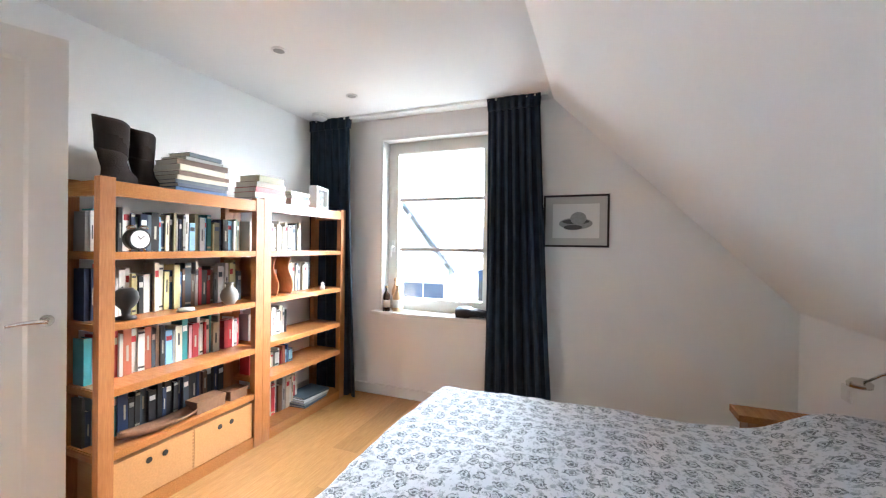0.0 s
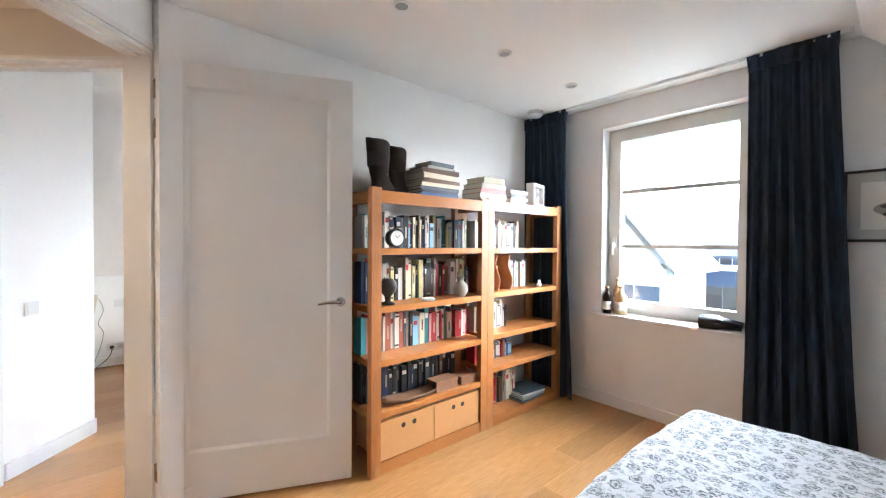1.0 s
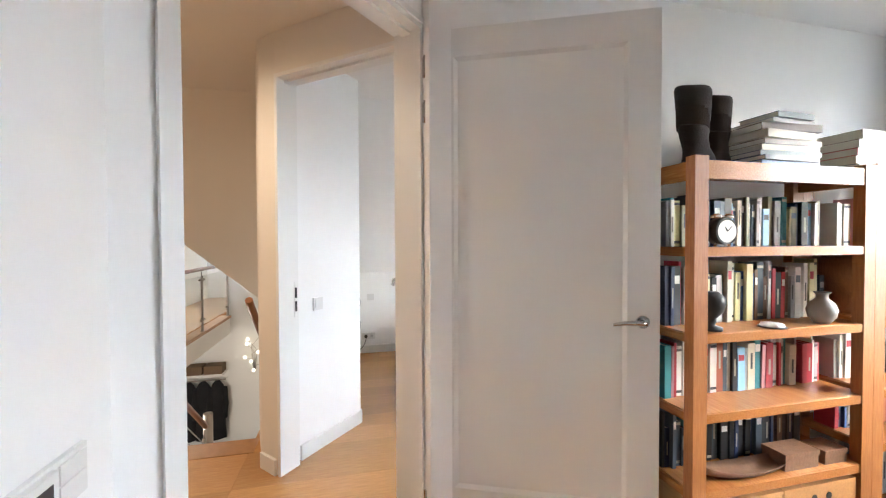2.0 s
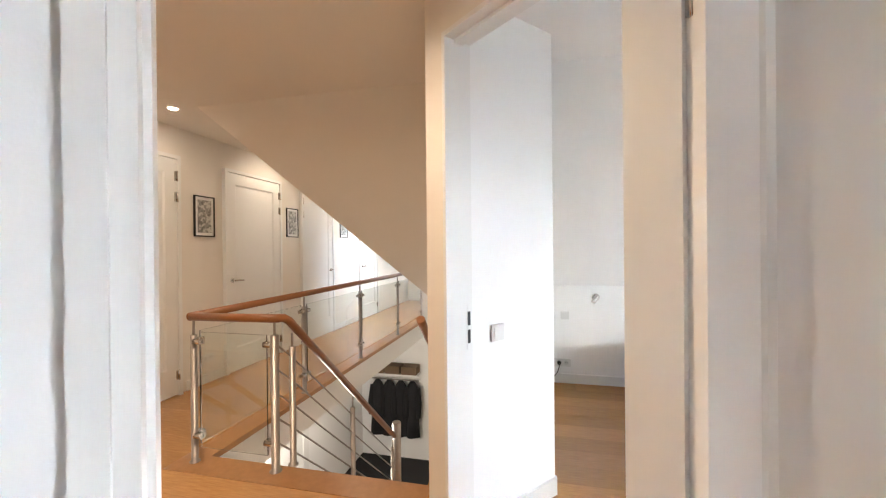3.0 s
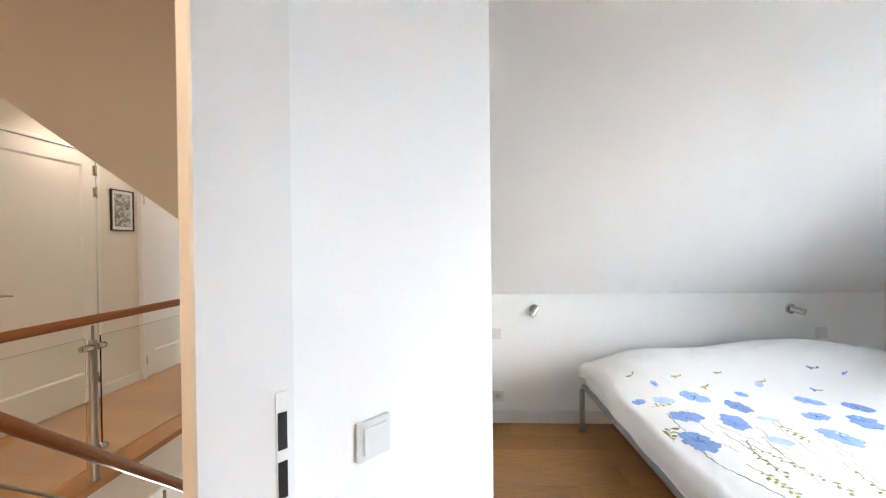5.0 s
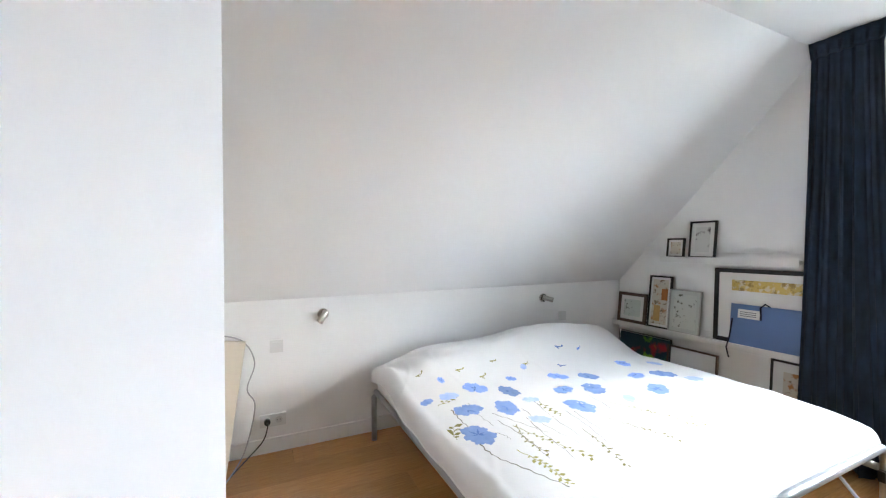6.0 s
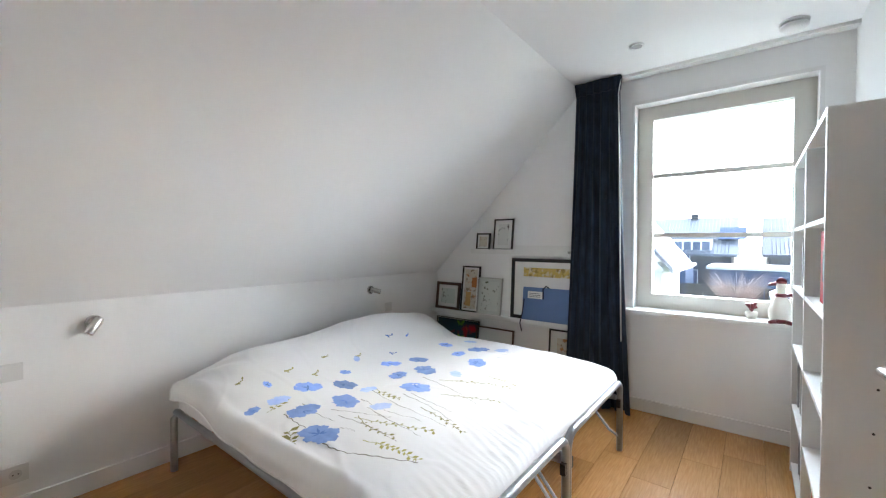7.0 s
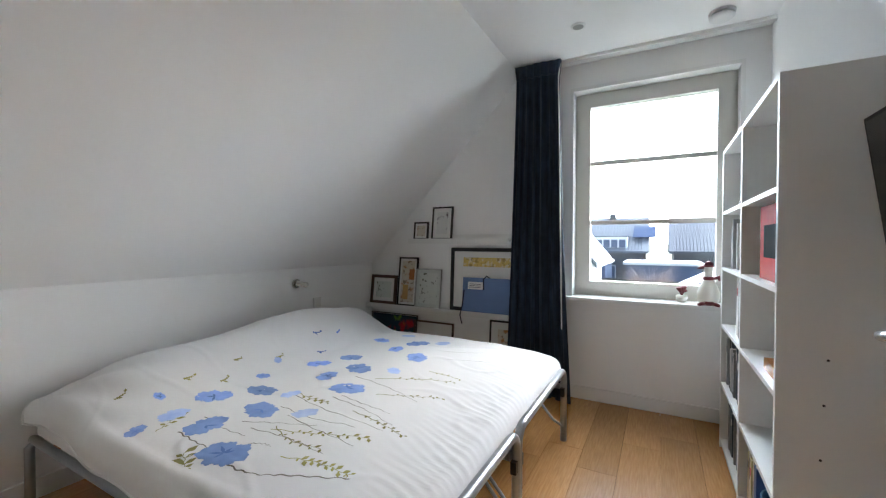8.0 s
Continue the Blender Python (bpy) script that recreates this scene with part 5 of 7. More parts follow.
    lathe(bm, [(0.04, 0), (0.045, 0.006), (0.04, 0.016), (0.015, 0.02)], 22)
    part("disc", bm, PLASTIC, p)
    bm = bmesh.new()
    lathe(bm, [(0.05, 0), (0.052, 0.003)], 22)
    part("coaster", bm, BLACK, p)
    # carved boxes and tray in the low compartment
    box_wood = material("carved_wood", (0.22, 0.11, 0.055), 0.6, grain=0.9, grain_scale=45, bump=0.6, bump_scale=70)
    for x, w, h in ((0.62, 0.19, 0.075), (0.82, 0.13, 0.062)):
        bx = thing("wooden_box", turn @ pose(x, 0.035, 0.376), "small carved wooden box with a lid", "box", "carved boxes")
        boxpart("body", -w / 2, w / 2, 0, 0.1, 0, h * 0.7, box_wood, bx, 0.003)
        boxpart("lid", -w / 2 - .003, w / 2 + .003, -0.003, 0.103, h * 0.71, h, box_wood, bx, 0.004)
    t = thing("wooden_tray", turn @ pose(0.36, 0.07, 0.376), "long narrow wooden bowl with tapered ends", "bowl")
    bm = bmesh.new()
    n = 16
    rows = []
    for i in range(n + 1):
        u = -1 + 2 * i / n
        w = 0.055 * (1 - u * u) ** 0.5 + 0.004
        z = 0.03 * u * u
        rows.append([bm.verts.new((u * 0.24, y * w, z + (0.032 if abs(y) == 1 else 0.006 + 0.02 * y * y))) for y in (-1, -0.5, 0, 0.5, 1)] + [bm.verts.new((u * 0.235, y * w * 0.9, z)) for y in (0.6, 0, -0.6)])
    for a, b in zip(rows, rows[1:]):
        for k in range(8):
            bm.faces.new((a[k], a[(k + 1) % 8], b[(k + 1) % 8], b[k])).smooth = True
    bm.faces.new(rows[0]), bm.faces.new(rows[-1][::-1])
    part("bowl", bm, box_wood, t)
    # small white figure on the second shelf
    f = bmesh.new()
    lathe(f, [(0.02, 0), (0.022, 0.02), (0.012, 0.035), (0.014, 0.05), (0.006, 0.06)], 14)
    fo = part("figurine", f, PLASTIC)
    fo.matrix_world = turn2 @ pose(0.70, 0.05, 1.021)
    tagged(fo, "tiny white ceramic figurine on the shelf", "figurine")
    # magazines
    for k in range(4):
        flat_book(turn2 @ pose(0.60 + 0.01 * k, 0.02 + 0.006 * k, 0.076 + k * 0.0165, 0, 0, 4 - 3 * k), 0.30, 0.22, 0.015, ["slate", "grey", "white", "slate"][k], "glossy magazine lying in a low stack", "magazine stack")
    # on top
    boot(turn @ pose(0.125, 0.13, 1.705, 0, 0, 20) @ Matrix.Scale(0.98, 4), "dark brown leather boot standing on the bookcase")
    boot(turn @ pose(0.285, 0.17, 1.705, 0, 0, 28) @ Matrix.Scale(0.93, 4), "dark brown leather boot beside its pair")
    z = 1.705
    for k, (w, d, th, key) in enumerate(((0.34, 0.23, 0.022, "blue"), (0.33, 0.22, 0.02, "navy"), (0.34, 0.23, 0.022, "slate"), (0.32, 0.22, 0.026, "cream"), (0.33, 0.22, 0.024, "brown"), (0.31, 0.22, 0.034, "cream"), (0.32, 0.21, 0.032, "brown"), (0.26, 0.2, 0.018, "grey"), (0.22, 0.17, 0.024, "slate"))):
        flat_book(turn @ pose(0.57 + rnd.uniform(-.012, .012), 0.05 + rnd.uniform(-.01, .01), z, 0, 0, rnd.uniform(-5, 5)), w, d, th, key, "large art book lying in a stack", "books on top")
        z += th + 0.001
    z = 1.713
    for k, (w, d, th, key) in enumerate(((0.30, 0.22, 0.022, "slate"), (0.29, 0.21, 0.038, "cream"), (0.28, 0.21, 0.034, "red"), (0.28, 0.2, 0.04, "brown"), (0.24, 0.19, 0.045, "olive"))):
        flat_book(turn2 @ pose(0.12 + rnd.uniform(-.012, .012), 0.06, z, 0, 0, rnd.uniform(-4, 4)), w, d, th, key, "hardback lying in a short stack", "books on top")
        z += th + 0.001
    z = 1.713
    for k in range(4):
        flat_book(turn2 @ pose(0.44 + rnd.uniform(-.01, .01), 0.07, z, 0, 0, rnd.uniform(-4, 4)), 0.21, 0.15, 0.028, ["cream", "pink", "slate", "cream"][k], "small paperback lying in a stack", "books on top")
        z += 0.029
    ph = thing("photo_frame", turn2 @ pose(0.73, 0.12, 1.713, 0, 0, 14), "white box picture frame standing on the bookcase", "photo frame")
    bm = bmesh.new()
    for q in ((-0.12, -0.092, -0.035, 0.035, 0, 0.2), (0.092, 0.12, -0.035, 0.035, 0, 0.2), (-0.092, 0.092, -0.035, 0.035, 0, 0.03), (-0.092, 0.092, -0.035, 0.035, 0.17, 0.2)):
        box(bm, *q)
    part("frame", bm, LACQUER, ph)
    boxpart("picture", -0.092, 0.092, 0.0, 0.004, 0.03, 0.17, ART_GREY, ph)
    # curtains, rail and ceiling fittings
    curtain(pose(-1.80, WIN - 0.17, CEILING - 0.004), 0.46, 0.58, CEILING - 0.022, 6, "navy velvet curtain gathered beside the window", 3, 0.05)
    curtain(pose(-0.04, WIN - 0.17, CEILING - 0.004), 0.41, 0.56, CEILING - 0.022, 7, "navy velvet curtain drawn back from the window", 5, 0.06)
    curtain_rail(-2.0, 0.22, 0.165)
    wd = thing("curtain_wand", pose(-1.605, WIN - 0.13, CEILING - 0.03), "white curtain draw rod hanging beside the drape", "curtain rod")
    bm = bmesh.new()
    tube(bm, [(0, 0, 0), (0.0, 0, -0.3), (0.02, 0, -1.05)], 0.005, 8)
    part("rod", bm, PLASTIC, wd)
    smoke_detector(-1.80, 3.30)
    for x, y in ((-1.245, 2.22), (-1.25, 3.0), (-1.255, 1.44)):
        downlight(x, y, SPOTGREY, "small unlit downlight in the bedroom ceiling")
    # framed drawing: a bowl with a rounded shape in it
    pic = picture("framed_drawing", pose(0.432, WIN - 0.002, 1.415), 0.49, 0.41, "black-framed grey drawing of a bowl", FRAMEBLACK, 0.055, MOUNT, 0.022, 0.016, material("grey_mount", (0.50, 0.49, 0.46), 0.7))
    g1, g2 = material("pencil_grey", (0.10, 0.10, 0.10), 0.7, grain=0.8, grain_scale=60), material("pencil_light", (0.36, 0.36, 0.35), 0.7, grain=0.8, grain_scale=60)
    for nm, cx, cz, rx, rz, mt, dy in (("bowl_shape", 0.0, 0.185, 0.125, 0.045, g2, -0.0140), ("bowl_inside", 0.0, 0.20, 0.10, 0.02, g1, -0.0145), ("round_shape", 0.02, 0.225, 0.06, 0.05, g2, -0.0150), ("round_shape", -0.02, 0.155, 0.07, 0.02, g1, -0.0150)):
        bm = bmesh.new()
        vs = [bm.verts.new((cx + rx * math.cos(a), dy, cz + rz * math.sin(a))) for a in (2 * math.pi * k / 28 for k in range(28))]
        bm.faces.new(vs)
        part(nm, bm, mt, pic)
    # things on the sill
    for x, y, r, h, nm, mt in ((-1.235, 3.575, 0.034, 0.23, "bottle", material("dark_bottle", (0.03, 0.018, 0.012), 0.12)), (-1.13, 3.605, 0.050, 0.24, "bottle", material("honey_bottle", (0.58, 0.38, 0.20), 0.4)), (-1.19, 3.665, 0.036, 0.30, "bottle", material("amber_bottle", (0.46, 0.30, 0.15), 0.3))):
        b = thing(nm, pose(x, y, W_LOW), "small bottle with a stopper on the window sill", "bottle", "bottles on the sill")
        bm = bmesh.new()
        lathe(bm, [(r, 0), (r, h * 0.62), (r * 0.6, h * 0.74), (r * 0.34, h * 0.8), (r * 0.34, h * 0.92)], 20)
        part("body", bm, mt, b)
        bm = bmesh.new()
        lathe(bm, [(r * 0.42, h * 0.92), (r * 0.42, h)], 14)
        part("stopper", bm, material("cork", (0.42, 0.27, 0.13), 0.8), b)
        bm = bmesh.new()
        lathe(bm, [(r * 1.01, h * 0.15), (r * 1.01, h * 0.45)], 20)
        part("label", bm, MOUNT, b)
    bn = thing("binoculars", pose(-0.40, 3.575, W_LOW, 0, 0, 8) @ Matrix.Scale(1.3, 4), "black binoculars lying on the window sill", "binoculars")
    for s in (-1, 1):
        bm = bmesh.new()
        tube(bm, [(-0.10, s * 0.035, 0.033), (-0.02, s * 0.035, 0.036), (0.0, s * 0.032, 0.034), (0.09, s * 0.028, 0.026)], [0.032, 0.034, 0.026, 0.02], 16)
        part("barrel", bm, BLACK, bn)
    boxpart("bridge", -0.04, 0.03, -0.02, 0.02, 0.03, 0.05, BLACK, bn, 0.006)
    # bed
    bed = thing("bed", pose(0.78, 1.60, 0), "double bed under a grey floral duvet", "bed")
    lx0, lx1, ly0, ly1 = -1.0, 1.04, -0.86, 0.86
    boxpart("bed_frame", lx0 + .06, lx1, ly0 + .03, ly1 - .03, 0.16, 0.30, PINE_LONG, bed, 0.008)
    for x in (lx0 + .1, lx1 - .1):
        for y in (ly0 + .08, ly1 - .08):
            boxpart("leg", x - .035, x + .035, y - .035, y + .035, 0, 0.16, PINE, bed, 0.005)
    boxpart("mattress", lx0 + .05, lx1 - .02, ly0 + .03, ly1 - .03, 0.30, 0.50, MOUNT, bed, 0.04)
    boxpart("headboard", lx1, lx1 + .03, ly0, ly1, 0.0, 0.75, PINE_LONG, bed, 0.006)

    def top(x, y):
        z = 0.622 + 0.012 * math.sin(2 * x) + 0.012 * math.sin(3.1 * y + 1)
        k = min(max((x - 0.42) / 0.3, 0), 1)
        z += 0.10 * k * k * (3 - 2 * k) * (0.82 + 0.18 * math.cos(7 * y))
        return z - 0.05 * max(0, min(1, (0.42 - abs(x - 0.36)) / 0.2)) * 0.35
    cloth = floral()
    sheet, hem = duvet_mesh(lx0 + 0.03, lx1 - 0.03, ly0 + .02, ly1 - .02, top, 0.36, 80, 70, (1, 0, 1, 1))
    qd = tagged(part("duvet", sheet, cloth), "white duvet printed with grey blossoms spread over the bed", "duvet")
    qd.location = (0.78, 1.60, 0)
    part("hem", hem, cloth, qd)
    # narrow bedside shelf beyond the bed
    nt = thing("bedside_shelf", pose(1.55, 2.57, 0.0), "narrow honey pine bedside shelf beside the bed", "bedside shelf")
    boxpart("top", -0.34, 0.31, -0.07, 0.07, 0.625, 0.655, PINE_LONG, nt, 0.005)
    boxpart("apron", -0.30, 0.30, 0.04, 0.06, 0.46, 0.625, PINE_LONG, nt, 0.003)
    for x in (-0.28, 0.28):
        boxpart("leg", x - .02, x + .02, -0.05, 0.05, 0, 0.625, PINE, nt, 0.003)
    # reading lamp on the knee wall
    rl = thing("reading_lamp", pose(KNEE1, 2.50, 0.92), "slim silver reading lamp on the knee wall", "wall lamp")
    bm = bmesh.new()
    tube(bm, [(0, 0, 0), (-0.015, 0, 0)], 0.035, 18)
    part("rose", bm, CHROME, rl)
    bm = bmesh.new()
    tube(bm, [(-0.015, 0, 0), (-0.05, 0.04, 0.0), (-0.07, 0.14, -0.05), (-0.09, 0.24, -0.12)], 0.006, 8)
    part("arm", bm, CHROME, rl)
    bm = bmesh.new()
    lathe(bm, [(0.045, -0.145), (0.047, -0.125), (0.03, -0.108), (0.01, -0.105)], 20, (-0.09, 0.26, 0))
    part("head", bm, CHROME, rl)
    switch(pose(KNEE1 - 0.001, 3.05, 0.66, 0, 0, -90), "white light switch on the knee wall")
    # thermostat by the door
    th = thing("thermostat", pose(-1.08, BACK1 + 0.001, 0.975, 0, 0, 180), "white room thermostat and switch plate", "thermostat")
    boxpart("plate", -0.085, 0.085, -0.010, 0, -0.045, 0.045, PLASTIC, th, 0.004)
    boxpart("control", -0.08, -0.008, -0.022, -0.0105, -0.04, 0.04, PLASTIC, th, 0.004)
    boxpart("display", -0.066, -0.022, -0.0235, -0.0225, -0.004, 0.024, BLACK, th)
    for z0 in (-0.035, 0.002):
        boxpart("rocker", 0.010, 0.078, -0.014, -0.0105, z0, z0 + 0.034, PLASTIC, th, 0.002)


front_bedroom()


# ---------------------------------------------------------------- second bedroom
TUBE = material("grey_enamelled_tube", (0.36, 0.37, 0.39), 0.32, 0.75)
COTTON = material("white_cotton", (0.79, 0.79, 0.79), 0.9, stains=0.05, stain_scale=5, bump=0.35, bump_scale=16, sheen=0.2)
PETAL = material("printed_blue_petal", (0.30, 0.45, 0.84), 0.9, second=(0.19, 0.31, 0.67), grain=0.7, grain_scale=16, spread=0.3)
PALE = material("printed_pale_petal", (0.38, 0.52, 0.82), 0.9, second=(0.6, 0.7, 0.9), grain=0.9, grain_scale=20, spread=0.12)
VEIN = material("printed_deep_blue", (0.14, 0.26, 0.64), 0.9, grain=0.6, grain_scale=30, spread=0.25)
TWIG = material("printed_brown_stem", (0.20, 0.18, 0.15), 0.9, grain=0.5, grain_scale=40)
STEM = material("printed_olive_stem", (0.33, 0.31, 0.10), 0.9, grain=0.5, grain_scale=40, spread=0.3)


def second_bed():
    bx, by = -4.19, 1.96
    x0, x1, y0, y1 = -0.98, 0.90, -0.93, 0.90     # quilt top, in the bed's own axes
    for s, (ya, yb) in enumerate(((-0.93, -0.02), (0.0, 0.90))):
        f = thing("folding_bed", pose(bx, by, 0), "grey tubular steel folding bed frame", "bed", "folding beds pushed together")
        r = 0.019
        fx = 0.965

        def bar(name, pts, rr=r, mt=TUBE):
            bm = bmesh.new()
            tube(bm, pts, rr, 12)
            part(name, bm, mt, f)
        # foot end: a hoop with rounded corners
        c = 0.07
        hoop = [(fx, ya, 0.0), (fx, ya, 0.37)]
        hoop += [(fx, ya + c * (1 - math.cos(a)), 0.37 + c * math.sin(a)) for a in (math.pi / 8 * k for k in range(1, 5))]
        hoop += [(fx, yb - c * (1 - math.cos(a)), 0.37 + c * math.sin(a)) for a in (math.pi / 8 * k for k in range(4, 0, -1))]
        hoop += [(fx, yb, 0.37), (fx, yb, 0.0)]
        bar("foot_hoop", hoop)
        hx = -0.98
        hoop = [(hx, ya, 0.0), (hx, ya, 0.30), (hx, ya + 0.05, 0.345), (hx, yb - 0.05, 0.345), (hx, yb, 0.30), (hx, yb, 0.0)]
        bar("head_hoop", hoop)
        for y in (ya + 0.012, yb - 0.012):
            bar("side_rail", [(hx, y, 0.335), (fx - 0.02, y, 0.335)], 0.017)
            bar("brace", [(fx, y, 0.09), (fx - 0.06, y, 0.12), (fx - 0.22, y, 0.30), (fx - 0.26, y, 0.33)], 0.008)
            bm = bmesh.new()
            box(bm, fx - 0.012, fx + 0.012, y - 0.028, y + 0.028, 0.28, 0.33)
            part("lock_catch", bm, BLACK, f)
        for k in range(7):
            x = hx + 0.2 + k * 0.26
            boxpart("slat", x, x + 0.055, ya + 0.02, yb - 0.02, 0.345, 0.355, PINE, f)
        m = thing("mattress", pose(bx, by, 0), "white mattress on the folding bed", "mattress", "mattresses on the folding beds")
        boxpart("core", hx + 0.02, fx - 0.07, ya + 0.02, yb - 0.02, 0.357, 0.47, COTTON, m, 0.03)

    def top(x, y):
        z = 0.535 + 0.01 * math.sin(2.1 * x + 1) + 0.012 * math.sin(2.7 * y)
        k = min(max((-0.25 - x) / 0.45, 0), 1)
        k = k * k * (3 - 2 * k)
        z += 0.20 * k * (0.70 + 0.30 * math.exp(-((y - 0.40) / 0.34) ** 2)) * (1 - 0.25 * max(0, (-0.75 - x) / 0.2))
        e = min(max((x - 0.45) / 0.45, 0), 1)
        z -= 0.035 * e * e
        s = min(max((-0.45 - y) / 0.42, 0), 1)
        z -= 0.10 * s * s * (0.35 + 0.65 * k)
        g = min(max((x - 0.55) / 0.3, 0), 1)
        return z + 0.0018 * g * max(0, 1 - 3 * abs(noise.noise(Vector((x * 5, y * 11, 2.2)))))
    sheet, hem = duvet_mesh(x0 + 0.05, x1 - 0.03, y0 + 0.05, y1 - 0.04, top, 0.17, 200, 200, (0.3, 0.75, 0.86, 1), 0.006, smooth_quilt)
    q = tagged(part("duvet", sheet, COTTON), "white duvet printed with blue flowers and thin stems", "duvet")
    q.location = (bx, by, 0)
    part("hem", hem, COTTON, q)
    rnd = random.Random(12)

    def lift(x, y):
        return top(x, y) + smooth_quilt(x, y) + 0.0016

    def flower(wx, wy, size, mat):
        x, y = wx - bx, wy - by
        bm = bmesh.new()
        turn = rnd.uniform(0, 6.28)
        n = 56
        rings = []
        for f in (0.0, 0.35, 0.7, 1.0):
            ring = []
            for k in range(n):
                a = 2 * math.pi * k / n
                rr = size * f * (0.80 + 0.13 * abs(math.cos(2.5 * a + turn)) ** 0.6 + 0.17 * math.sin(2 * a + 2 * turn) + 0.07 * math.sin(7 * a + turn) + 0.05 * math.sin(17 * a + 3 * turn))
                px, py = x + rr * math.cos(a), y + rr * 0.86 * math.sin(a)
                px, py = min(max(px, x0 + 0.055), x1 - 0.04), min(max(py, y0 + 0.052), y1 - 0.042)
                ring.append(bm.verts.new((px, py, lift(px, py))))
            rings.append(ring)
        for a, b in zip(rings, rings[1:]):
            for k in range(n):
                bm.faces.new((a[k], a[(k + 1) % n], b[(k + 1) % n], b[k])).smooth = True
        bmesh.ops.remove_doubles(bm, verts=rings[0], dist=1e-5)
        part("printed_flower", bm, mat, q)
        if mat is PALE:
            return
        # darker veins fanning out from the heart
        bm = bmesh.new()
        for k in range(rnd.choice([2, 3, 3, 5])):
            a = turn + k * 1.1 + rnd.uniform(-0.4, 0.4)
            l = size * rnd.uniform(0.35, 0.75)
            pts = []
            for u, wd in ((0.05, 0.03), (0.5, 0.07), (1.0, 0.01)):
                ex, ey = x + l * u * math.cos(a), y + l * u * 0.82 * math.sin(a)
                ox, oy = -math.sin(a) * wd * size, math.cos(a) * wd * size
                pts.append([bm.verts.new((min(max(ex + g * ox, x0 + 0.055), x1 - 0.04), min(max(ey + g * oy, y0 + 0.052), y1 - 0.042), 0)) for g in (-1, 1)])
            for v in (v for pr in pts for v in pr):
                v.co.z = lift(v.co.x, v.co.y) + 0.0006
            for pa, pb in zip(pts, pts[1:]):
                bm.faces.new((pa[0], pb[0], pb[1], pa[1])).smooth = True
        part("printed_vein", bm, VEIN, q)

    def on_quilt(v):
        v.co.x, v.co.y = min(max(v.co.x, x0 + 0.06), x1 - 0.05), min(max(v.co.y, y0 + 0.055), y1 - 0.05)
        v.co.z = lift(v.co.x, v.co.y) - 0.0004

    def stem(p, e, wide, mat, leaves=0, leaf=0.016):
        """A thin curved stem from p to e, with small pointed leaves on alternate sides of its outer part."""
        bm = bmesh.new()
        a, b = Vector((p[0] - bx, p[1] - by)), Vector((e[0] - bx, e[1] - by))
        d = b - a
        side = Vector((-d.y, d.x))
        bow = rnd.uniform(-0.10, 0.10)
        n = 20
        line = [a + d * (i / n) + side * bow * math.sin(math.pi * i / n) + side.normalized() * 0.003 * math.sin(i * 1.3 + bow * 40) for i in range(n + 1)]
        w = side.normalized()
        left = [bm.verts.new((*(q + w * wide * (1 - 0.5 * i / n)), 0)) for i, q in enumerate(line)]
        right = [bm.verts.new((*(q - w * wide * (1 - 0.5 * i / n)), 0)) for i, q in enumerate(line)]
        for i in range(n):
            bm.faces.new((left[i], right[i], right[i + 1], left[i + 1])).smooth = True
        u = d.normalized()
        for k in range(leaves):
            f = 0.25 + 0.75 * k / max(1, leaves - 1)
            q = line[round(f * n)]
            s2 = 1 if k % 2 else -1
            l = leaf * rnd.uniform(0.6, 1.25)
            o = (u * rnd.uniform(0.2, 0.8) + w * s2 * rnd.uniform(0.5, 1.0)).normalized()
            c = Vector((-o.y, o.x)) * l * 0.28
            pts = [q, q + o * l * 0.5 + c, q + o * l, q + o * l * 0.5 - c]
            bm.faces.new([bm.verts.new((*r, 0)) for r in pts])
        for v in bm.verts:
            on_quilt(v)
        part("printed_stem", bm, mat, q_thing)
    q_thing = q
    blossoms = ((-4.45, 1.43, 75, 0), (-4.33, 1.58, 71, 0), (-4.23, 1.26, 78, 0), (-4.15, 1.44, 82, 0), (-3.99, 1.18, 90, 0), (-4.44, 1.12, 42, 0), (-3.96, 1.50, 52, 1), (-4.19, 1.85, 60, 0),
                (-4.38, 1.98, 64, 0), (-3.98, 1.77, 80, 0), (-4.11, 2.00, 80, 0), (-4.28, 2.13, 62, 0), (-4.14, 2.38, 58, 0), (-4.35, 2.51, 56, 0), (-4.08, 2.54, 75, 0), (-3.93, 2.29, 76, 0),
                (-4.48, 1.70, 34, 0), (-3.92, 2.05, 44, 1), (-4.17, 1.61, 46, 1), (-4.60, 1.28, 26, 0), (-4.43, 1.25, 58, 1), (-3.94, 2.62, 53, 1), (-4.25, 2.69, 47, 1), (-4.57, 1.86, 27, 1))
    for x, y, r, light in blossoms:
        flower(x, y, r * 0.00102, PALE if light else PETAL)
    # long brown stems drifting towards the foot end
    for p, e in (((-4.28, 1.19), (-4.07, 1.18)), ((-3.93, 1.15), (-3.73, 1.17)), ((-3.73, 1.17), (-3.52, 1.27)), ((-4.15, 1.61), (-3.60, 1.54)), ((-3.96, 1.25), (-3.87, 1.27)),
                 ((-4.05, 1.32), (-3.67, 1.31)), ((-4.13, 1.34), (-3.83, 1.44)), ((-3.98, 1.67), (-3.60, 1.59)), ((-3.89, 2.46), (-3.61, 2.59)), ((-3.76, 2.34), (-3.54, 2.43)), ((-4.05, 1.90), (-3.62, 1.80)), ((-4.00, 1.45), (-3.62, 1.40)), ((-4.10, 1.50), (-3.70, 1.50)), ((-3.95, 1.70), (-3.66, 1.66)), ((-4.30, 1.30), (-4.02, 1.28))):
        stem(p, e, 0.0028 if p[1] < 1.2 else 0.0016, TWIG)
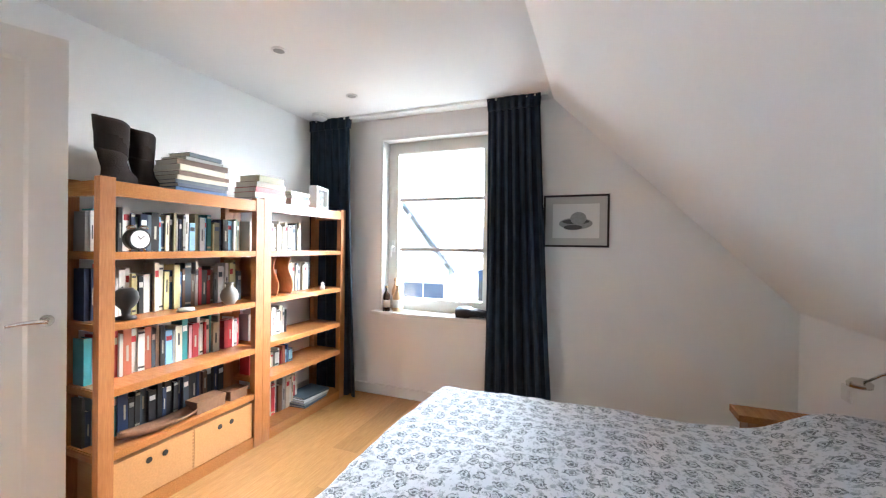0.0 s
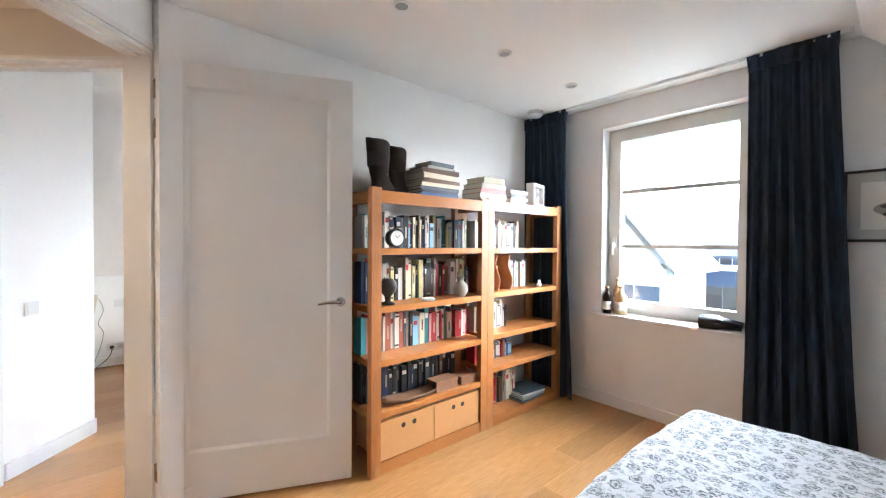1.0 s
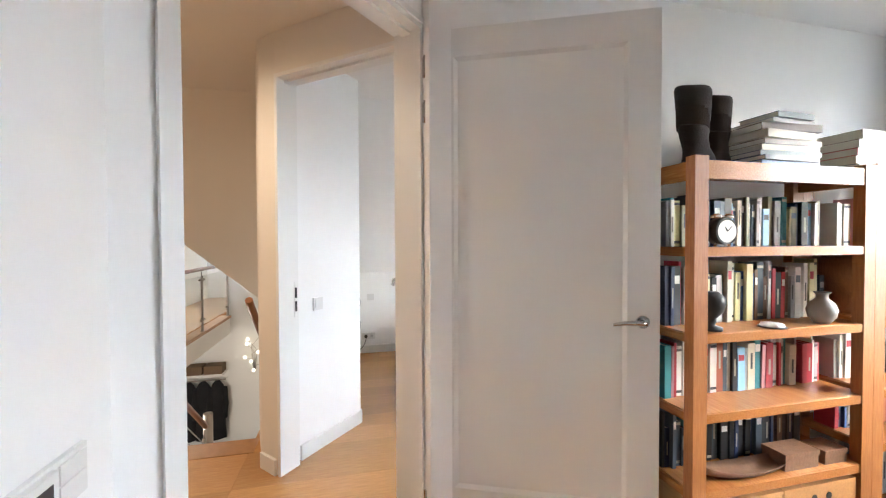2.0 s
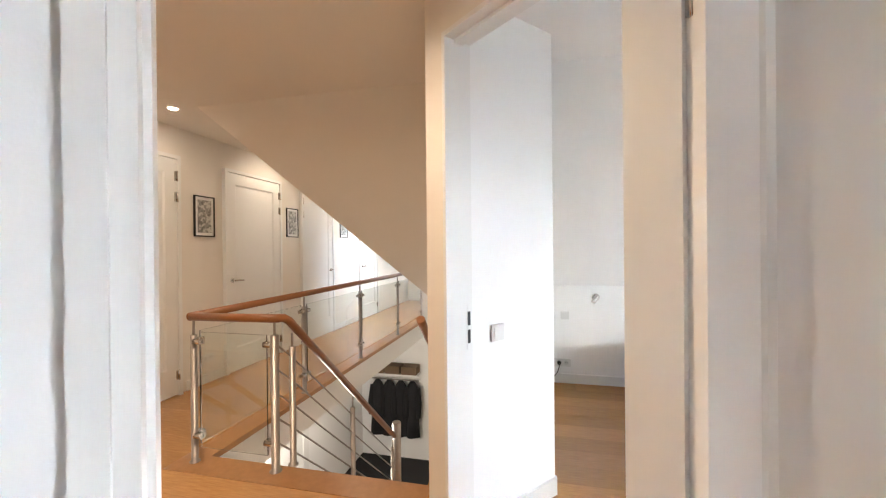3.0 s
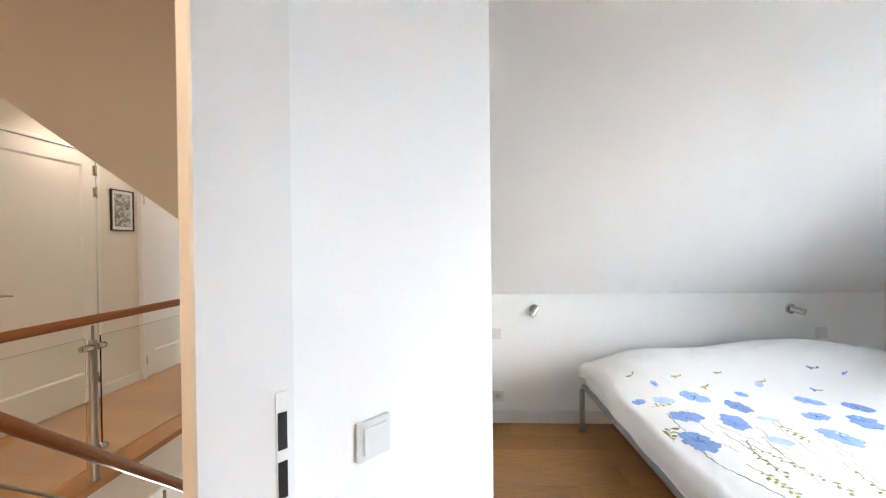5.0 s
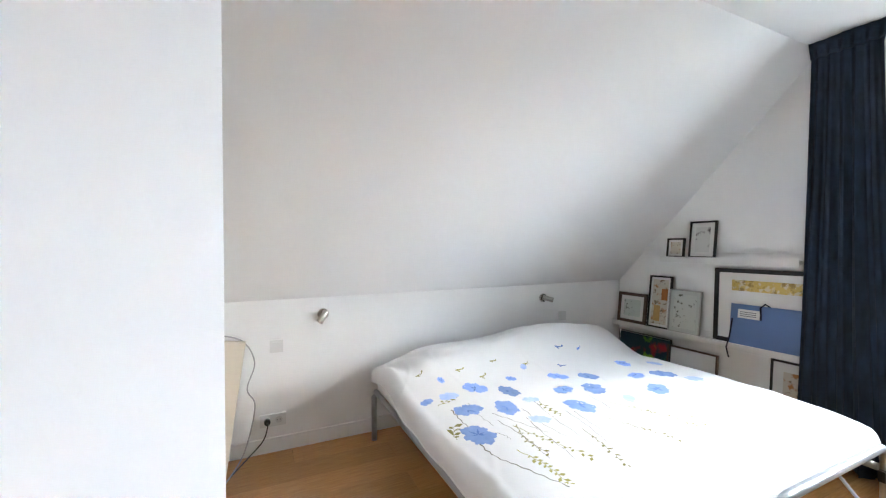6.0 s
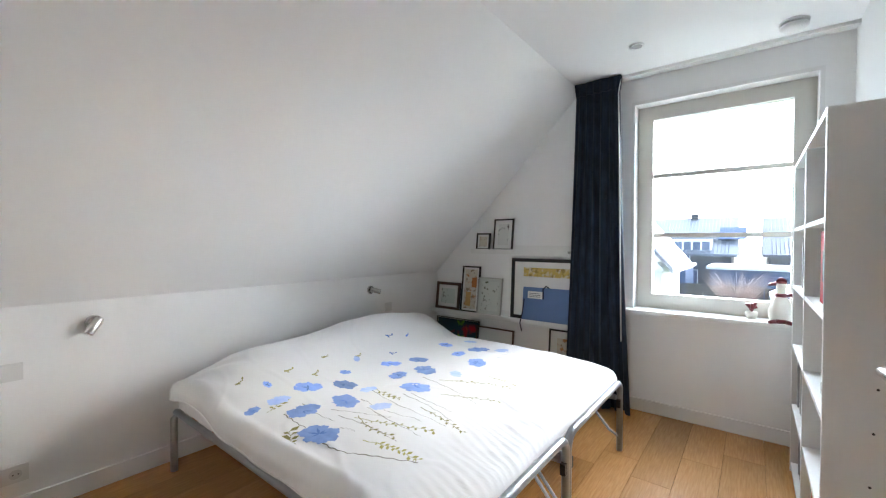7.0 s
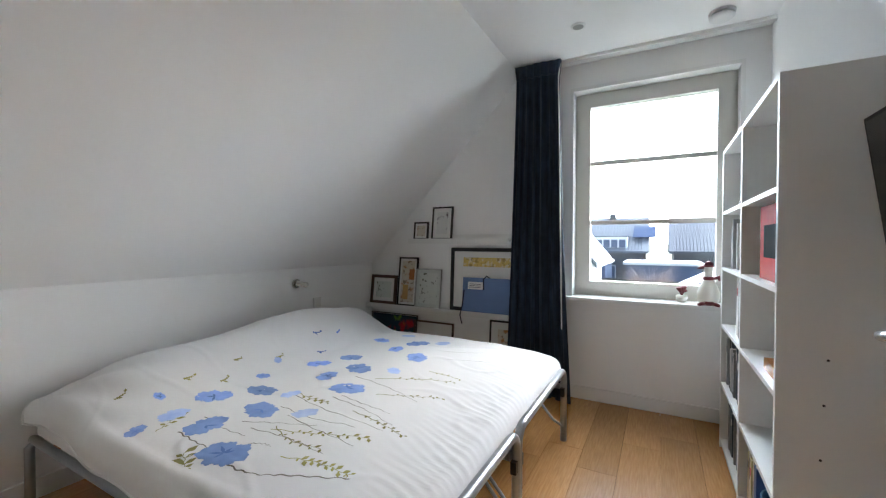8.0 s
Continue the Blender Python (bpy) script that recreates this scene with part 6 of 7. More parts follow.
    # leafy olive sprigs
    for p, e, n, l in (((-3.79, 1.24), (-3.53, 1.28), 16, 0.026), ((-3.97, 1.35), (-3.61, 1.47), 15, 0.024), ((-3.97, 1.37), (-3.70, 1.33), 11, 0.022), ((-3.80, 1.60), (-3.52, 1.55), 12, 0.020),
                       ((-3.94, 1.92), (-3.59, 2.08), 13, 0.020), ((-3.82, 1.78), (-3.55, 1.90), 11, 0.018), ((-4.15, 1.63), (-3.95, 1.62), 9, 0.026), ((-3.99, 1.03), (-4.12, 1.12), 9, 0.045),
                       ((-4.36, 1.15), (-4.41, 1.27), 8, 0.032), ((-3.76, 2.14), (-3.58, 2.13), 7, 0.016)):
        stem(p, e, 0.002, STEM, n, l)
    # small loose leaves towards the pillows
    for x, y in ((-4.64, 1.40), (-4.59, 1.87), (-4.66, 2.20), (-4.55, 1.52), (-4.52, 2.10), (-4.60, 2.35), (-4.66, 1.66), (-4.70, 1.16)):
        a = rnd.uniform(0.8, 1.9)
        stem((x, y), (x + 0.045 * math.cos(a), y + 0.045 * math.sin(a)), 0.006, VEIN if y > 1.9 else STEM, 2, 0.02)


def knee_wall_lamp(y, z, aim):
    l = thing("wall_spotlight", pose(KNEE2, y, z), "small satin steel spotlight on the knee wall", "wall lamp", "knee wall spotlights")
    bm = bmesh.new()
    tube(bm, [(0, 0, 0), (0.009, 0, 0), (0.012, 0, 0)], [0.038, 0.038, 0.035], 22)
    part("rose", bm, CHROME, l)
    bm = bmesh.new()
    tube(bm, [(0.012, 0, 0), (0.045, 0, 0)], 0.009, 10)
    part("arm", bm, CHROME, l)
    d = Vector(aim).normalized()
    c = Vector((0.048, 0, 0)) + d * 0.01
    bm = bmesh.new()
    tube(bm, [c - d * 0.042, c - d * 0.036, c + d * 0.045, c + d * 0.05], [0.017, 0.021, 0.023, 0.023], 20)
    part("head", bm, CHROME, l)
    bm = bmesh.new()
    tube(bm, [c + d * 0.0503, c + d * 0.052], 0.019, 20)
    part("lens", bm, material_socket, l)


def second_bedroom():
    second_bed()
    knee_wall_lamp(0.71, 0.885, (0.12, -0.55, -0.80))
    knee_wall_lamp(2.63, 0.88, (0.6, 0.75, -0.25))
    switch(pose(KNEE2 + 0.001, 0.41, 0.695, 0, 0, 90), "white light switch on the knee wall")
    switch(pose(KNEE2 + 0.001, 2.85, 0.70, 0, 0, 90), "white light switch on the knee wall")
    socket(pose(KNEE2 + 0.001, 0.385, 0.170, 0, 0, 90), 2)
    a, b = L2 + n2 * 0.14 + Vector((-0.012, -0.012)), Vector((-3.386, 0.23))
    sw = Vector((-3.054, -0.060))
    t = (sw - a).dot((b - a).normalized())
    p = a + (b - a).normalized() * t
    ang = math.degrees(math.atan2((a - b).y, (a - b).x)) + 180
    switch(pose(p.x + .0012, p.y + .0012, 0.975, 0, 0, ang), "white rocker switch on the return wall")
    # plug and cable running to a leaning panel
    pl = thing("power_plug", pose(KNEE2 + 0.013, 0.350, 0.210), "black plug with a grey cable on the floor", "plug")
    bm = bmesh.new()
    tube(bm, [(0, 0, 0), (0.03, 0, 0)], 0.019, 14)
    part("plug", bm, BLACK, pl)
    bm = bmesh.new()
    tube(bm, flowing([(0.03, 0, 0), (0.06, 0, -0.02), (0.065, -0.03, -0.10), (0.10, -0.12, -0.175), (0.25, -0.22, -0.203), (0.33, -0.24, -0.199)]), 0.004, 8)
    part("cable", bm, BLACK, pl)
    bm = bmesh.new()
    tube(bm, flowing([(0.33, -0.24, -0.199), (0.30, -0.13, -0.04), (0.25, -0.07, 0.2), (0.28, -0.11, 0.32), (0.25, -0.07, 0.46), (0.29, -0.13, 0.60), (0.34, -0.26, 0.655), (0.4, -0.45, 0.64)]), 0.004, 8)
    part("cable", bm, material("grey_cable", (0.33, 0.33, 0.33), 0.5), pl)
    lp = thing("leaning_panel", pose(-4.80, 0.12, 0.0, -8, 0, 0), "cream board leaning in the corner behind the return wall", "board")
    boxpart("board", -0.015, 0.015, -0.45, 0.0, 0.0, 0.86, material("cream_board", (0.62, 0.55, 0.44), 0.6, stains=0.1), lp, 0.005)
    # picture ledges
    for nm, xa, xb, z in (("upper", -4.78, -3.80, 1.238), ("lower", -5.29, -3.80, 0.606)):
        sh = thing("picture_ledge", pose((xa + xb) / 2, WIN, z), "white picture ledge holding framed pictures", "shelf", "picture ledges")
        w = (xb - xa) / 2
        boxpart("board", -w, w, -0.115, 0, -0.022, 0, LACQUER, sh, 0.002)
        boxpart("front_edge", -w, w, -0.122, -0.1155, -0.032, 0.014, LACQUER, sh, 0.002)
        boxpart("back_edge", -w, w, -0.012, -0.001, 0.0005, 0.05, LACQUER, sh, 0.002)

    def lean(x, z, w, h, label, frame_mat, mw, art, y=-0.07, tilt=7, bar=0.014, mount=None):
        return picture("framed_picture", pose(x, WIN + y, z + 0.003, -tilt, 0, 0), w, h, label, frame_mat, mw, art, 0.018, bar, mount, "pictures on the ledges")
    lean(-4.67, 1.238, 0.155, 0.165, "small black-framed picture on the upper ledge", FRAMEBLACK, 0.02, ART_BROWN)
    lean(-4.45, 1.238, 0.21, 0.30, "black-framed print on the upper ledge", FRAMEBLACK, 0.035, art_material("dark_figure_print", (0.66, 0.65, 0.62), ((0.1, 0.08, 0.08),), 11, 0.56))
    lean(-5.11, 0.606, 0.31, 0.285, "brown-framed drawing on the lower ledge", FRAMEBROWN, 0.035, ART_TWIG, bar=0.03)
    tall = lean(-4.84, 0.606, 0.215, 0.465, "tall black-framed sepia print", FRAMEBLACK, 0.02, ART_BROWN, y=-0.06)
    boxpart("orange_field", 0.015, 0.072, -0.0125, -0.0115, 0.25, 0.35, material("burnt_orange_ink", (0.48, 0.17, 0.045), 0.6, grain=0.6, grain_scale=30), tall)
    boxpart("ochre_field", -0.05, 0.01, -0.0125, -0.0115, 0.06, 0.20, material("ochre_ink", (0.60, 0.36, 0.14), 0.6, grain=0.7, grain_scale=26), tall)
    lean(-4.60, 0.606, 0.27, 0.36, "silver-framed twig drawing on pale card", FRAMESILVER, 0.03, ART_TWIG, y=-0.075, bar=0.008, mount=material("pale_green_card", (0.55, 0.58, 0.54), 0.7))
    big = lean(-4.0, 0.606, 0.75, 0.56, "large black-framed picture with a wide white mount", FRAMEBLACK, 0.10, MOUNT, y=-0.04, tilt=3, bar=0.032)
    boxpart("yellow_strip", -0.25, 0.25, -0.0145, -0.0125, 0.395, 0.475, ART_YELLOW, big)
    # blue portfolio
    pf = thing("portfolio_case", pose(-3.985, WIN - 0.085, 0.609, -7, 0, 0), "blue cardboard portfolio with a paper label", "portfolio")
    blue = material("blue_card", (0.13, 0.21, 0.42), 0.6, stains=0.2, stain_scale=8, bump=0.1, bump_scale=60)
    boxpart("folder", -0.25, 0.25, -0.014, 0, 0, 0.30, blue, pf, 0.003)
    boxpart("flap", -0.25, 0.25, -0.018, -0.0145, 0.17, 0.301, blue, pf, 0.001)
    boxpart("label", -0.20, -0.06, -0.0195, -0.0182, 0.20, 0.265, MOUNT, pf)
    for k in range(3):
        boxpart("label_line", -0.185, -0.08, -0.0201, -0.0196, 0.215 + 0.014 * k, 0.219 + 0.014 * k, INK, pf)
    bm = bmesh.new()
    tube(bm, [(-0.235, -0.02, 0.19), (-0.24, -0.03, 0.06), (-0.25, -0.045, -0.03), (-0.225, -0.05, -0.10)], 0.005, 6)
    part("ribbon", bm, material("navy_ribbon", (0.012, 0.016, 0.04), 0.8), pf)
    bm = bmesh.new()
    tube(bm, [(-0.05, -0.021, 0.20), (-0.055, -0.024, 0.29), (-0.03, -0.018, 0.318), (-0.01, 0.004, 0.30)], 0.006, 6)
    part("ribbon", bm, material("navy_ribbon_tie", (0.012, 0.016, 0.04), 0.8), pf)
    # pictures standing on the floor
    for x, w, h, fm, art, lab in ((-5.0, 0.54, 0.52, FRAMEBLACK, ART_RED, "unframed red and green painting on the floor"), (-4.55, 0.42, 0.48, FRAMEBROWN, MOUNT, "brown-framed picture standing on the floor"), (-3.78, 0.42, 0.55, FRAMEBLACK, ART_BROWN, "black-framed picture standing on the floor")):
        picture("framed_picture", pose(x, WIN - 0.075, 0.002, -5, 0, 0), w, h, lab, fm, 0.006 if art is ART_RED else 0.06, art, 0.02, 0.006 if art is ART_RED else 0.014, None, "pictures on the floor")
    # curtain, rail, ceiling
    curtain(pose(-3.555, WIN - 0.165, CEILING - 0.004), 0.335, 0.54, CEILING - 0.022, 6, "navy velvet curtain gathered beside the window", 9)
    wd = thing("curtain_wand", pose(-3.385, WIN - 0.215, CEILING - 0.03), "white curtain draw rod hanging beside the drape", "curtain rod")
    bm = bmesh.new()
    tube(bm, [(0, 0.06, 0), (0.0, 0, -0.12), (0.035, 0, -2.0)], 0.005, 8)
    part("rod", bm, PLASTIC, wd)
    curtain_rail(-3.74, RIGHT2 - 0.004, 0.12)
    smoke_detector(-2.40, 3.28)
    for x, y in ((-3.185, 3.03), (-3.185, 1.6)):
        downlight(x, y, SPOTGREY, "small unlit downlight in the bedroom ceiling")
    # white bookcase with its end to the door
    bc = thing("bookcase", pose(RIGHT2 - 0.003, 1.99, 0), "white open bookcase with cube compartments", "bookcase")
    d, t, ht = 0.285, 0.018, 1.757
    ys = [0.0, 0.64, 1.25]
    for k, y in enumerate(ys):
        boxpart("upright", -d, 0, y - (0 if k == 0 else t / 2), y + t, 0, ht, LACQUER, bc, 0.001)
    boxpart("top_board", -d, 0, t + 0.0005, ys[2] - t / 2, ht - t, ht, LACQUER, bc, 0.001)
    zs = [0.05, 0.39, 0.735, 1.075, 1.40]
    for z in zs:
        for ya, yb in zip(ys, ys[1:]):
            boxpart("shelf", -d + 0.002, -0.006, ya + t + 0.0005, yb - t / 2 - 0.0005, z - t, z, LACQUER, bc)
    boxpart("back_panel", -0.005, -0.001, t, ys[2] - t / 2, 0.03, ht - t - 0.001, LACQUER, bc)
    boxpart("plinth", -d + 0.02, -d + 0.035, t, ys[2] - t / 2, 0, 0.03, LACQUER, bc)
    for y, z in ((0.16, 0.72), (0.2, 0.86), (0.13, 0.55)):
        bm = bmesh.new()
        tube(bm, [(-d * 0.7 + y * 0.2, -0.0006, z), (-d * 0.7 + y * 0.2, 0.0005, z)], 0.004, 8)
        part("shelf_pin_hole", bm, INK, bc)
    rnd = random.Random(31)
    place = Matrix(((0, 1, 0, RIGHT2 - 0.003 - d), (-1, 0, 0, 1.99), (0, 0, 1, 0), (0, 0, 0, 1)))
    tin = thing("storage_box", pose(RIGHT2 - d + 0.03, 2.03, 1.076), "red box with a black panel on the shelf", "box")
    redcard = material("red_card", (0.42, 0.010, 0.012), 0.6, stains=0.15, stain_scale=9)
    darkcard = material("dark_printed_card", (0.012, 0.012, 0.014), 0.9, stains=0.2)
    for card in (redcard, darkcard):
        card.node_tree.nodes["Principled BSDF"].inputs["Specular IOR Level"].default_value = 0.07
    boxpart("body", 0, 0.16, 0, 0.39, 0, 0.285, redcard, tin, 0.004)
    boxpart("black_panel", -0.0015, -0.0005, 0.03, 0.32, 0.085, 0.21, darkcard, tin)
    boxpart("brown_edge", 0.004, 0.156, 0.3905, 0.3925, 0.004, 0.28, FRAMEBROWN, tin)
    sets = ((0.70, 0.98, 0.736, ["white", "white", "grey", "white"]), (0.68, 1.20, 0.391, ["slate", "grey", "sky", "grey", "white", "slate", "black", "white"]), (0.68, 1.22, 0.051, ["slate", "grey", "white", "black", "grey", "slate"]),
            (0.95, 1.10, 1.076, ["white", "grey"]), (0.42, 0.60, 0.051, ["blue", "cream", "yellow"]))
    for ya, yb, z, keys in sets:
        y, i = ya, 0
        while y < yb:
            th = rnd.choice([0.016, 0.022, 0.03, 0.04])
            book(pose(RIGHT2 - d + 0.02 + rnd.uniform(0, 0.02), 1.99 + y, z, 0, 0, 0) @ Matrix(((0, 1, 0, 0), (1, 0, 0, 0), (0, 0, 1, 0), (0, 0, 0, 1))), th, rnd.uniform(0.22, 0.30), 0.2, keys[i % len(keys)], "books in the white bookcase", i)
            y += th + 0.002
            i += 1
    bx = thing("wooden_box", pose(-2.27, 2.20, 0.736), "small pale wooden block on the shelf", "box")
    boxpart("body", -0.09, 0.06, -0.06, 0.10, 0, 0.042, PINE_LONG, bx, 0.003)
    bb = thing("storage_bin", pose(-2.25, 2.26, 0.051), "blue fabric storage bin on the bottom shelf", "bin")
    bm = bmesh.new()
    lathe(bm, [(0.10, 0), (0.12, 0.20), (0.112, 0.20), (0.10, 0.03)], 24)
    part("body", bm, material("blue_fabric", (0.03, 0.13, 0.24), 0.8, grain=0.4, bump=0.3), bb)
    jar = thing("ink_pot", pose(-2.33, 2.95, 1.401), "small black pot on the shelf", "pot")
    bm = bmesh.new()
    lathe(bm, [(0.02, 0), (0.022, 0.035), (0.014, 0.04)], 14)
    part("body", bm, BLACK, jar)
    # television on an arm beside the bookcase
    tv = thing("television", pose(RIGHT2, 1.66, 1.36, 0, -8, 0), "thin black television on a wall arm", "television")
    boxpart("screen", -0.085, -0.055, -0.27, 0.27, -0.2, 0.22, BLACK, tv, 0.004)
    boxpart("glass", -0.0865, -0.0855, -0.26, 0.26, -0.185, 0.21, material("screen_glass", (0.01, 0.01, 0.012), 0.08), tv)
    boxpart("arm", -0.054, -0.001, -0.03, 0.03, -0.04, 0.04, BLACK, tv)
    # ceramic goose and a small plant pot on the sill
    cream = material("glazed_ceramic", (0.72, 0.69, 0.62), 0.3, stains=0.1)
    maroon = material("maroon_glaze", (0.16, 0.018, 0.025), 0.4)
    g = bmesh.new()
    lathe(g, [(0.045, 0), (0.062, 0.03), (0.066, 0.08), (0.05, 0.13), (0.028, 0.17), (0.022, 0.21), (0.026, 0.235), (0.03, 0.255), (0.018, 0.28)], 22)
    tube(g, [(-0.02, 0, 0.255), (-0.05, -0.01, 0.248), (-0.066, -0.012, 0.243)], [0.016, 0.01, 0.004], 10)
    lathe(g, [(0.029, 0.168), (0.034, 0.18), (0.03, 0.192)], 22)
    tube(g, [(0.03, -0.01, 0.18), (0.055, -0.02, 0.19), (0.06, -0.02, 0.165)], [0.012, 0.016, 0.006], 8)
    tube(g, [(0.0, -0.02, 0.27), (0.0, -0.0, 0.286)], [0.027, 0.012], 12)
    tube(g, [(-0.03, -0.04, 0.012), (-0.06, -0.06, 0.006)], [0.016, 0.01], 8)
    tube(g, [(0.03, -0.04, 0.012), (0.055, -0.065, 0.006)], [0.016, 0.01], 8)
    go = part("ornament", g, [cream, maroon])
    for poly in go.data.polygons:
        c = poly.center
        if c.z > 0.262 or (0.165 < c.z < 0.195 and (c.x ** 2 + c.y ** 2) > 0.027 ** 2) or (c.z < 0.03 and c.y < -0.045) or (c.x < -0.03 and c.z > 0.2):
            poly.material_index = 1
    go.location = (-2.425, 3.56, W_LOW)
    tagged(go, "white glazed ceramic bird ornament with maroon bow", "ornament")
    pot = thing("small_pot", pose(-2.575, 3.62, W_LOW), "small cream pot with dried red flowers", "pot")
    bm = bmesh.new()
    lathe(bm, [(0.022, 0), (0.036, 0.03), (0.034, 0.05)], 18)
    part("pot", bm, cream, pot)
    for k in range(9):
        bm = bmesh.new()
        a = k * 0.7
        tube(bm, [(0, 0, 0.045), (0.012 * math.cos(a), 0.012 * math.sin(a), 0.07), (0.03 * math.cos(a), 0.03 * math.sin(a), 0.085 + 0.004 * k)], [0.003, 0.004, 0.010], 6)
        part("dried_flower", bm, maroon, pot)


# ---------------------------------------------------------------- outside
def house(x, y, w, d, eaves, ridge, wall_mat, roof_mat, along_x, label, windows=()):
    """A house standing on the ground; ridge along x or y."""
    h = thing("house", pose(x, y, -3.0), label, "house")
    boxpart("wall", -w / 2, w / 2, -d / 2, d / 2, 0, eaves, wall_mat, h)
    bm = bmesh.new()
    o = 0.4
    if along_x:
        a = [(-w / 2 - o, -d / 2 - o, eaves - .2), (w / 2 + o, -d / 2 - o, eaves - .2), (w / 2 + o, 0, ridge), (-w / 2 - o, 0, ridge), (-w / 2 - o, d / 2 + o, eaves - .2), (w / 2 + o, d / 2 + o, eaves - .2)]
        quads = ((0, 1, 2, 3), (3, 2, 5, 4))
        ends = ((0, 3, 4), (1, 5, 2))
    else:
        a = [(-w / 2 - o, -d / 2 - o, eaves - .2), (-w / 2 - o, d / 2 + o, eaves - .2), (0, d / 2 + o, ridge), (0, -d / 2 - o, ridge), (w / 2 + o, -d / 2 - o, eaves - .2), (w / 2 + o, d / 2 + o, eaves - .2)]
        quads = ((0, 1, 2, 3), (3, 2, 5, 4))
        ends = ((0, 3, 4), (1, 5, 2))
    for q in quads:
        lo = [bm.verts.new(a[i]) for i in q]
        hi = [bm.verts.new((a[i][0], a[i][1], a[i][2] + 0.22)) for i in q]
        bm.faces.new(lo), bm.faces.new(hi[::-1])
        for i in range(4):
            bm.faces.new((lo[i], lo[(i + 1) % 4], hi[(i + 1) % 4], hi[i]))
    part("roof", bm, roof_mat, h)
    if along_x:   # rows of tiles running up the slope
        bm = bmesh.new()
        for k in range(int(w / 0.27)):
            x = -w / 2 + 0.2 + k * 0.27
            tube(bm, [(x, -d / 2 - o, eaves + 0.03), (x, -0.05, ridge + 0.22)], 0.02, 6)
        part("tile_rolls", bm, roof_mat, h)
    bm = bmesh.new()
    for e in ends:
        vs = [Vector(a[i]) for i in e]
        c = sum(vs, Vector()) / 3
        vs = [c + (v - c) * 0.93 for v in vs]
        bm.faces.new([bm.verts.new(v) for v in vs])
    part("gable", bm, wall_mat, h)
    boxpart("chimney", w * 0.22, w * 0.22 + 0.6, -0.3, 0.3, ridge - 0.8, ridge + 0.6, wall_mat, h)
    for wx, wz, ww, wh in windows:
        win = boxpart("window", wx - ww / 2, wx + ww / 2, -d / 2 - 0.05, -d / 2 + 0.02, wz, wz + wh, LACQUER, h)
        n = max(1, round(ww / 0.8))
        for k in range(n):
            a0 = wx - ww / 2 + 0.06 + k * (ww - 0.06) / n
            boxpart("pane", a0, a0 + (ww - 0.06) / n - 0.06, -d / 2 - 0.07, -d / 2 - 0.051, wz + 0.07, wz + wh - 0.07, OUTGLASS, win)
    return h


OUTGLASS = material("far_window_glass", (0.09, 0.115, 0.17), 0.5)


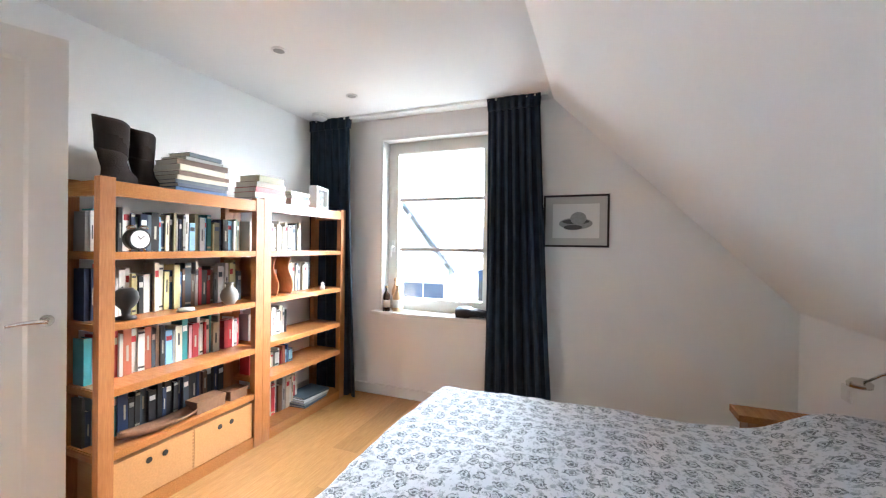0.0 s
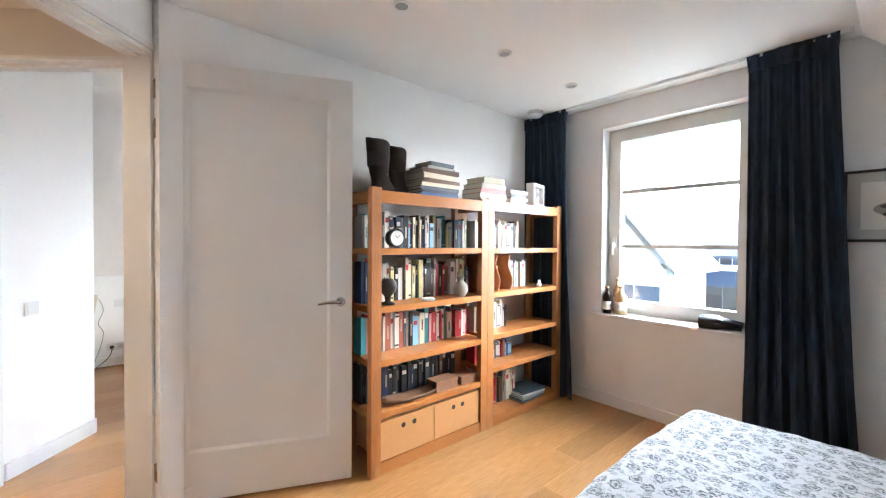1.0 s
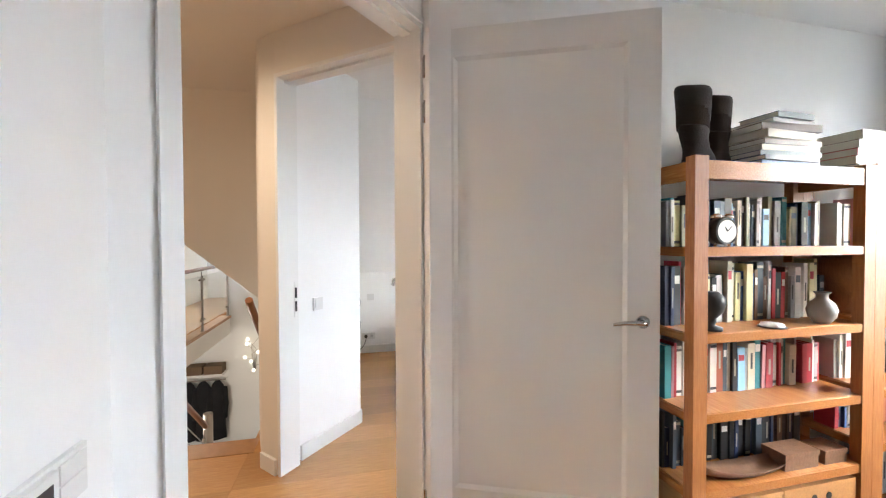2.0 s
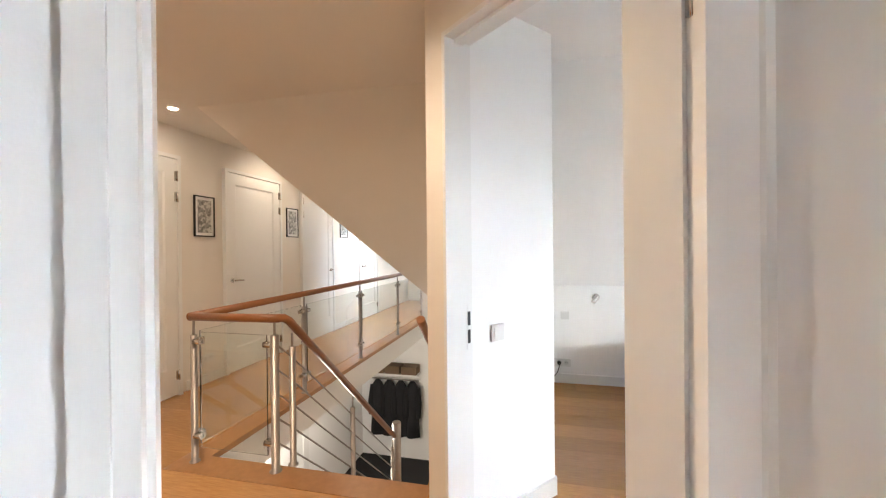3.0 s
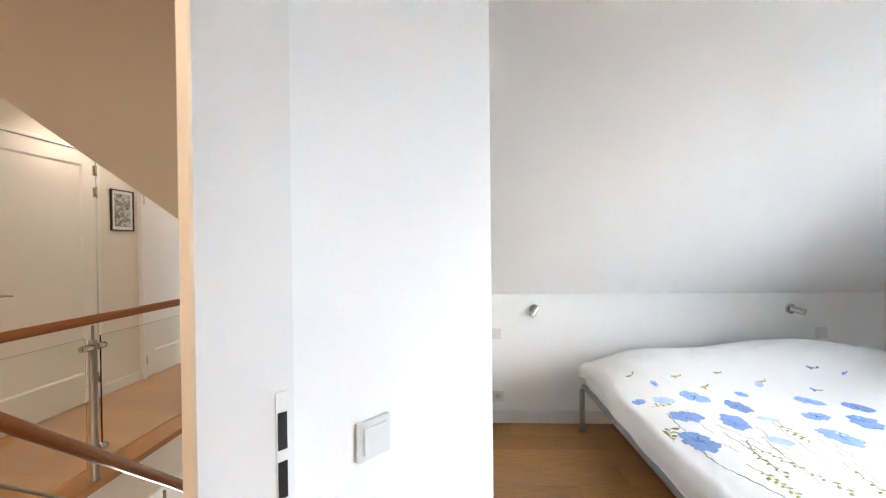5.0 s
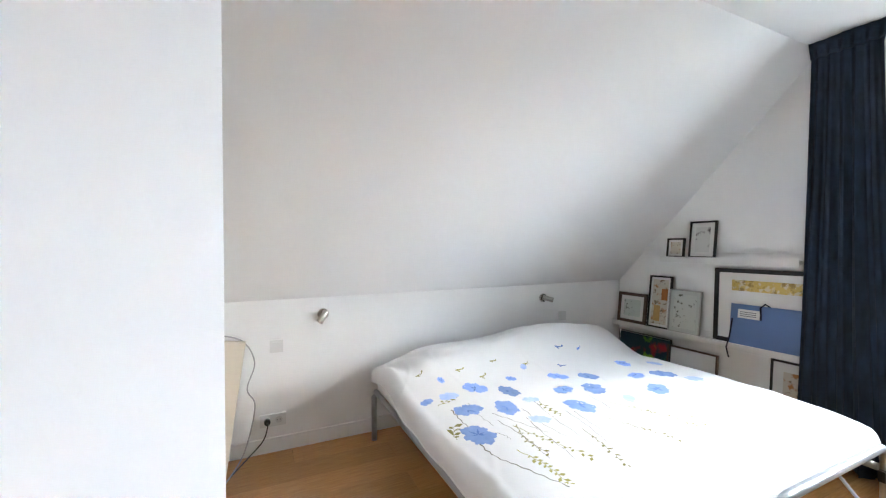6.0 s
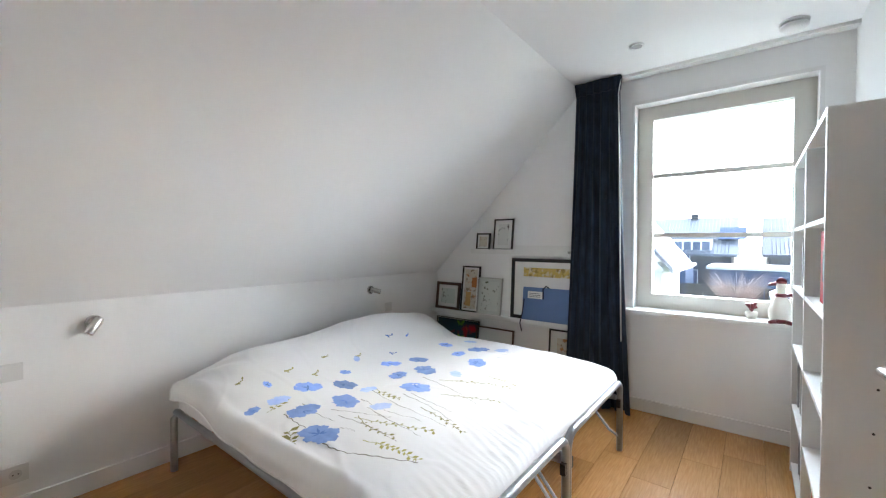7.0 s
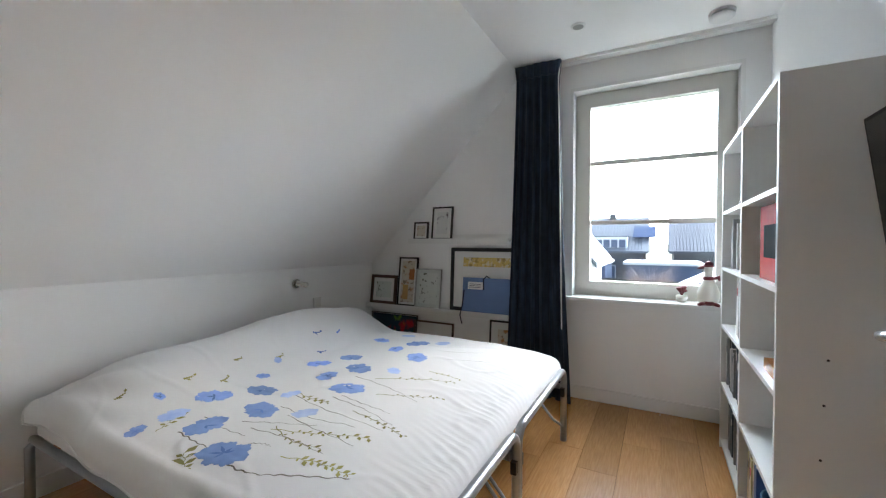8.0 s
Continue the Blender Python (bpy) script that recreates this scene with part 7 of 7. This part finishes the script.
def outside():
    brick = material("pale_brick", (0.13, 0.125, 0.125), 0.85, grain=0.5, grain_scale=3, stains=0.2, stain_scale=0.4)
    white = material("white_stucco", (0.75, 0.75, 0.74), 0.8, stains=0.1, stain_scale=0.4)
    slate = material("grey_roof_tiles", (0.18, 0.19, 0.215), 0.7, grain=0.6, grain_scale=2.5, stains=0.3, stain_scale=0.5, stretch=(1, 4, 4))
    orange = material("red_roof_tiles", (0.15, 0.15, 0.17), 0.75, grain=0.6, grain_scale=2.5, stains=0.3, stain_scale=0.5)
    pale = material("pale_zinc_roof", (0.30, 0.31, 0.33), 0.6, grain=0.3, grain_scale=2.5, stains=0.2, stain_scale=0.5)
    grass = material("lawn", (0.05, 0.065, 0.03), 0.95, grain=0.7, grain_scale=1.5, stains=0.4, stain_scale=0.2)
    bm = bmesh.new()
    s = 900
    bm.faces.new([bm.verts.new(p) for p in ((-s, 3.95, -3.0), (s, 3.95, -3.0), (s, s, -3.0), (-s, s, -3.0))])
    structure(part("ground", bm, grass), "garden lawns reaching into the distance", "ground")
    rows = [(-1.5, 2.5, 2.4, 1.0), (1.8, 2.5, 2.4, 1.0), (-2, 0.4, 2.2, 1.6), (2.4, 0.6, 2.4, 1.4)]
    home = house(-10, 46, 12, 8, 3.4, 6.6, brick, slate, True, "brick house with a grey tiled roof across the gardens", rows)
    dormer = boxpart("dormer", 1.6, 4.6, -4.0, -1.5, 3.5, 4.75, white, home)
    boxpart("dormer_roof", 1.45, 4.75, -4.15, -1.4, 4.751, 4.87, slate, dormer)
    for k in range(4):
        boxpart("pane", 1.78 + k * 0.70, 2.34 + k * 0.70, -4.03, -4.001, 3.75, 4.5, OUTGLASS, dormer)
    house(4.5, 47, 12, 8, 3.4, 6.5, brick, orange, True, "brick house with a reddish tiled roof across the gardens", rows)
    house(-24.5, 47, 12, 8, 3.8, 6.7, white, slate, True, "stuccoed house with a grey roof across the gardens", rows)
    house(20, 50, 13, 8, 3.8, 6.5, brick, slate, True, "brick house in the far row", rows)
    house(-40, 52, 14, 8, 3.8, 6.5, brick, orange, True, "brick house in the far row", rows)
    near = house(-8.0, 17.4, 6.0, 4.2, 3.51, 7.46, white, pale, False, "white gabled neighbour house with a steep roof", [(1.9, 1.8, 1.9, 1.15), (-1.4, 1.8, 2.0, 1.15)])
    for k in (-1, 1):
        bm = bmesh.new()
        tube(bm, [(k * 3.42, -2.56, 3.42), (0, -2.56, 7.58)], 0.03, 6)
        part("verge", bm, slate, near)
    house(0.3, 24, 3.6, 3, 1.9, 2.9, white, pale, False, "low white garden shed", [(0.6, 0.8, 0.9, 0.8)])
    # solar panel, garages and fences
    garage = material("blue_grey_boards", (0.075, 0.11, 0.19), 0.7, grain=0.4, grain_scale=2)
    for x, w in ((-16, 5), (-9.5, 6), (-2.5, 5)):
        g = thing("garage", pose(x, 37, -3.0), "low blue-grey garage with a flat roof", "garage", "garages across the gardens")
        boxpart("wall", -w / 2, w / 2, -2.5, 2.5, 0, 2.5, garage, g)
        boxpart("roof", -w / 2 - .2, w / 2 + .2, -2.7, 2.7, 2.5, 2.7, white, g)
        for k in (-1, 1):
            boxpart("garage_door", k * w / 4 - w * .2, k * w / 4 + w * .2, -2.56, -2.5, 0, 2.1, garage, g)
    sp = thing("solar_panel", Matrix.Translation((-3.95, 43.6, 2.15)) @ pose(0, 0, 0, 36.0, 0, 0), "dark solar panels on the roof", "solar panel")
    for k in range(2):
        boxpart("panel", -1.0 + k * 1.0, -0.04 + k * 1.0, -0.9, 0.9, 0.1, 0.16, material("solar_glass_%s" % "abc"[k], (0.05, 0.075, 0.15), 0.9), sp)
    fence = material("weathered_fence", (0.10, 0.09, 0.08), 0.85, grain=0.5, grain_scale=4)
    f = thing("garden_fence", pose(-6, 30, -3.0), "weathered board fence between the gardens", "fence")
    for k in range(40):
        boxpart("board", -20 + k, -19.04 + k, -0.02, 0.02, 0.0, 1.75 + 0.03 * math.sin(k * 2.3), fence, f)
    # bare shrubs
    rnd = random.Random(2)
    twig = material("bare_twigs", (0.22, 0.165, 0.145), 0.9)
    for k, (x, y, h) in enumerate(((-3.15, 22, 3.7), (-13, 27, 3.6), (-0.6, 29, 2.6))):
        t = thing("shrub", pose(x, y, -3.0), "bare reddish winter shrub in the garden", "shrub", "winter shrubs")
        bm = bmesh.new()
        tube(bm, [(0, 0, 0), (0.03, 0, h * 0.25)], [0.09, 0.07], 8)
        part("trunk", bm, twig, t)
        bm = bmesh.new()
        for j in range(420):
            a, e, l = rnd.uniform(0, 6.28), rnd.uniform(1.0, 1.55), rnd.uniform(0.5, 1.0) * h * 0.6
            p = Vector((0.03, 0, h * 0.22))
            q = p + Vector((math.cos(a) * math.cos(e), math.sin(a) * math.cos(e), math.sin(e))) * l * 0.6
            r = q + Vector((math.cos(a + rnd.uniform(-.7, .7)) * 0.4, math.sin(a) * 0.4, 0.5)).normalized() * l * 0.6
            tube(bm, [p, q, r], [0.012, 0.007, 0.002], 4)
        part("branches", bm, twig, t)


second_bedroom()
outside()
